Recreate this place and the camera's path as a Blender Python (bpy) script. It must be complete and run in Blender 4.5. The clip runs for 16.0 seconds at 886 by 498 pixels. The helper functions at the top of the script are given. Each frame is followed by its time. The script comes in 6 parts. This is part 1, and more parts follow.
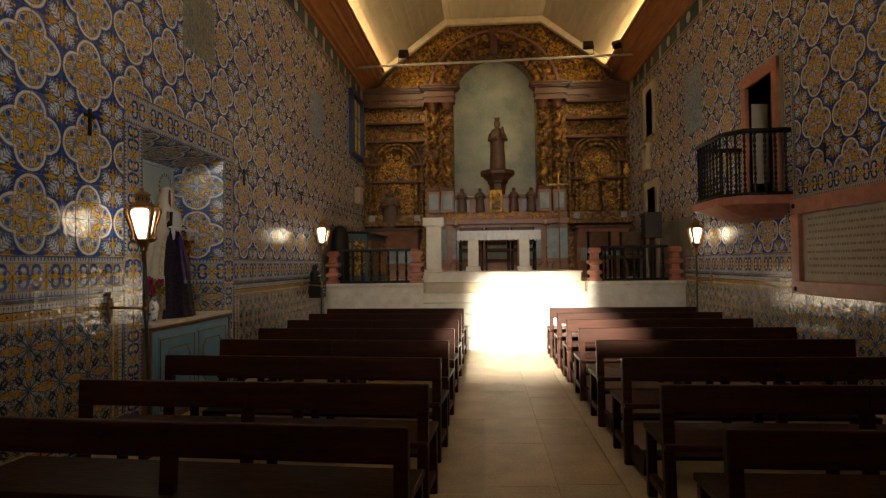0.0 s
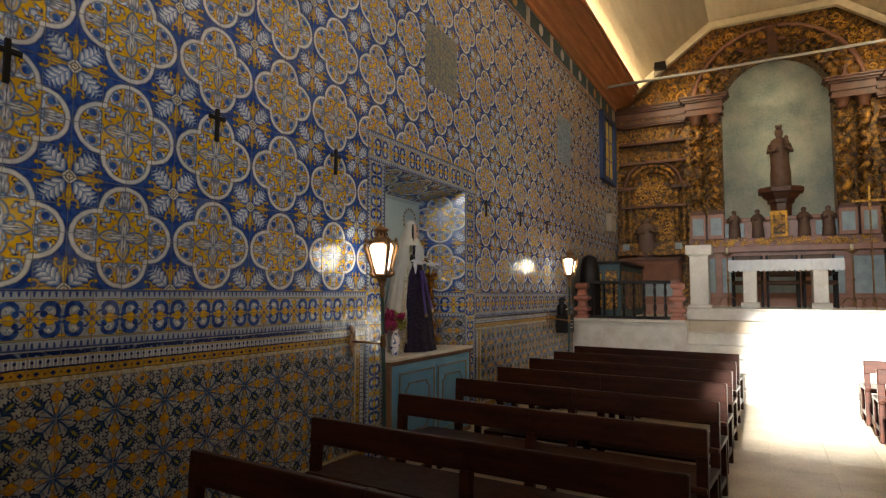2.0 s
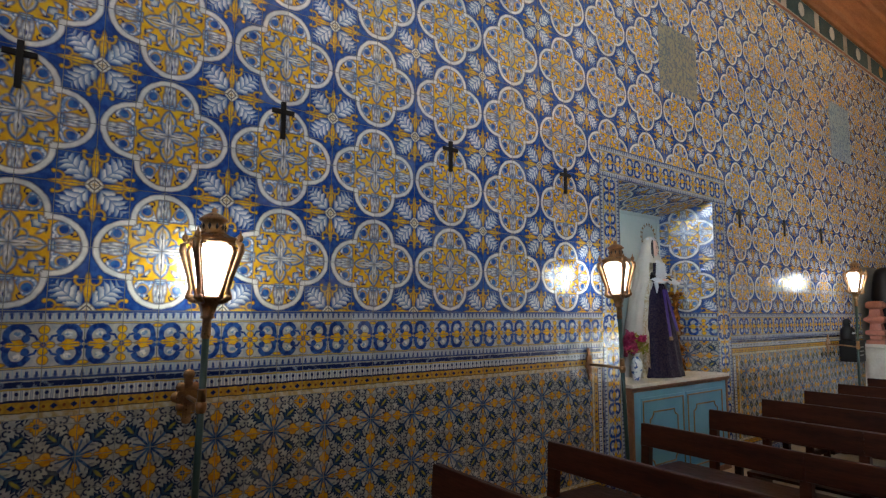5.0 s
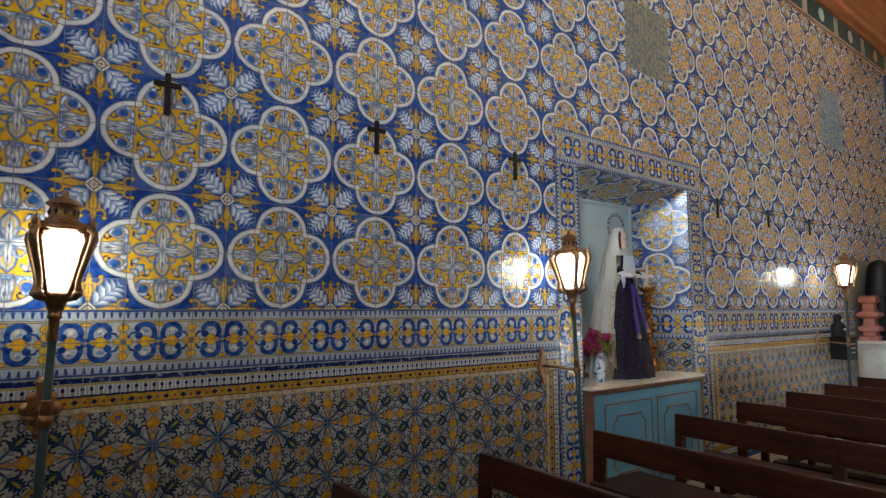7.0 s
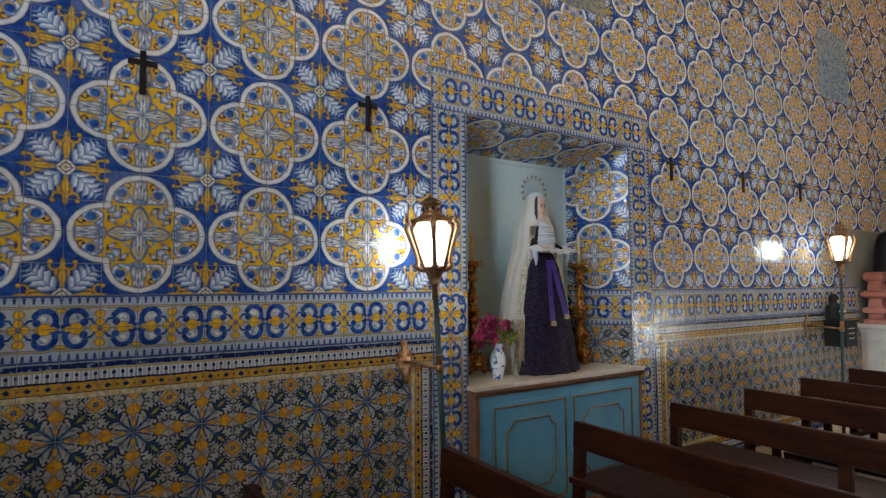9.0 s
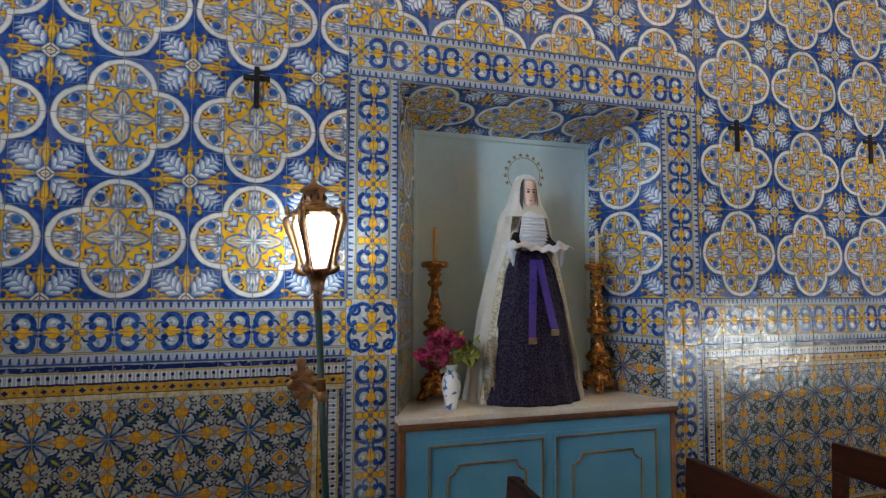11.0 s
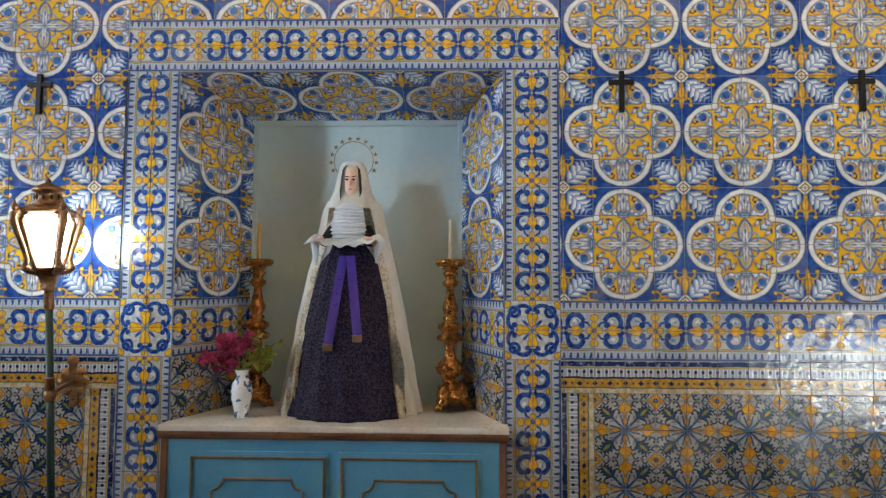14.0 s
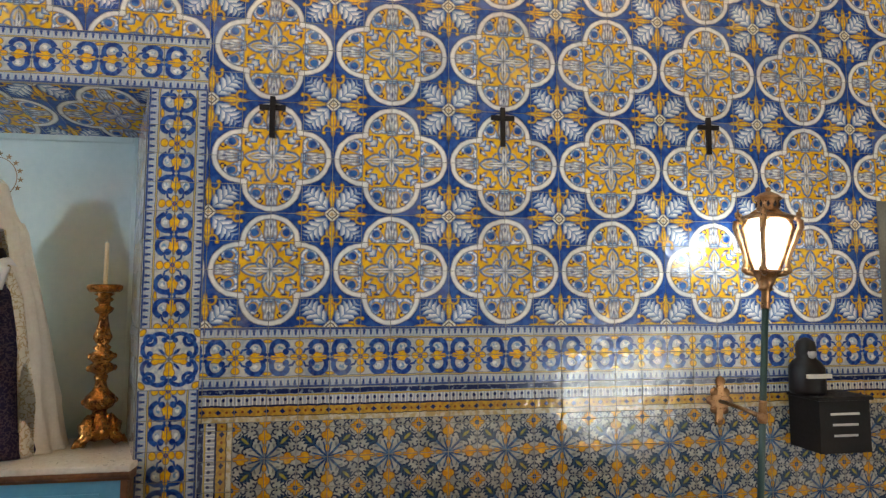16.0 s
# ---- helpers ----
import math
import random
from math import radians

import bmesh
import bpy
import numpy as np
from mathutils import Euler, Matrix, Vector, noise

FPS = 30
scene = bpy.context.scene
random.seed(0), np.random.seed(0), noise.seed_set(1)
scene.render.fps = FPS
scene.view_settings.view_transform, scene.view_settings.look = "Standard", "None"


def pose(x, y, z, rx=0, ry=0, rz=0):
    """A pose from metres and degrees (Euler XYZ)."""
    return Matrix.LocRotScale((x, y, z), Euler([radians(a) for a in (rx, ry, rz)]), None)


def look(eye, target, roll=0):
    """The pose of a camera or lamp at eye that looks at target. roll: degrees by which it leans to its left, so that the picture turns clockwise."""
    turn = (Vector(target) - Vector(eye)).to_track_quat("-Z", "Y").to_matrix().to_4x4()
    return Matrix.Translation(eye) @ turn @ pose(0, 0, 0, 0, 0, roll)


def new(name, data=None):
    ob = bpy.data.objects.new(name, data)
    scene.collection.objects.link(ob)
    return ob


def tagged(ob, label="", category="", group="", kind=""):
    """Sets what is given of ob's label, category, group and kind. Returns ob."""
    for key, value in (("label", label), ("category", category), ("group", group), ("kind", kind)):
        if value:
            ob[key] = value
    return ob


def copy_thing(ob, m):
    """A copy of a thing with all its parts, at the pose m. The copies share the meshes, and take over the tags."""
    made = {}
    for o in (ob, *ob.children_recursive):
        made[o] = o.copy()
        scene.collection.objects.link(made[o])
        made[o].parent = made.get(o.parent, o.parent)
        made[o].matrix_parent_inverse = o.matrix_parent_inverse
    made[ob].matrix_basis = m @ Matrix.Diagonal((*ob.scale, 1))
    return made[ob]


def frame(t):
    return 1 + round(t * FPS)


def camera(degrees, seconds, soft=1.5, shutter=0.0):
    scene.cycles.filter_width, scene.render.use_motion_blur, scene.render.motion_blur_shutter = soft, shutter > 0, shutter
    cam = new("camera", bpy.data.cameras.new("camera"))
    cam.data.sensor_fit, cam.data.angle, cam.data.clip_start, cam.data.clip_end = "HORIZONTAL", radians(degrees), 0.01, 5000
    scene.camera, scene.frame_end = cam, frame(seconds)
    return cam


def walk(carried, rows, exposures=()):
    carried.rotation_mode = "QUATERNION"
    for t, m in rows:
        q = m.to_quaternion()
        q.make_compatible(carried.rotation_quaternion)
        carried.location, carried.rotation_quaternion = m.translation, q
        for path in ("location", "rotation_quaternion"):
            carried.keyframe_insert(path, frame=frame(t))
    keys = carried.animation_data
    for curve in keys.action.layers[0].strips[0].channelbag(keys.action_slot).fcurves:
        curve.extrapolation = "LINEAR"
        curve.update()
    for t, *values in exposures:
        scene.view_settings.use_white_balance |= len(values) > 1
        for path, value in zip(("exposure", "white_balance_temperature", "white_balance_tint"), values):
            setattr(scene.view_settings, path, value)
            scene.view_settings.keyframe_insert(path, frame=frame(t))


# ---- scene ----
cam = camera(73.4, 16.0, 1.3)
METRES, EYE, TILT, LEAN, TURN = 8.0, 1.45, 0.0, 0.0, 4.0
ROWS = [
    (0.0, 0.0, 0.0, 0.0, 0.02, 1.42, 0.72),
    (0.5, 0.0059, 0.019, 0.0049, 2.6, 2.29, 0.6),
    (1.0, 0.0016, 0.035, 0.0072, 8.44, 3.65, 0.23),
    (1.5, -0.0022, 0.0594, 0.008, 16.8, 3.98, 0.02),
    (2.0, 0.0023, 0.078, 0.0099, 24.32, 4.23, -0.19),
    (2.5, 0.0092, 0.0883, 0.0115, 32.53, 4.33, -0.51),
    (3.0, 0.011, 0.0897, 0.0127, 37.04, 4.58, -0.84),
    (3.5, 0.0061, 0.0867, 0.0136, 41.12, 5.38, -0.97),
    (4.0, 0.0031, 0.0854, 0.0137, 45.19, 5.82, -0.99),
    (6.5, 0.0096, 0.1306, 0.0077, 47.82, 6.02, -0.0),
    (7.0, 0.0095, 0.1657, 0.0104, 47.74, 5.89, 0.19),
    (7.5, 0.0177, 0.2088, 0.011, 47.97, 5.71, 0.37),
    (8.0, 0.0225, 0.2507, 0.0104, 49.05, 4.39, 0.34),
    (8.5, 0.0205, 0.299, 0.0125, 50.07, 3.98, 0.28),
    (9.0, 0.0254, 0.3485, 0.0135, 51.02, 3.81, 0.43),
    (9.5, 0.0298, 0.3975, 0.0149, 53.39, 3.74, 0.3),
    (10.0, 0.0315, 0.4499, 0.0173, 55.97, 3.71, 0.28),
    (12.5, 0.0429, 0.6884, 0.0196, 85.83, 3.56, -0.5),
    (13.0, 0.0399, 0.7339, 0.0179, 86.49, 3.56, -0.38),
    (13.5, 0.0398, 0.7779, 0.0202, 86.66, 3.44, -0.26),
    (14.0, 0.0449, 0.8218, 0.0212, 87.55, 3.38, -0.29),
    (14.5, 0.0468, 0.8638, 0.0204, 87.2, 3.37, -0.14),
    (15.0, 0.0472, 0.9056, 0.0241, 84.47, 3.81, -0.1),
    (15.5, 0.0552, 0.9437, 0.027, 81.23, 4.3, 0.07),
    (16.0, 0.0622, 0.9731, 0.029, 77.28, 4.75, 0.03),
]
walk(cam, [(t, pose(0, 0, EYE, TILT, LEAN, TURN) @ pose(METRES * x, METRES * y, METRES * z, 90 + pitch, roll, yaw)) for t, x, y, z, yaw, pitch, roll in ROWS],
     [(0, 2.3, 7480, 8), (1, 2.55, 6880, 7), (1.5, 3, 6430, 6), (2, 3, 6130, 6), (2.5, 3, 5830, 6), (3, 3.08, 5550, 5), (3.5, 3.38, 5400, 4), (6.5, 3.73, 5200, 3), (9, 3.73, 5100, 3), (12.5, 4.08, 4950, 2), (14.5, 4.28, 5100, 2), (16, 4.18, 5300, 2)])

# ---- light ----
world = bpy.data.worlds.new("world")
scene.world = world
world.use_nodes = True
wn = world.node_tree
sky = wn.nodes.new("ShaderNodeTexSky")
sky.sky_type = "NISHITA"
sky.sun_disc = False
sky.sun_elevation = math.atan(0.36)
sky.sun_rotation = radians(177)
wn.links.new(sky.outputs[0], wn.nodes["Background"].inputs[0])
wn.nodes["Background"].inputs[1].default_value = 0.08

sun = new("sun", bpy.data.lights.new("sun", "SUN"))
sun.data.energy = 5.0
sun.data.angle = radians(2.6)
sun.data.color = (1.0, 0.95, 0.86)
sun.matrix_world = look((-1.0, -20, 7.2), (0.0, 0, 0))


def area_lamp(name, m, sx, sy, watts, colour):
    ob = new(name, bpy.data.lights.new(name, "AREA"))
    ob.data.shape = "RECTANGLE"
    ob.data.size, ob.data.size_y = sx, sy
    ob.data.energy = watts
    ob.data.color = colour
    ob.matrix_world = m
    return ob


# daylight-tinted fill lamps, added in two invented openings out of the walker's sight
area_lamp("chancel_fill", look((0.05, -4.0, 5.2), (0.3, 13, 1.9)), 1.8, 2.3, 3.4, (0.92, 0.96, 1.0)).data.spread = radians(38)
area_lamp("west_wall_fill", look((3.70, -3.3, 4.05), (-3.07, 5.2, 5.2)), 0.85, 1.8, 5.2, (0.93, 0.965, 1.0)).data.spread = radians(56)
# warm strips hidden behind the cornices
for sx in (-1, 1):
    area_lamp("cove_strip", look((0.3 + sx * 2.89, 5.55, 6.335), (0.3 + sx * 1.6, 5.55, 7.3)), 18.6, 0.05, 28, (1.0, 0.77, 0.44))
# the two floodlights on the tie rod, turned to the altarpiece
for x in (-1.80, 2.40):
    fl = new("flood_beam", bpy.data.lights.new("flood_beam", "SPOT"))
    fl.data.energy, fl.data.color = 15.0, (1.0, 0.80, 0.52)
    fl.data.spot_size, fl.data.spot_blend, fl.data.shadow_soft_size = radians(130), 0.8, 0.35
    fl.matrix_world = look((x, 13.62, 6.28), (x * 0.4, 15.2, 4.0))

# ---- materials ----
class V:
    """A value in a node tree, with arithmetic."""
    tree = None

    def __init__(self, s):
        self.s = s

    def __add__(self, o): return op("ADD", self, o)
    def __radd__(self, o): return op("ADD", o, self)
    def __sub__(self, o): return op("SUBTRACT", self, o)
    def __rsub__(self, o): return op("SUBTRACT", o, self)
    def __mul__(self, o): return op("MULTIPLY", self, o)
    def __rmul__(self, o): return op("MULTIPLY", o, self)
    def __truediv__(self, o): return op("DIVIDE", self, o)


def plug(sock, v):
    if isinstance(v, V):
        V.tree.links.new(v.s, sock)
    else:
        sock.default_value = v


def op(kind, *args):
    n = V.tree.nodes.new("ShaderNodeMath")
    n.operation = kind
    for i, a in enumerate(args):
        plug(n.inputs[i], a)
    return V(n.outputs[0])


def vmin(*a):
    r = a[0]
    for b in a[1:]:
        r = op("MINIMUM", r, b)
    return r


def vmax(a, b): return op("MAXIMUM", a, b)
def vabs(a): return op("ABSOLUTE", a)
def hyp(x, y): return op("SQRT", x * x + y * y)


def ell(x, y, cx, cy, rx, ry):
    """Signed distance, roughly, to an ellipse."""
    return (hyp((x - cx) * (1 / rx), (y - cy) * (1 / ry)) - 1.0) * min(rx, ry)


def ring(x, y, cx, cy, r, w):
    return vabs(hyp(x - cx, y - cy) - r) - w


def mask(d, soft=0.008):
    """1 inside, 0 outside."""
    n = V.tree.nodes.new("ShaderNodeMapRange")
    n.clamp = True
    plug(n.inputs["Value"], d)
    n.inputs["From Min"].default_value = soft
    n.inputs["From Max"].default_value = -soft
    n.inputs["To Min"].default_value = 0
    n.inputs["To Max"].default_value = 1
    return V(n.outputs["Result"])


def mix(f, a, b):
    n = V.tree.nodes.new("ShaderNodeMix")
    n.data_type = "RGBA"
    plug(n.inputs[0], f)
    for sock, c in ((n.inputs[6], a), (n.inputs[7], b)):
        plug(sock, c if isinstance(c, V) else (*c, 1))
    return V(n.outputs[2])


def noise_tex(scale, detail=3.0, coord=None, rough=0.5, kind="ShaderNodeTexNoise"):
    n = V.tree.nodes.new(kind)
    n.inputs["Scale"].default_value = scale
    if kind == "ShaderNodeTexNoise":
        n.inputs["Detail"].default_value = detail
        n.inputs["Roughness"].default_value = rough
    if coord is not None:
        V.tree.links.new(coord.s, n.inputs["Vector"])
    return V(n.outputs[0])


def remap(v, a, b, c, d):
    n = V.tree.nodes.new("ShaderNodeMapRange")
    plug(n.inputs["Value"], v)
    for k, x in zip(("From Min", "From Max", "To Min", "To Max"), (a, b, c, d)):
        n.inputs[k].default_value = x
    return V(n.outputs["Result"])


def start(name):
    m = bpy.data.materials.new(name)
    m.use_nodes = True
    V.tree = m.node_tree
    return m, m.node_tree.nodes["Principled BSDF"]


def geo(which="Position"):
    g = V.tree.nodes.new("ShaderNodeNewGeometry")
    return V(g.outputs[which])


def obj_coord():
    g = V.tree.nodes.new("ShaderNodeTexCoord")
    return V(g.outputs["Object"])


def obj_random():
    return V(V.tree.nodes.new("ShaderNodeObjectInfo").outputs["Random"])


def bump(bsdf, height, strength, dist=0.01):
    n = V.tree.nodes.new("ShaderNodeBump")
    n.inputs["Strength"].default_value = strength
    n.inputs["Distance"].default_value = dist
    plug(n.inputs["Height"], height)
    V.tree.links.new(n.outputs[0], bsdf.inputs["Normal"])


def scaled(c, k):
    n = V.tree.nodes.new("ShaderNodeMix")
    n.data_type, n.blend_type = "RGBA", "MULTIPLY"
    n.inputs[0].default_value = 1
    plug(n.inputs[6], c if isinstance(c, V) else (*c, 1))
    V.tree.links.new(k.s, n.inputs[7])
    return V(n.outputs[2])


def plain(name, c1, c2, rough=0.6, scale=6.0, fine=60.0, metal=0.0, relief=0.15, dist=0.004, world_coords=False, stretch=None, spec=0.5, vary=0.0):
    """A surface with two tones, coarse and fine variation and relief."""
    m, b = start(name)
    co = geo() if world_coords else obj_coord()
    if stretch:
        mp = V.tree.nodes.new("ShaderNodeMapping")
        mp.inputs["Scale"].default_value = stretch
        V.tree.links.new(co.s, mp.inputs["Vector"])
        co = V(mp.outputs[0])
    big = noise_tex(scale, 4, co)
    small = noise_tex(fine, 3, co)
    f = remap(big * 0.65 + small * 0.35, 0.35, 0.65, 0, 1)
    col = mix(f, c1, c2)
    if vary:
        col = scaled(col, remap(obj_random(), 0, 1, 1 - vary, 1 + vary))
    plug(b.inputs["Base Color"], col)
    plug(b.inputs["Roughness"], remap(small, 0.3, 0.7, max(rough - 0.1, 0.03), min(rough + 0.1, 1)))
    b.inputs["Metallic"].default_value = metal
    b.inputs["Specular IOR Level"].default_value = spec
    if relief:
        bump(b, big * 0.4 + small * 0.6, relief, dist)
    return m


# painted glazes
COBALT = (0.013, 0.042, 0.235)
NAVY = (0.008, 0.018, 0.075)
PALE = (0.17, 0.27, 0.47)
WHITE = (0.76, 0.75, 0.71)
YELLOW = (0.78, 0.49, 0.012)
ORANGE = (0.68, 0.36, 0.008)
UP, VP = 0.597, 0.566      # the large repeat: four tiles by four
Y0, Z0 = 4.415, 1.823      # the centre of one quatrefoil


def fold(c, origin, period):
    """Distance from the nearest repeat's centre, in repeats."""
    n = (c - origin) / period
    return op("WRAP", n, 0.5, -0.5)


def pick(axis):
    """One world coordinate, with the wobble of a painter's hand."""
    s = V.tree.nodes.new("ShaderNodeSeparateXYZ")
    V.tree.links.new(geo().s, s.inputs[0])
    n = noise_tex({"X": 19.0, "Y": 21.0, "Z": 23.0}[axis], 2, geo())
    return V(s.outputs["XYZ".index(axis)]) + (n - 0.5) * 0.011


def seg(x, y, x0, y0, x1, y1, w):
    """Distance to a straight stroke of half width w."""
    dx, dy = x1 - x0, y1 - y0
    l2 = dx * dx + dy * dy
    t = op("MULTIPLY_ADD", (x - x0) * dx + (y - y0) * dy, 1 / l2, 0.0)
    t = vmin(vmax(t, 0.0), 1.0)
    return hyp(x - x0 - t * dx, y - y0 - t * dy) - w


def over(d, col, c, soft=0.008):
    """Paints c on col inside the shape d."""
    return mix(mask(d, soft), col, c)


def quatrefoil(u, v, u0, v0):
    ax, ay = vabs(fold(u, u0, UP)), vabs(fold(v, v0, VP))
    a, b = vmax(ax, ay), vmin(ax, ay)
    wash = remap(noise_tex(26, 3, geo()), 0.38, 0.62, 0, 1)
    fine = remap(noise_tex(60, 1, geo()), 0.42, 0.62, 0, 1)
    d = vmin(hyp(a - 0.245, b) - 0.243, a - 0.252)
    # ground with corner leaves and fleurons
    ex, ey = 0.5 - ax, 0.5 - ay
    ea, eb = vmax(ex, ey), vmin(ex, ey)
    s, t = (ex + ey) * 0.7071, vabs(ex - ey) * 0.7071
    col = mix(wash, COBALT, (0.034, 0.092, 0.33))
    saw = op("FRACT", (s - t * 0.85) * 19.0)
    leaf = ell(s, t, 0.180, 0, 0.106, 0.076) + (saw - 0.55) * 0.056 + (fine - 0.5) * 0.010
    lc = mix(remap(saw, 0.1, 0.7, 0, 1), (0.13, 0.21, 0.42), (0.76, 0.78, 0.79))
    lc = over(t - 0.004, lc, (0.16, 0.23, 0.44), 0.005)
    col = over(leaf - 0.005, col, NAVY)
    col = over(leaf, col, mix(fine * 0.25, lc, PALE))
    fl = vmin(ell(ea, eb, 0.150, 0, 0.062, 0.023), ell(ea, eb, 0.232, 0, 0.050, 0.016), ell(ea, eb, 0.085, 0, 0.030, 0.012))
    fl = vmin(fl, vmax(ring(ea, eb, 0.236, 0.046, 0.036, 0.006), ea - 0.246), hyp(ea - 0.262, eb - 0.078) - 0.014, ell(ea, eb, 0.180, 0.040, 0.024, 0.008))
    col = over(fl - 0.006, col, NAVY)
    col = over(fl, col, mix(fine, YELLOW, ORANGE))
    rr = (ea + eb) * 0.60 + hyp(ea, eb) * 0.30
    ang = vabs(op("SINE", op("ARCTAN2", ex, ey + 0.0001) * 4.0))
    col = over(rr - 0.066, col, (0.05, 0.045, 0.09))
    col = over(rr - 0.058, col, mix(remap(ang, 0.3, 0.7, 0, 1), (0.62, 0.54, 0.36), (0.74, 0.72, 0.64)))
    col = over(vabs(rr - 0.036) - 0.006, col, (0.10, 0.07, 0.08), 0.005)
    col = over(rr - 0.018, col, (0.58, 0.40, 0.16))
    # inside the quatrefoil: yellow ground with dark curls
    inn = mix(wash, YELLOW, ORANGE)
    ss, tt = (a + b) * 0.7071, (a - b) * 0.7071
    curl = vmin(vmax(ring(a, b, 0.392, 0.098, 0.026, 0.006), 0.382 - a), ell(a, b, 0.180, 0.222, 0.030, 0.007), ell(ss, tt, 0.335, 0.030, 0.020, 0.007), hyp(a - 0.376, b - 0.088) - 0.011, ell(ss, tt, 0.300, 0.075, 0.024, 0.009), ell(a, b, 0.215, 0.120, 0.010, 0.026), ell(a, b, 0.300, 0.205, 0.030, 0.007))
    inn = over(curl, inn, (0.014, 0.018, 0.07), 0.005)
    # pale acanthus clumps on the diagonals
    notch = op("FRACT", (ss - tt * 0.8) * 17.0)
    aca = vmin(ell(ss, tt, 0.250, 0.0, 0.048, 0.030) + (notch - 0.5) * 0.036, ell(ss, tt, 0.205, 0.060, 0.024, 0.009))
    inn = over(aca - 0.006, inn, (0.015, 0.03, 0.13))
    inn = over(aca, inn, mix(remap(notch, 0.15, 0.6, 0, 1), (0.10, 0.18, 0.42), (0.76, 0.79, 0.81)))
    # volutes: a blue ball in a pale sweeping crescent
    vol = vmax(ring(a, b, 0.318, 0.120, 0.056, 0.011), (a - 0.318) * 0.5 + (b - 0.120) * -1.0 - 0.046)
    vol = vmin(vol, seg(a, b, 0.262, 0.060, 0.268, 0.100, 0.011))
    inn = over(vol - 0.006, inn, (0.02, 0.045, 0.17))
    inn = over(vol, inn, mix(fine, (0.20, 0.31, 0.56), (0.78, 0.80, 0.82)))
    inn = over(hyp(a - 0.326, b - 0.126) - 0.036, inn, mix(wash, (0.016, 0.055, 0.27), (0.05, 0.15, 0.42)))
    # looped almonds round the middle
    alm = vmax(hyp(a - 0.114, b + 0.082) - 0.136, hyp(a - 0.114, b - 0.082) - 0.136)
    inn = over(alm - 0.010, inn, (0.02, 0.04, 0.14))
    inn = over(alm, inn, mix(wash, (0.10, 0.19, 0.42), (0.42, 0.50, 0.64)))
    inn = over(alm + 0.013, inn, mix(fine, YELLOW, (0.66, 0.50, 0.24)))
    inn = over(ring(ss, tt, 0.085, 0.0, 0.046, 0.008), inn, mix(fine, (0.06, 0.12, 0.30), (0.26, 0.36, 0.54)))
    core = vmin(ell(a, b, 0.100, 0, 0.058, 0.019), ell(a, b, 0.050, 0.012, 0.030, 0.008))
    inn = over(core - 0.006, inn, (0.03, 0.06, 0.20))
    inn = over(core, inn, WHITE)
    inn = over(ell(a, b, 0.118, 0, 0.022, 0.008), inn, (0.03, 0.05, 0.16), 0.005)
    # pale cup between the lobe and the middle
    cup = vmax(vabs(a - 0.262) - 0.022, b - 0.038)
    bands = op("FRACT", a * 52.0)
    inn = over(cup - 0.006, inn, (0.02, 0.05, 0.20))
    inn = over(cup, inn, mix(remap(bands, 0.3, 0.6, 0, 1), (0.12, 0.22, 0.46), (0.44, 0.53, 0.62)))
    # white fleuron that fills the lobe
    pet = vmin(ell(a, b, 0.368, 0, 0.072, 0.020), ell(a, b, 0.325, 0.036, 0.038, 0.011), ell(a, b, 0.402, 0.028, 0.026, 0.010))
    inn = over(pet - 0.009, inn, (0.02, 0.04, 0.15))
    inn = over(pet, inn, mix(fine * 0.5, WHITE, PALE))
    inn = over(ell(a, b, 0.384, 0.0, 0.024, 0.010), inn, (0.04, 0.05, 0.20), 0.005)
    col = over(d - 0.004, col, NAVY)
    col = over(d + 0.004, col, mix(wash, (0.78, 0.76, 0.71), (0.64, 0.64, 0.63)))
    col = over(d + 0.042, col, (0.02, 0.03, 0.10))
    return over(d + 0.050, col, inn)


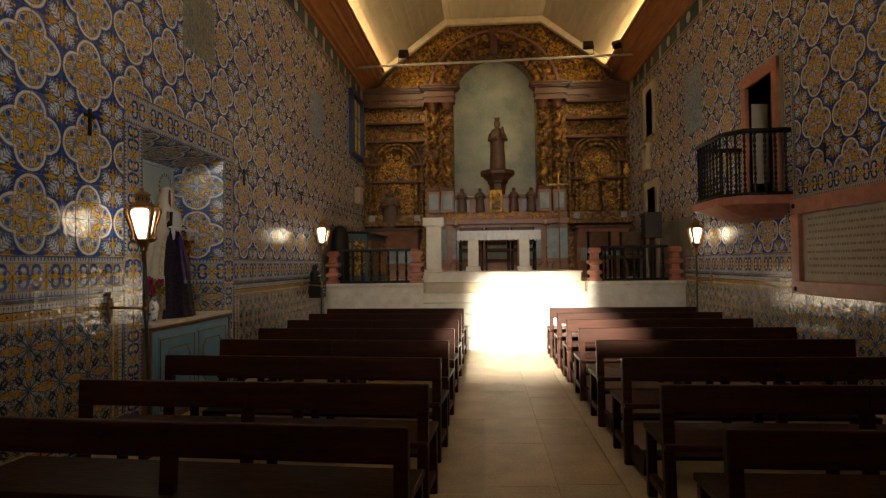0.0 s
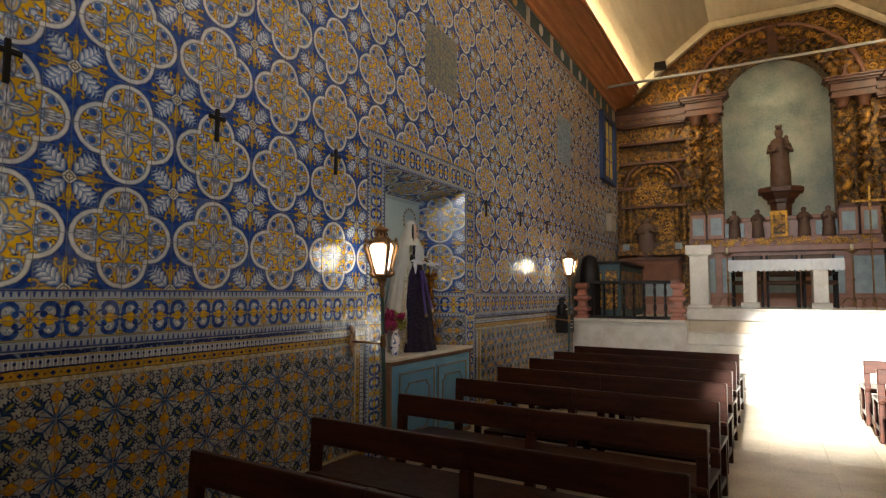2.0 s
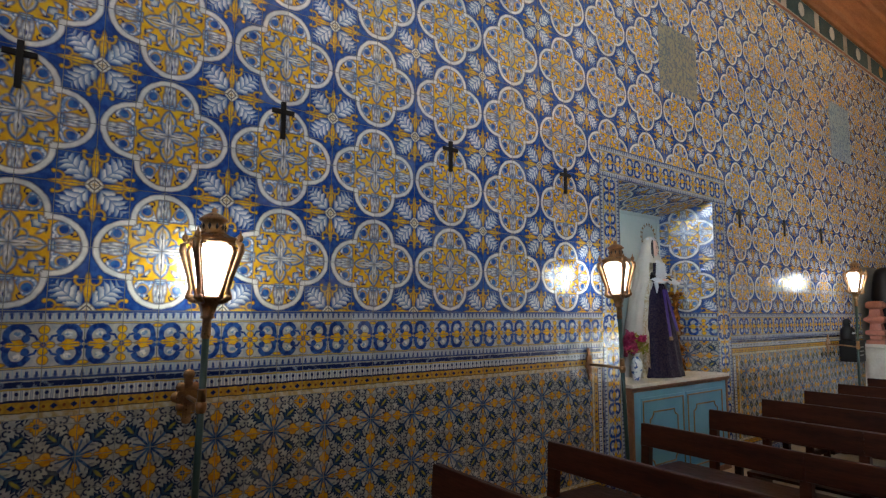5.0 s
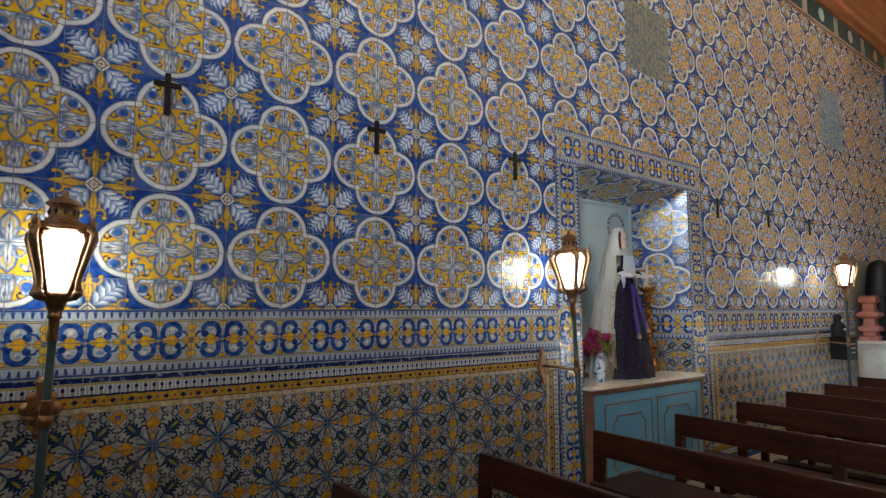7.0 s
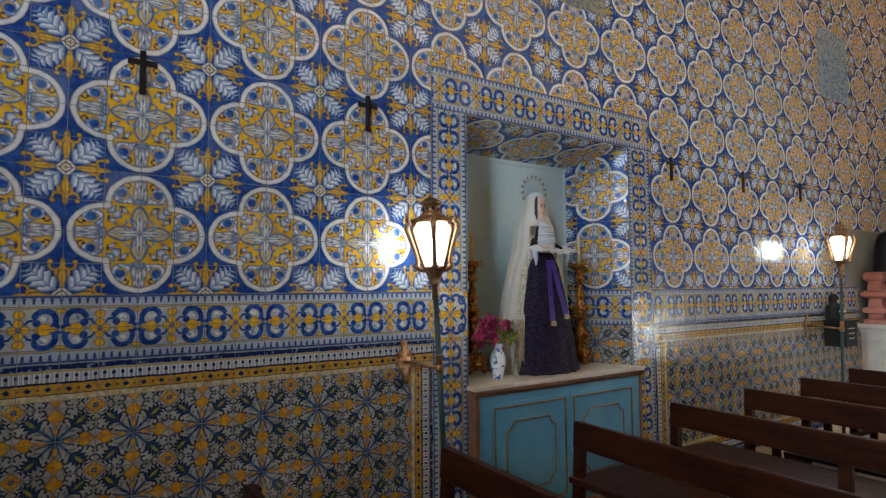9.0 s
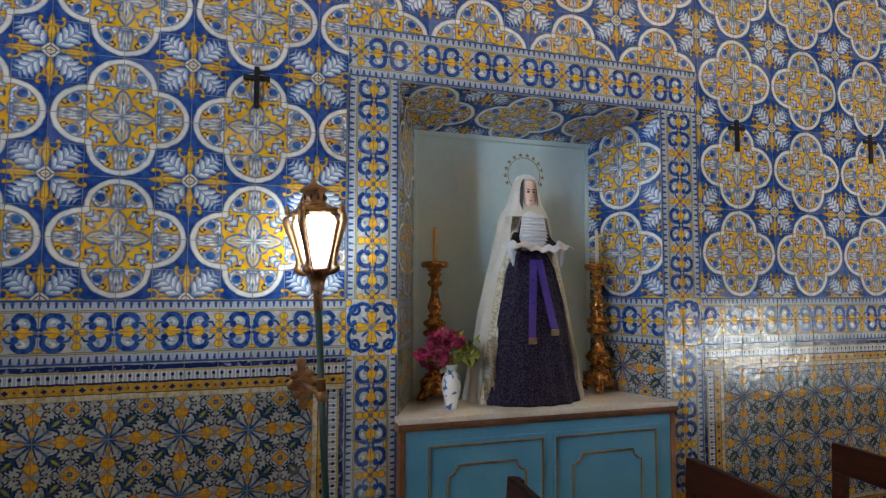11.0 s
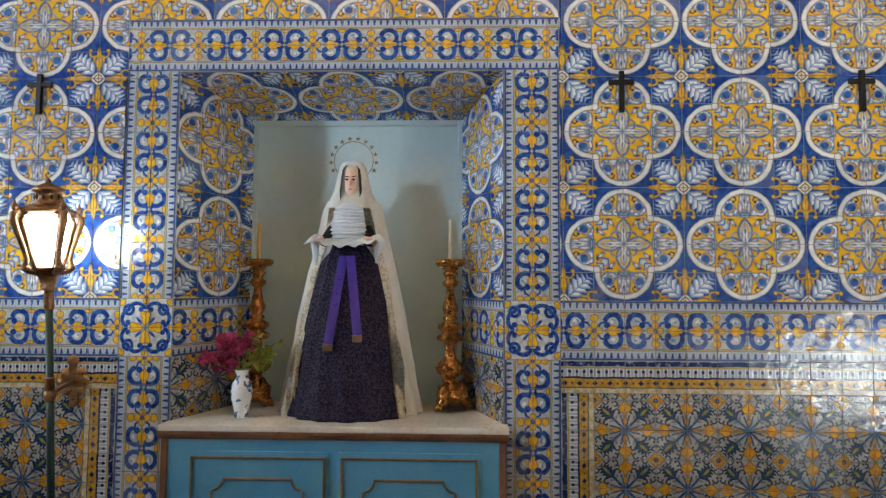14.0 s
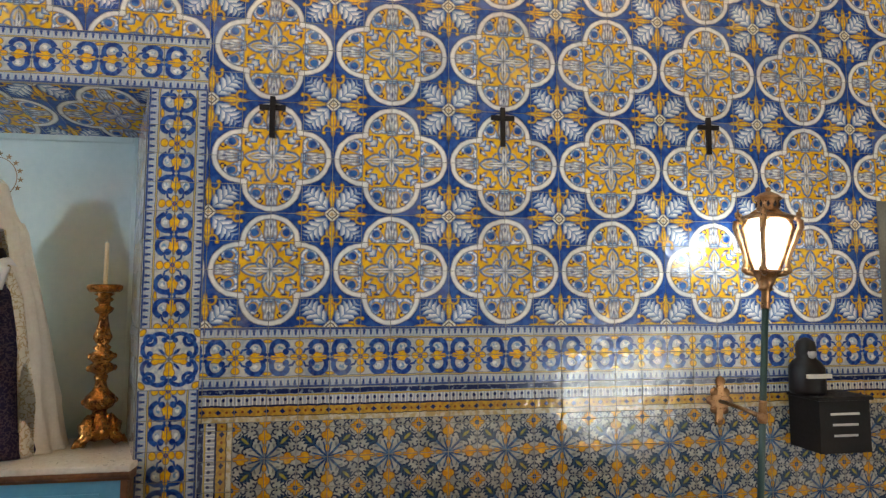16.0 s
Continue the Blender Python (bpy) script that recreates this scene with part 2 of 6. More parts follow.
def border(u, v, u0, v0, du=0.2985, half=0.1415):
    """A running border: u along it, v across; paired scrolls from waist to flower."""
    x = vabs(fold(u, u0, du))
    y = vabs(v - v0) * (0.486 / half)
    fine = remap(noise_tex(44, 2, geo()), 0.42, 0.6, 0, 1)
    col = mix(remap(noise_tex(30, 3, geo()), 0.35, 0.65, 0, 1), (0.54, 0.53, 0.49), (0.34, 0.37, 0.42))
    gold = mix(fine, YELLOW, ORANGE)
    bc = mix(remap(noise_tex(34, 2, geo()), 0.4, 0.62, 0, 1), (0.012, 0.034, 0.20), (0.035, 0.10, 0.36))
    # yellow tulips, the flower's petals and buds
    yel = vmin(ell(x, y, 0.155, 0, 0.096, 0.068), ell(x, y, 0.215, 0.044, 0.056, 0.034), ell(x, y, 0.255, 0, 0.050, 0.018))
    yel = vmin(yel, ell(x, y, 0.420, 0, 0.052, 0.044), ell(x, y, 0.5, 0.090, 0.052, 0.050), ell(x, y, 0.5, 0.212, 0.060, 0.054), ell(x, y, 0.0, 0.262, 0.060, 0.022))
    col = over(yel - 0.010, col, (0.14, 0.08, 0.05))
    col = over(yel, col, gold)
    col = over(ell(x, y, 0.115, 0.0, 0.050, 0.008), col, (0.16, 0.05, 0.03))
    # pale shaded leaves inside the scrolls
    col = over(ell(x, y, 0.200, 0.155, 0.050, 0.040), col, mix(fine, WHITE, PALE))
    # blue scrolls with a ball at the end
    arc = ring(x, (y - 0.120) * 0.92, 0.195, 0.0, 0.134, 0.040)
    arc = vmax(arc, (x - 0.195) * 0.9 - (y - 0.120) - 0.090)
    arc = vmax(arc, 0.035 - y)
    blu = vmin(arc, hyp(x - 0.290, y - 0.092) - 0.054, seg(x, y, 0.0, 0.018, 0.075, 0.078, 0.030), seg(x, y, 0.330, 0.140, 0.395, 0.125, 0.018), seg(x, y, 0.395, 0.125, 0.425, 0.075, 0.016))
    col = over(blu, col, bc)
    col = over(hyp(x, y) - 0.022, col, (0.55, 0.50, 0.36))
    # the small flower's heart
    col = over((0.5 - x) * 0.8 + y - 0.040, col, (0.05, 0.06, 0.20))
    col = over((0.5 - x) * 0.8 + y - 0.018, col, (0.42, 0.12, 0.05))
    # yellow line, lace and blue line of the edge
    col = over(0.298 - y, col, (0.48, 0.38, 0.14))
    xr = vabs(x * 9.0 - op("ROUND", x * 9.0))
    den = over(vmin(vmax(xr - 0.15, vabs(y - 0.400) - 0.036), hyp(xr * 0.11, y - 0.432) - 0.026), (0.44, 0.47, 0.51), (0.03, 0.06, 0.22), 0.014)
    den = over(vabs(xr - 0.5) - 0.07, den, (0.34, 0.42, 0.56), 0.06)
    col = over(0.326 - y, col, den)
    col = over(0.452 - y, col, (0.04, 0.07, 0.22))
    return over(vmin(vabs(y - 0.298), vabs(y - 0.326)) - 0.004, col, (0.06, 0.07, 0.12), 0.005)


def dado(u, v, u0, v0):
    """A starry flower: thin spokes, four serrated leaves and yellow hearts on white."""
    ax, ay = vabs(fold(u, u0, 0.2985)), vabs(fold(v, v0, 0.283))
    a, b = vmax(ax, ay), vmin(ax, ay)
    s, t = (a + b) * 0.7071, (a - b) * 0.7071
    fine = remap(noise_tex(40, 2, geo()), 0.42, 0.6, 0, 1)
    col = mix(remap(noise_tex(24, 3, geo()), 0.35, 0.65, 0, 1), (0.44, 0.43, 0.39), (0.28, 0.28, 0.26))
    dark = (0.012, 0.024, 0.070)
    gold = mix(fine, (0.66, 0.36, 0.02), (0.54, 0.24, 0.012))
    # curls
    cur = vmin(vmax(ring(a, b, 0.300, 0.128, 0.044, 0.014), 0.285 - a), vmax(ring(a, b, 0.440, 0.165, 0.040, 0.013), b - 0.175), vmax(ring(a, b, 0.468, 0.310, 0.036, 0.012), a - 0.475))
    cur = vmin(cur, hyp(a - 0.285, b - 0.094) - 0.019, hyp(a - 0.470, b - 0.200) - 0.018, ell(a, b, 0.485, 0.265, 0.012, 0.024), ell(a, b, 0.405, 0.110, 0.028, 0.011))
    col = over(cur, col, dark)
    # leaves on the diagonals
    saw = op("FRACT", (s - t * 0.7) * 15.0)
    leaf = ell(s, t, 0.405, 0, 0.150, 0.098) + (saw - 0.55) * 0.050
    col = over(leaf, col, mix(remap(saw, 0.2, 0.8, 0, 1), dark, (0.030, 0.065, 0.13)))
    col = over(ell(s, t, 0.430, 0.0, 0.074, 0.024), col, mix(fine, (0.36, 0.30, 0.05), (0.20, 0.20, 0.06)))
    # yellow hearts on the axes, small flower at the corner
    yel = vmin(ell(a, b, 0.365, 0.040, 0.060, 0.054), ell(a, b, 0.425, 0, 0.056, 0.038), ell(a, b, 0.290, 0, 0.050, 0.026), ell(a, b, 0.150, 0, 0.060, 0.030))
    yel = vmin(yel, ell(a, b, 0.5, 0.425, 0.034, 0.052), ell(s, t, 0.640, 0.0, 0.026, 0.024))
    col = over(yel - 0.010, col, (0.12, 0.07, 0.04))
    col = over(yel, col, gold)
    # spokes
    spoke = vmin(vmax(t - 0.020, s - 0.29), seg(a, b, 0.04, 0.015, 0.235, 0.070, 0.013), vmax(b - 0.008, a - 0.10))
    col = over(spoke, col, mix(fine, (0.014, 0.04, 0.14), (0.06, 0.13, 0.26)))
    return over(hyp(0.5 - ax, 0.5 - ay) - 0.040, col, (0.03, 0.08, 0.20))


def rosette(u, v, u0, v0):
    """The large flower where two borders cross."""
    x, y = vabs(u - u0) * 3.35, vabs(v - v0) * 3.35
    a, b = vmax(x, y), vmin(x, y)
    s, t = (a + b) * 0.7071, (a - b) * 0.7071
    fine = remap(noise_tex(44, 2, geo()), 0.42, 0.6, 0, 1)
    bc = mix(fine, (0.012, 0.034, 0.20), (0.035, 0.10, 0.36))
    col = mix(fine, (0.62, 0.61, 0.57), (0.42, 0.45, 0.50))
    yel = vmin(ell(a, b, 0.150, 0, 0.100, 0.058), ell(a, b, 0.215, 0.045, 0.048, 0.034), ell(a, b, 0.455, 0, 0.055, 0.045), ell(s, t, 0.585, 0, 0.040, 0.060))
    col = over(yel - 0.012, col, (0.14, 0.08, 0.05))
    col = over(yel, col, mix(fine, YELLOW, ORANGE))
    col = over(ell(s, t, 0.160, 0, 0.075, 0.024), col, bc)
    blu = vmin(ring(a, b, 0.255, 0.155, 0.150, 0.034), ring(s, t, 0.420, 0.0, 0.075, 0.030))
    blu = vmax(blu, 0.300 - hyp(a, b))
    col = over(vmin(blu, hyp(a - 0.300, b - 0.085) - 0.045), col, bc)
    return over(hyp(a, b) - 0.030, col, (0.10, 0.12, 0.26))


def strip(u, v, v0):
    """The dado's frame: u along it, v - v0 the way in from its outer edge."""
    w = v - v0
    n = noise_tex(40, 3, geo())
    col = mix(mask(vabs(w - 0.017) - 0.012, 0.002), (0.42, 0.44, 0.46), mix(remap(n, 0.55, 0.68, 0, 1), (0.012, 0.022, 0.10), (0.25, 0.30, 0.40)))
    col = mix(mask(0.031 - w, 0.001), col, (0.42, 0.30, 0.06))
    x = vabs(fold(u, 0.0, 0.036))
    arch = mix(mask(vmin(vmax(x - 0.17, 0.058 - w), hyp(x, (w - 0.055) * 22) - 0.22), 0.06), (0.66, 0.67, 0.66), (0.012, 0.022, 0.10))
    arch = mix(mask(vabs(x - 0.42) - 0.06, 0.05), arch, (0.26, 0.30, 0.42))
    col = mix(mask(0.039 - w, 0.001), col, arch)
    col = mix(mask(0.080 - w, 0.001), col, (0.015, 0.022, 0.07))
    xd = vabs(fold(u, 0.0, 0.074))
    dia = mix(mask(xd * 0.06 + vabs(w - 0.111) - 0.012, 0.002), mix(remap(n, 0.4, 0.6, 0, 1), (0.52, 0.31, 0.03), (0.36, 0.20, 0.03)), (0.012, 0.022, 0.09))
    dia = mix(mask(hyp((xd - 0.5) * 0.074, w - 0.111) - 0.006, 0.002), dia, (0.20, 0.06, 0.02))
    col = mix(mask(0.089 - w, 0.001), col, dia)
    col = mix(mask(0.130 - w, 0.001), col, (0.10, 0.08, 0.05))
    return mix(mask(0.135 - w, 0.001), col, mix(remap(n, 0.4, 0.6, 0, 1), (0.56, 0.52, 0.40), (0.42, 0.32, 0.14)))


def tile_mat(name, fn, *args, single=False):
    m, b = start(name)
    col = fn(*args)
    co = geo()
    r = obj_random() if single else geo("Random Per Island")
    col = scaled(col, remap(r, 0, 1, 0.86, 1.08))
    # a few faded tiles, grime and worn glaze
    col = mix(remap(r, 0.93, 0.95, 0, 0.12), col, (0.48, 0.48, 0.45))
    worn = noise_tex(3.1, 6, co, 0.7)
    col = mix(remap(worn, 0.60, 0.80, 0, 0.45), col, (0.42, 0.38, 0.30))
    plug(b.inputs["Base Color"], col)
    plug(b.inputs["Roughness"], remap(noise_tex(9, 4, co), 0.3, 0.7, 0.09, 0.20))
    b.inputs["Specular IOR Level"].default_value = 0.55
    bump(b, noise_tex(16, 2, co) + noise_tex(90, 2, co) * 0.12, 0.34, 0.012)
    return m


GROUT = plain("grout", (0.24, 0.23, 0.20), (0.16, 0.15, 0.13), 0.9, 3, 80, world_coords=True)
PLASTER = plain("plaster", (0.62, 0.58, 0.50), (0.50, 0.46, 0.38), 0.9, 2, 40, world_coords=True)
TILEEDGE = plain("tile_edge", (0.24, 0.23, 0.21), (0.15, 0.15, 0.14), 0.85, 3, 60, relief=0.0, world_coords=True)
LIMESTONE = plain("limestone", (0.56, 0.47, 0.34), (0.38, 0.30, 0.21), 0.55, 3, 50, relief=0.25, vary=0.10, world_coords=True)
MARBLE = plain("white_marble", (0.80, 0.76, 0.69), (0.62, 0.56, 0.48), 0.35, 5, 40, relief=0.1, world_coords=True)
REDSTONE = plain("red_marble", (0.50, 0.20, 0.13), (0.34, 0.12, 0.08), 0.45, 8, 60, relief=0.2)
BENCHWOOD = plain("dark_bench_wood", (0.050, 0.013, 0.005), (0.016, 0.005, 0.003), 0.42, 3, 24, relief=0.12, stretch=(0.6, 6, 6), vary=0.15, spec=0.12)
CORNICEWOOD = plain("cornice_wood", (0.50, 0.20, 0.07), (0.33, 0.12, 0.04), 0.5, 3, 30, relief=0.2, world_coords=True, stretch=(5, 0.5, 5))
CEILWOOD = plain("ceiling_boards", (0.70, 0.60, 0.42), (0.58, 0.47, 0.31), 0.55, 2, 20, relief=0.1, world_coords=True, stretch=(4, 0.5, 4))


def glow(name, colour, strength):
    m, b = start(name)
    b.inputs["Base Color"].default_value = (0.8, 0.78, 0.7, 1)
    b.inputs["Emission Color"].default_value = (*colour, 1)
    b.inputs["Emission Strength"].default_value = strength
    b.inputs["Roughness"].default_value = 0.3
    return m


def gilt(name, dark=(0.10, 0.040, 0.015), gold=(0.75, 0.42, 0.10), cover=0.5, scale=9.0):
    """Carved wood with worn gold leaf."""
    m, b = start(name)
    co = obj_coord()
    big = noise_tex(scale, 5, co, 0.65)
    fine = noise_tex(scale * 5, 3, co)
    f = remap(big * 0.6 + fine * 0.4, cover - 0.07, cover + 0.07, 0, 1)
    plug(b.inputs["Base Color"], mix(f, dark, gold))
    plug(b.inputs["Metallic"], f * 0.75)
    plug(b.inputs["Roughness"], remap(fine, 0.3, 0.7, 0.28, 0.5))
    bump(b, big + fine * 0.4, 0.7, 0.03)
    return m


def brocade(name, c1, c2, scale):
    m, b = start(name)
    co = obj_coord()
    w = noise_tex(scale, 2, co)
    f = remap(vabs(w - 0.5), 0.025, 0.060, 1, 0)
    plug(b.inputs["Base Color"], mix(f, c1, c2))
    plug(b.inputs["Roughness"], remap(f, 0, 1, 0.75, 0.5))
    b.inputs["Specular IOR Level"].default_value = 0.25
    bump(b, w + f * 0.4, 0.3, 0.006)
    return m


def porcelain(name):
    m, b = start(name)
    co = obj_coord()
    f = remap(noise_tex(28, 3, co), 0.54, 0.60, 0, 1)
    plug(b.inputs["Base Color"], mix(f, (0.78, 0.80, 0.82), (0.08, 0.14, 0.36)))
    b.inputs["Roughness"].default_value = 0.12
    return m


GILT = gilt("gilded_carving", cover=0.53, dark=(0.030, 0.010, 0.005), gold=(0.66, 0.33, 0.045))
GILTDARK = gilt("dark_gilded_carving", cover=0.53, dark=(0.025, 0.009, 0.004), gold=(0.56, 0.28, 0.045), scale=12)
GOLD = gilt("bright_gilding", cover=0.46, dark=(0.16, 0.06, 0.015), gold=(0.88, 0.50, 0.09), scale=14)
CANDLEGILT = plain("worn_candlestick_gilding", (0.58, 0.26, 0.045), (0.16, 0.055, 0.014), 0.26, 14, 50, metal=0.9, relief=0.35, dist=0.006)
BROWNWOOD = plain("altarpiece_wood", (0.14, 0.048, 0.018), (0.055, 0.020, 0.009), 0.5, 4, 40, relief=0.3)
BRASS = plain("aged_brass", (0.42, 0.24, 0.10), (0.20, 0.10, 0.05), 0.35, 12, 90, metal=0.8, relief=0.2, dist=0.002)
IRON = plain("black_iron", (0.025, 0.022, 0.022), (0.045, 0.032, 0.026), 0.5, 10, 80, metal=0.4)
GREENPOLE = plain("green_pole_paint", (0.016, 0.045, 0.040), (0.03, 0.06, 0.05), 0.4, 8, 60)
LAMPGLASS = glow("milky_lamp_glass", (1.0, 0.90, 0.72), 1.0)
V.tree = LAMPGLASS.node_tree
dist = V.tree.nodes.new("ShaderNodeVectorMath")
dist.operation = "DISTANCE"
V.tree.links.new(obj_coord().s, dist.inputs[0])
dist.inputs[1].default_value = (0, 0, 0.15)
plug(V.tree.nodes["Principled BSDF"].inputs["Emission Strength"], remap(V(dist.outputs["Value"]), 0.050, 0.150, 2.5, 0.65))
BLUEPAINT = plain("blue_cabinet_paint", (0.12, 0.32, 0.52), (0.16, 0.38, 0.57), 0.45, 4, 40, relief=0.08)
NICHEBLUE = plain("grey_blue_niche_paint", (0.58, 0.66, 0.65), (0.50, 0.60, 0.60), 0.6, 2, 30, relief=0.08, world_coords=True)
GOLDLINE = plain("dull_gold_moulding", (0.30, 0.20, 0.09), (0.16, 0.10, 0.05), 0.4, 10, 60, metal=0.4)
BROWNTRIM = plain("brown_trim_wood", (0.26, 0.12, 0.05), (0.15, 0.065, 0.03), 0.45, 5, 40)
BLACKWOOD = plain("black_wood", (0.006, 0.005, 0.005), (0.012, 0.008, 0.007), 0.5, 6, 60, spec=0.25)
WAX = plain("candle_wax", (0.72, 0.64, 0.45), (0.64, 0.52, 0.30), 0.5, 6, 40, relief=0.05)
YELLOWWAX = plain("yellow_candle_wax", (0.62, 0.36, 0.09), (0.52, 0.28, 0.06), 0.5, 6, 40, relief=0.05)
PURPLE = brocade("violet_brocade", (0.007, 0.004, 0.026), (0.046, 0.030, 0.046), 56)
SASH = plain("violet_ribbon", (0.075, 0.035, 0.30), (0.05, 0.022, 0.21), 0.35, 8, 60, relief=0.1)
LACE = plain("cream_satin_cloak", (0.66, 0.63, 0.57), (0.58, 0.54, 0.47), 0.6, 8, 70, relief=0.25)
TRIMLACE = brocade("gold_embroidered_hem", (0.64, 0.60, 0.50), (0.44, 0.35, 0.20), 40)
LINEN = plain("white_linen", (0.72, 0.72, 0.74), (0.58, 0.60, 0.65), 0.8, 10, 90, relief=0.4)
FLESH = plain("painted_plaster_skin", (0.74, 0.52, 0.41), (0.68, 0.44, 0.33), 0.4, 20, 60, relief=0.03)
HAIR = plain("black_painted_hair", (0.006, 0.004, 0.004), (0.012, 0.008, 0.006), 0.55, 20, 90)
PORCELAIN = porcelain("blue_white_porcelain")
MAGENTA = plain("magenta_petals", (0.42, 0.03, 0.13), (0.25, 0.015, 0.07), 0.6, 20, 90, vary=0.2)
LEAFGREEN = plain("yellow_green_leaves", (0.36, 0.34, 0.03), (0.18, 0.22, 0.025), 0.5, 15, 60)
GREENWALL = plain("faded_green_plaster", (0.50, 0.52, 0.42), (0.26, 0.32, 0.28), 0.8, 2.6, 25, relief=0.25)
PINKPAINT = plain("pink_marbled_paint", (0.36, 0.17, 0.11), (0.24, 0.11, 0.07), 0.4, 6, 50)
BLUEMARBLE = plain("blue_grey_marbled_paint", (0.33, 0.40, 0.43), (0.20, 0.26, 0.30), 0.4, 7, 60)
STATUEWOOD = plain("dark_carved_wood", (0.13, 0.065, 0.035), (0.07, 0.032, 0.018), 0.5, 8, 60, relief=0.4)
TEAL = plain("dark_teal_paint", (0.035, 0.085, 0.10), (0.02, 0.05, 0.065), 0.55, 4, 40, relief=0.1)
FRIEZEWHITE = plain("flaking_white_paint", (0.52, 0.48, 0.43), (0.36, 0.28, 0.22), 0.7, 6, 50, relief=0.3, world_coords=True)
FRIEZERED = plain("faded_red_paint", (0.33, 0.13, 0.07), (0.24, 0.10, 0.06), 0.7, 6, 50, world_coords=True)
SLAB = plain("inscribed_stone", (0.46, 0.41, 0.34), (0.34, 0.29, 0.24), 0.6, 5, 60, relief=0.3)
DARKINK = plain("cut_lettering", (0.20, 0.17, 0.13), (0.26, 0.22, 0.17), 0.8, 8, 60)
PALEPAINT = plain("pale_label_paint", (0.6, 0.58, 0.55), (0.5, 0.48, 0.45), 0.6, 8, 60)
YELLOWGLASS = plain("yellow_leaded_glass", (0.80, 0.60, 0.14), (0.62, 0.42, 0.08), 0.2, 5, 30)
REPLTILE = brocade("odd_blue_white_tile", (0.26, 0.32, 0.36), (0.07, 0.12, 0.22), 14)
PATCHTILE = brocade("odd_grey_yellow_tile", (0.26, 0.24, 0.16), (0.10, 0.12, 0.15), 16)
BLUEFRAME = plain("blue_frame_paint", (0.02, 0.05, 0.17), (0.012, 0.03, 0.10), 0.5, 5, 40)

# ---- building helpers ----
LX, RX = -3.07, 3.67       # faces of the nave's long walls
BY, EY = -3.9, 15.4        # entrance wall and altar wall
WT = 5.55                  # top of the tiling
XC = 0.3                   # the nave's axis


def box(bm, x0, x1, y0, y1, z0, z1, m=None, bev=0.0):
    vs = [bm.verts.new((x, y, z)) for z in (z0, z1) for x, y in ((x0, y0), (x1, y0), (x1, y1), (x0, y1))]
    fs = [bm.faces.new([vs[i] for i in f]) for f in ((3, 2, 1, 0), (4, 5, 6, 7), (0, 1, 5, 4), (1, 2, 6, 5), (2, 3, 7, 6), (3, 0, 4, 7))]
    if bev:
        es = list({e for f in fs for e in f.edges})
        r = bmesh.ops.bevel(bm, geom=es, offset=bev, segments=2, affect="EDGES", profile=0.5)
        vs = list({v for v in vs if v.is_valid} | set(r["verts"]))
    if m is not None:
        bmesh.ops.transform(bm, matrix=m, verts=vs)
    return vs


def lathe(bm, prof, seg=16, m=None, cap=True):
    """A turned body from (radius, height) pairs."""
    rings = []
    for r, z in prof:
        rings.append([bm.verts.new((r * math.cos(2 * math.pi * i / seg), r * math.sin(2 * math.pi * i / seg), z)) for i in range(seg)])
    for a, b in zip(rings, rings[1:]):
        for i in range(seg):
            bm.faces.new((a[i], a[(i + 1) % seg], b[(i + 1) % seg], b[i])).smooth = True
    if cap:
        bm.faces.new(rings[0][::-1])
        bm.faces.new(rings[-1])
    vs = [v for r in rings for v in r]
    if m is not None:
        bmesh.ops.transform(bm, matrix=m, verts=vs)
    return vs


def tube(bm, pts, r, seg=8, closed=False):
    """A round bar along points; r is one radius or one for each point."""
    pts = [Vector(p) for p in pts]
    n = len(pts)
    rs = r if isinstance(r, (list, tuple)) else [r] * n
    rings = []
    for i, p in enumerate(pts):
        a = pts[(i - 1) % n] if (i or closed) else p
        b = pts[(i + 1) % n] if (i < n - 1 or closed) else p
        d = (b - a).normalized()
        ref = Vector((0, 0, 1)) if abs(d.z) < 0.9 else Vector((1, 0, 0))
        e1 = d.cross(ref).normalized()
        e2 = d.cross(e1)
        rings.append([bm.verts.new(p + rs[i] * (math.cos(2 * math.pi * k / seg) * e1 + math.sin(2 * math.pi * k / seg) * e2)) for k in range(seg)])
    pairs = list(zip(rings, rings[1:])) + ([(rings[-1], rings[0])] if closed else [])
    for a, b in pairs:
        for k in range(seg):
            bm.faces.new((a[k], b[k], b[(k + 1) % seg], a[(k + 1) % seg])).smooth = True
    if not closed:
        bm.faces.new(rings[0])
        bm.faces.new(rings[-1][::-1])


def extrude_profile(bm, prof, y0, y1, axis="Y"):
    """A closed outline (x, z) drawn out along y (or, as (y, z), along x)."""
    put = (lambda a, b, c: (a, c, b)) if axis == "Y" else (lambda a, b, c: (c, a, b))
    p0 = [bm.verts.new(put(a, b, y0)) for a, b in prof]
    p1 = [bm.verts.new(put(a, b, y1)) for a, b in prof]
    n = len(prof)
    for i in range(n):
        bm.faces.new((p0[i], p0[(i + 1) % n], p1[(i + 1) % n], p1[i]))
    bm.faces.new(p0[::-1])
    bm.faces.new(p1)


def part(name, bm, material, parent=None, label=""):
    """Links a bmesh as one mesh object, under a thing or a part."""
    bmesh.ops.recalc_face_normals(bm, faces=bm.faces[:])
    me = bpy.data.meshes.new(name)
    bm.to_mesh(me)
    bm.free()
    for mt in (material if isinstance(material, (list, tuple)) else [material]):
        me.materials.append(mt)
    ob = new(name, me)
    ob.parent = parent
    if label:
        ob["label"] = label
    return ob


def boxes(name, material, parent, *dims, bev=0.0, label=""):
    bm = bmesh.new()
    for d in dims:
        box(bm, *d, bev=bev)
    return part(name, bm, material, parent, label)


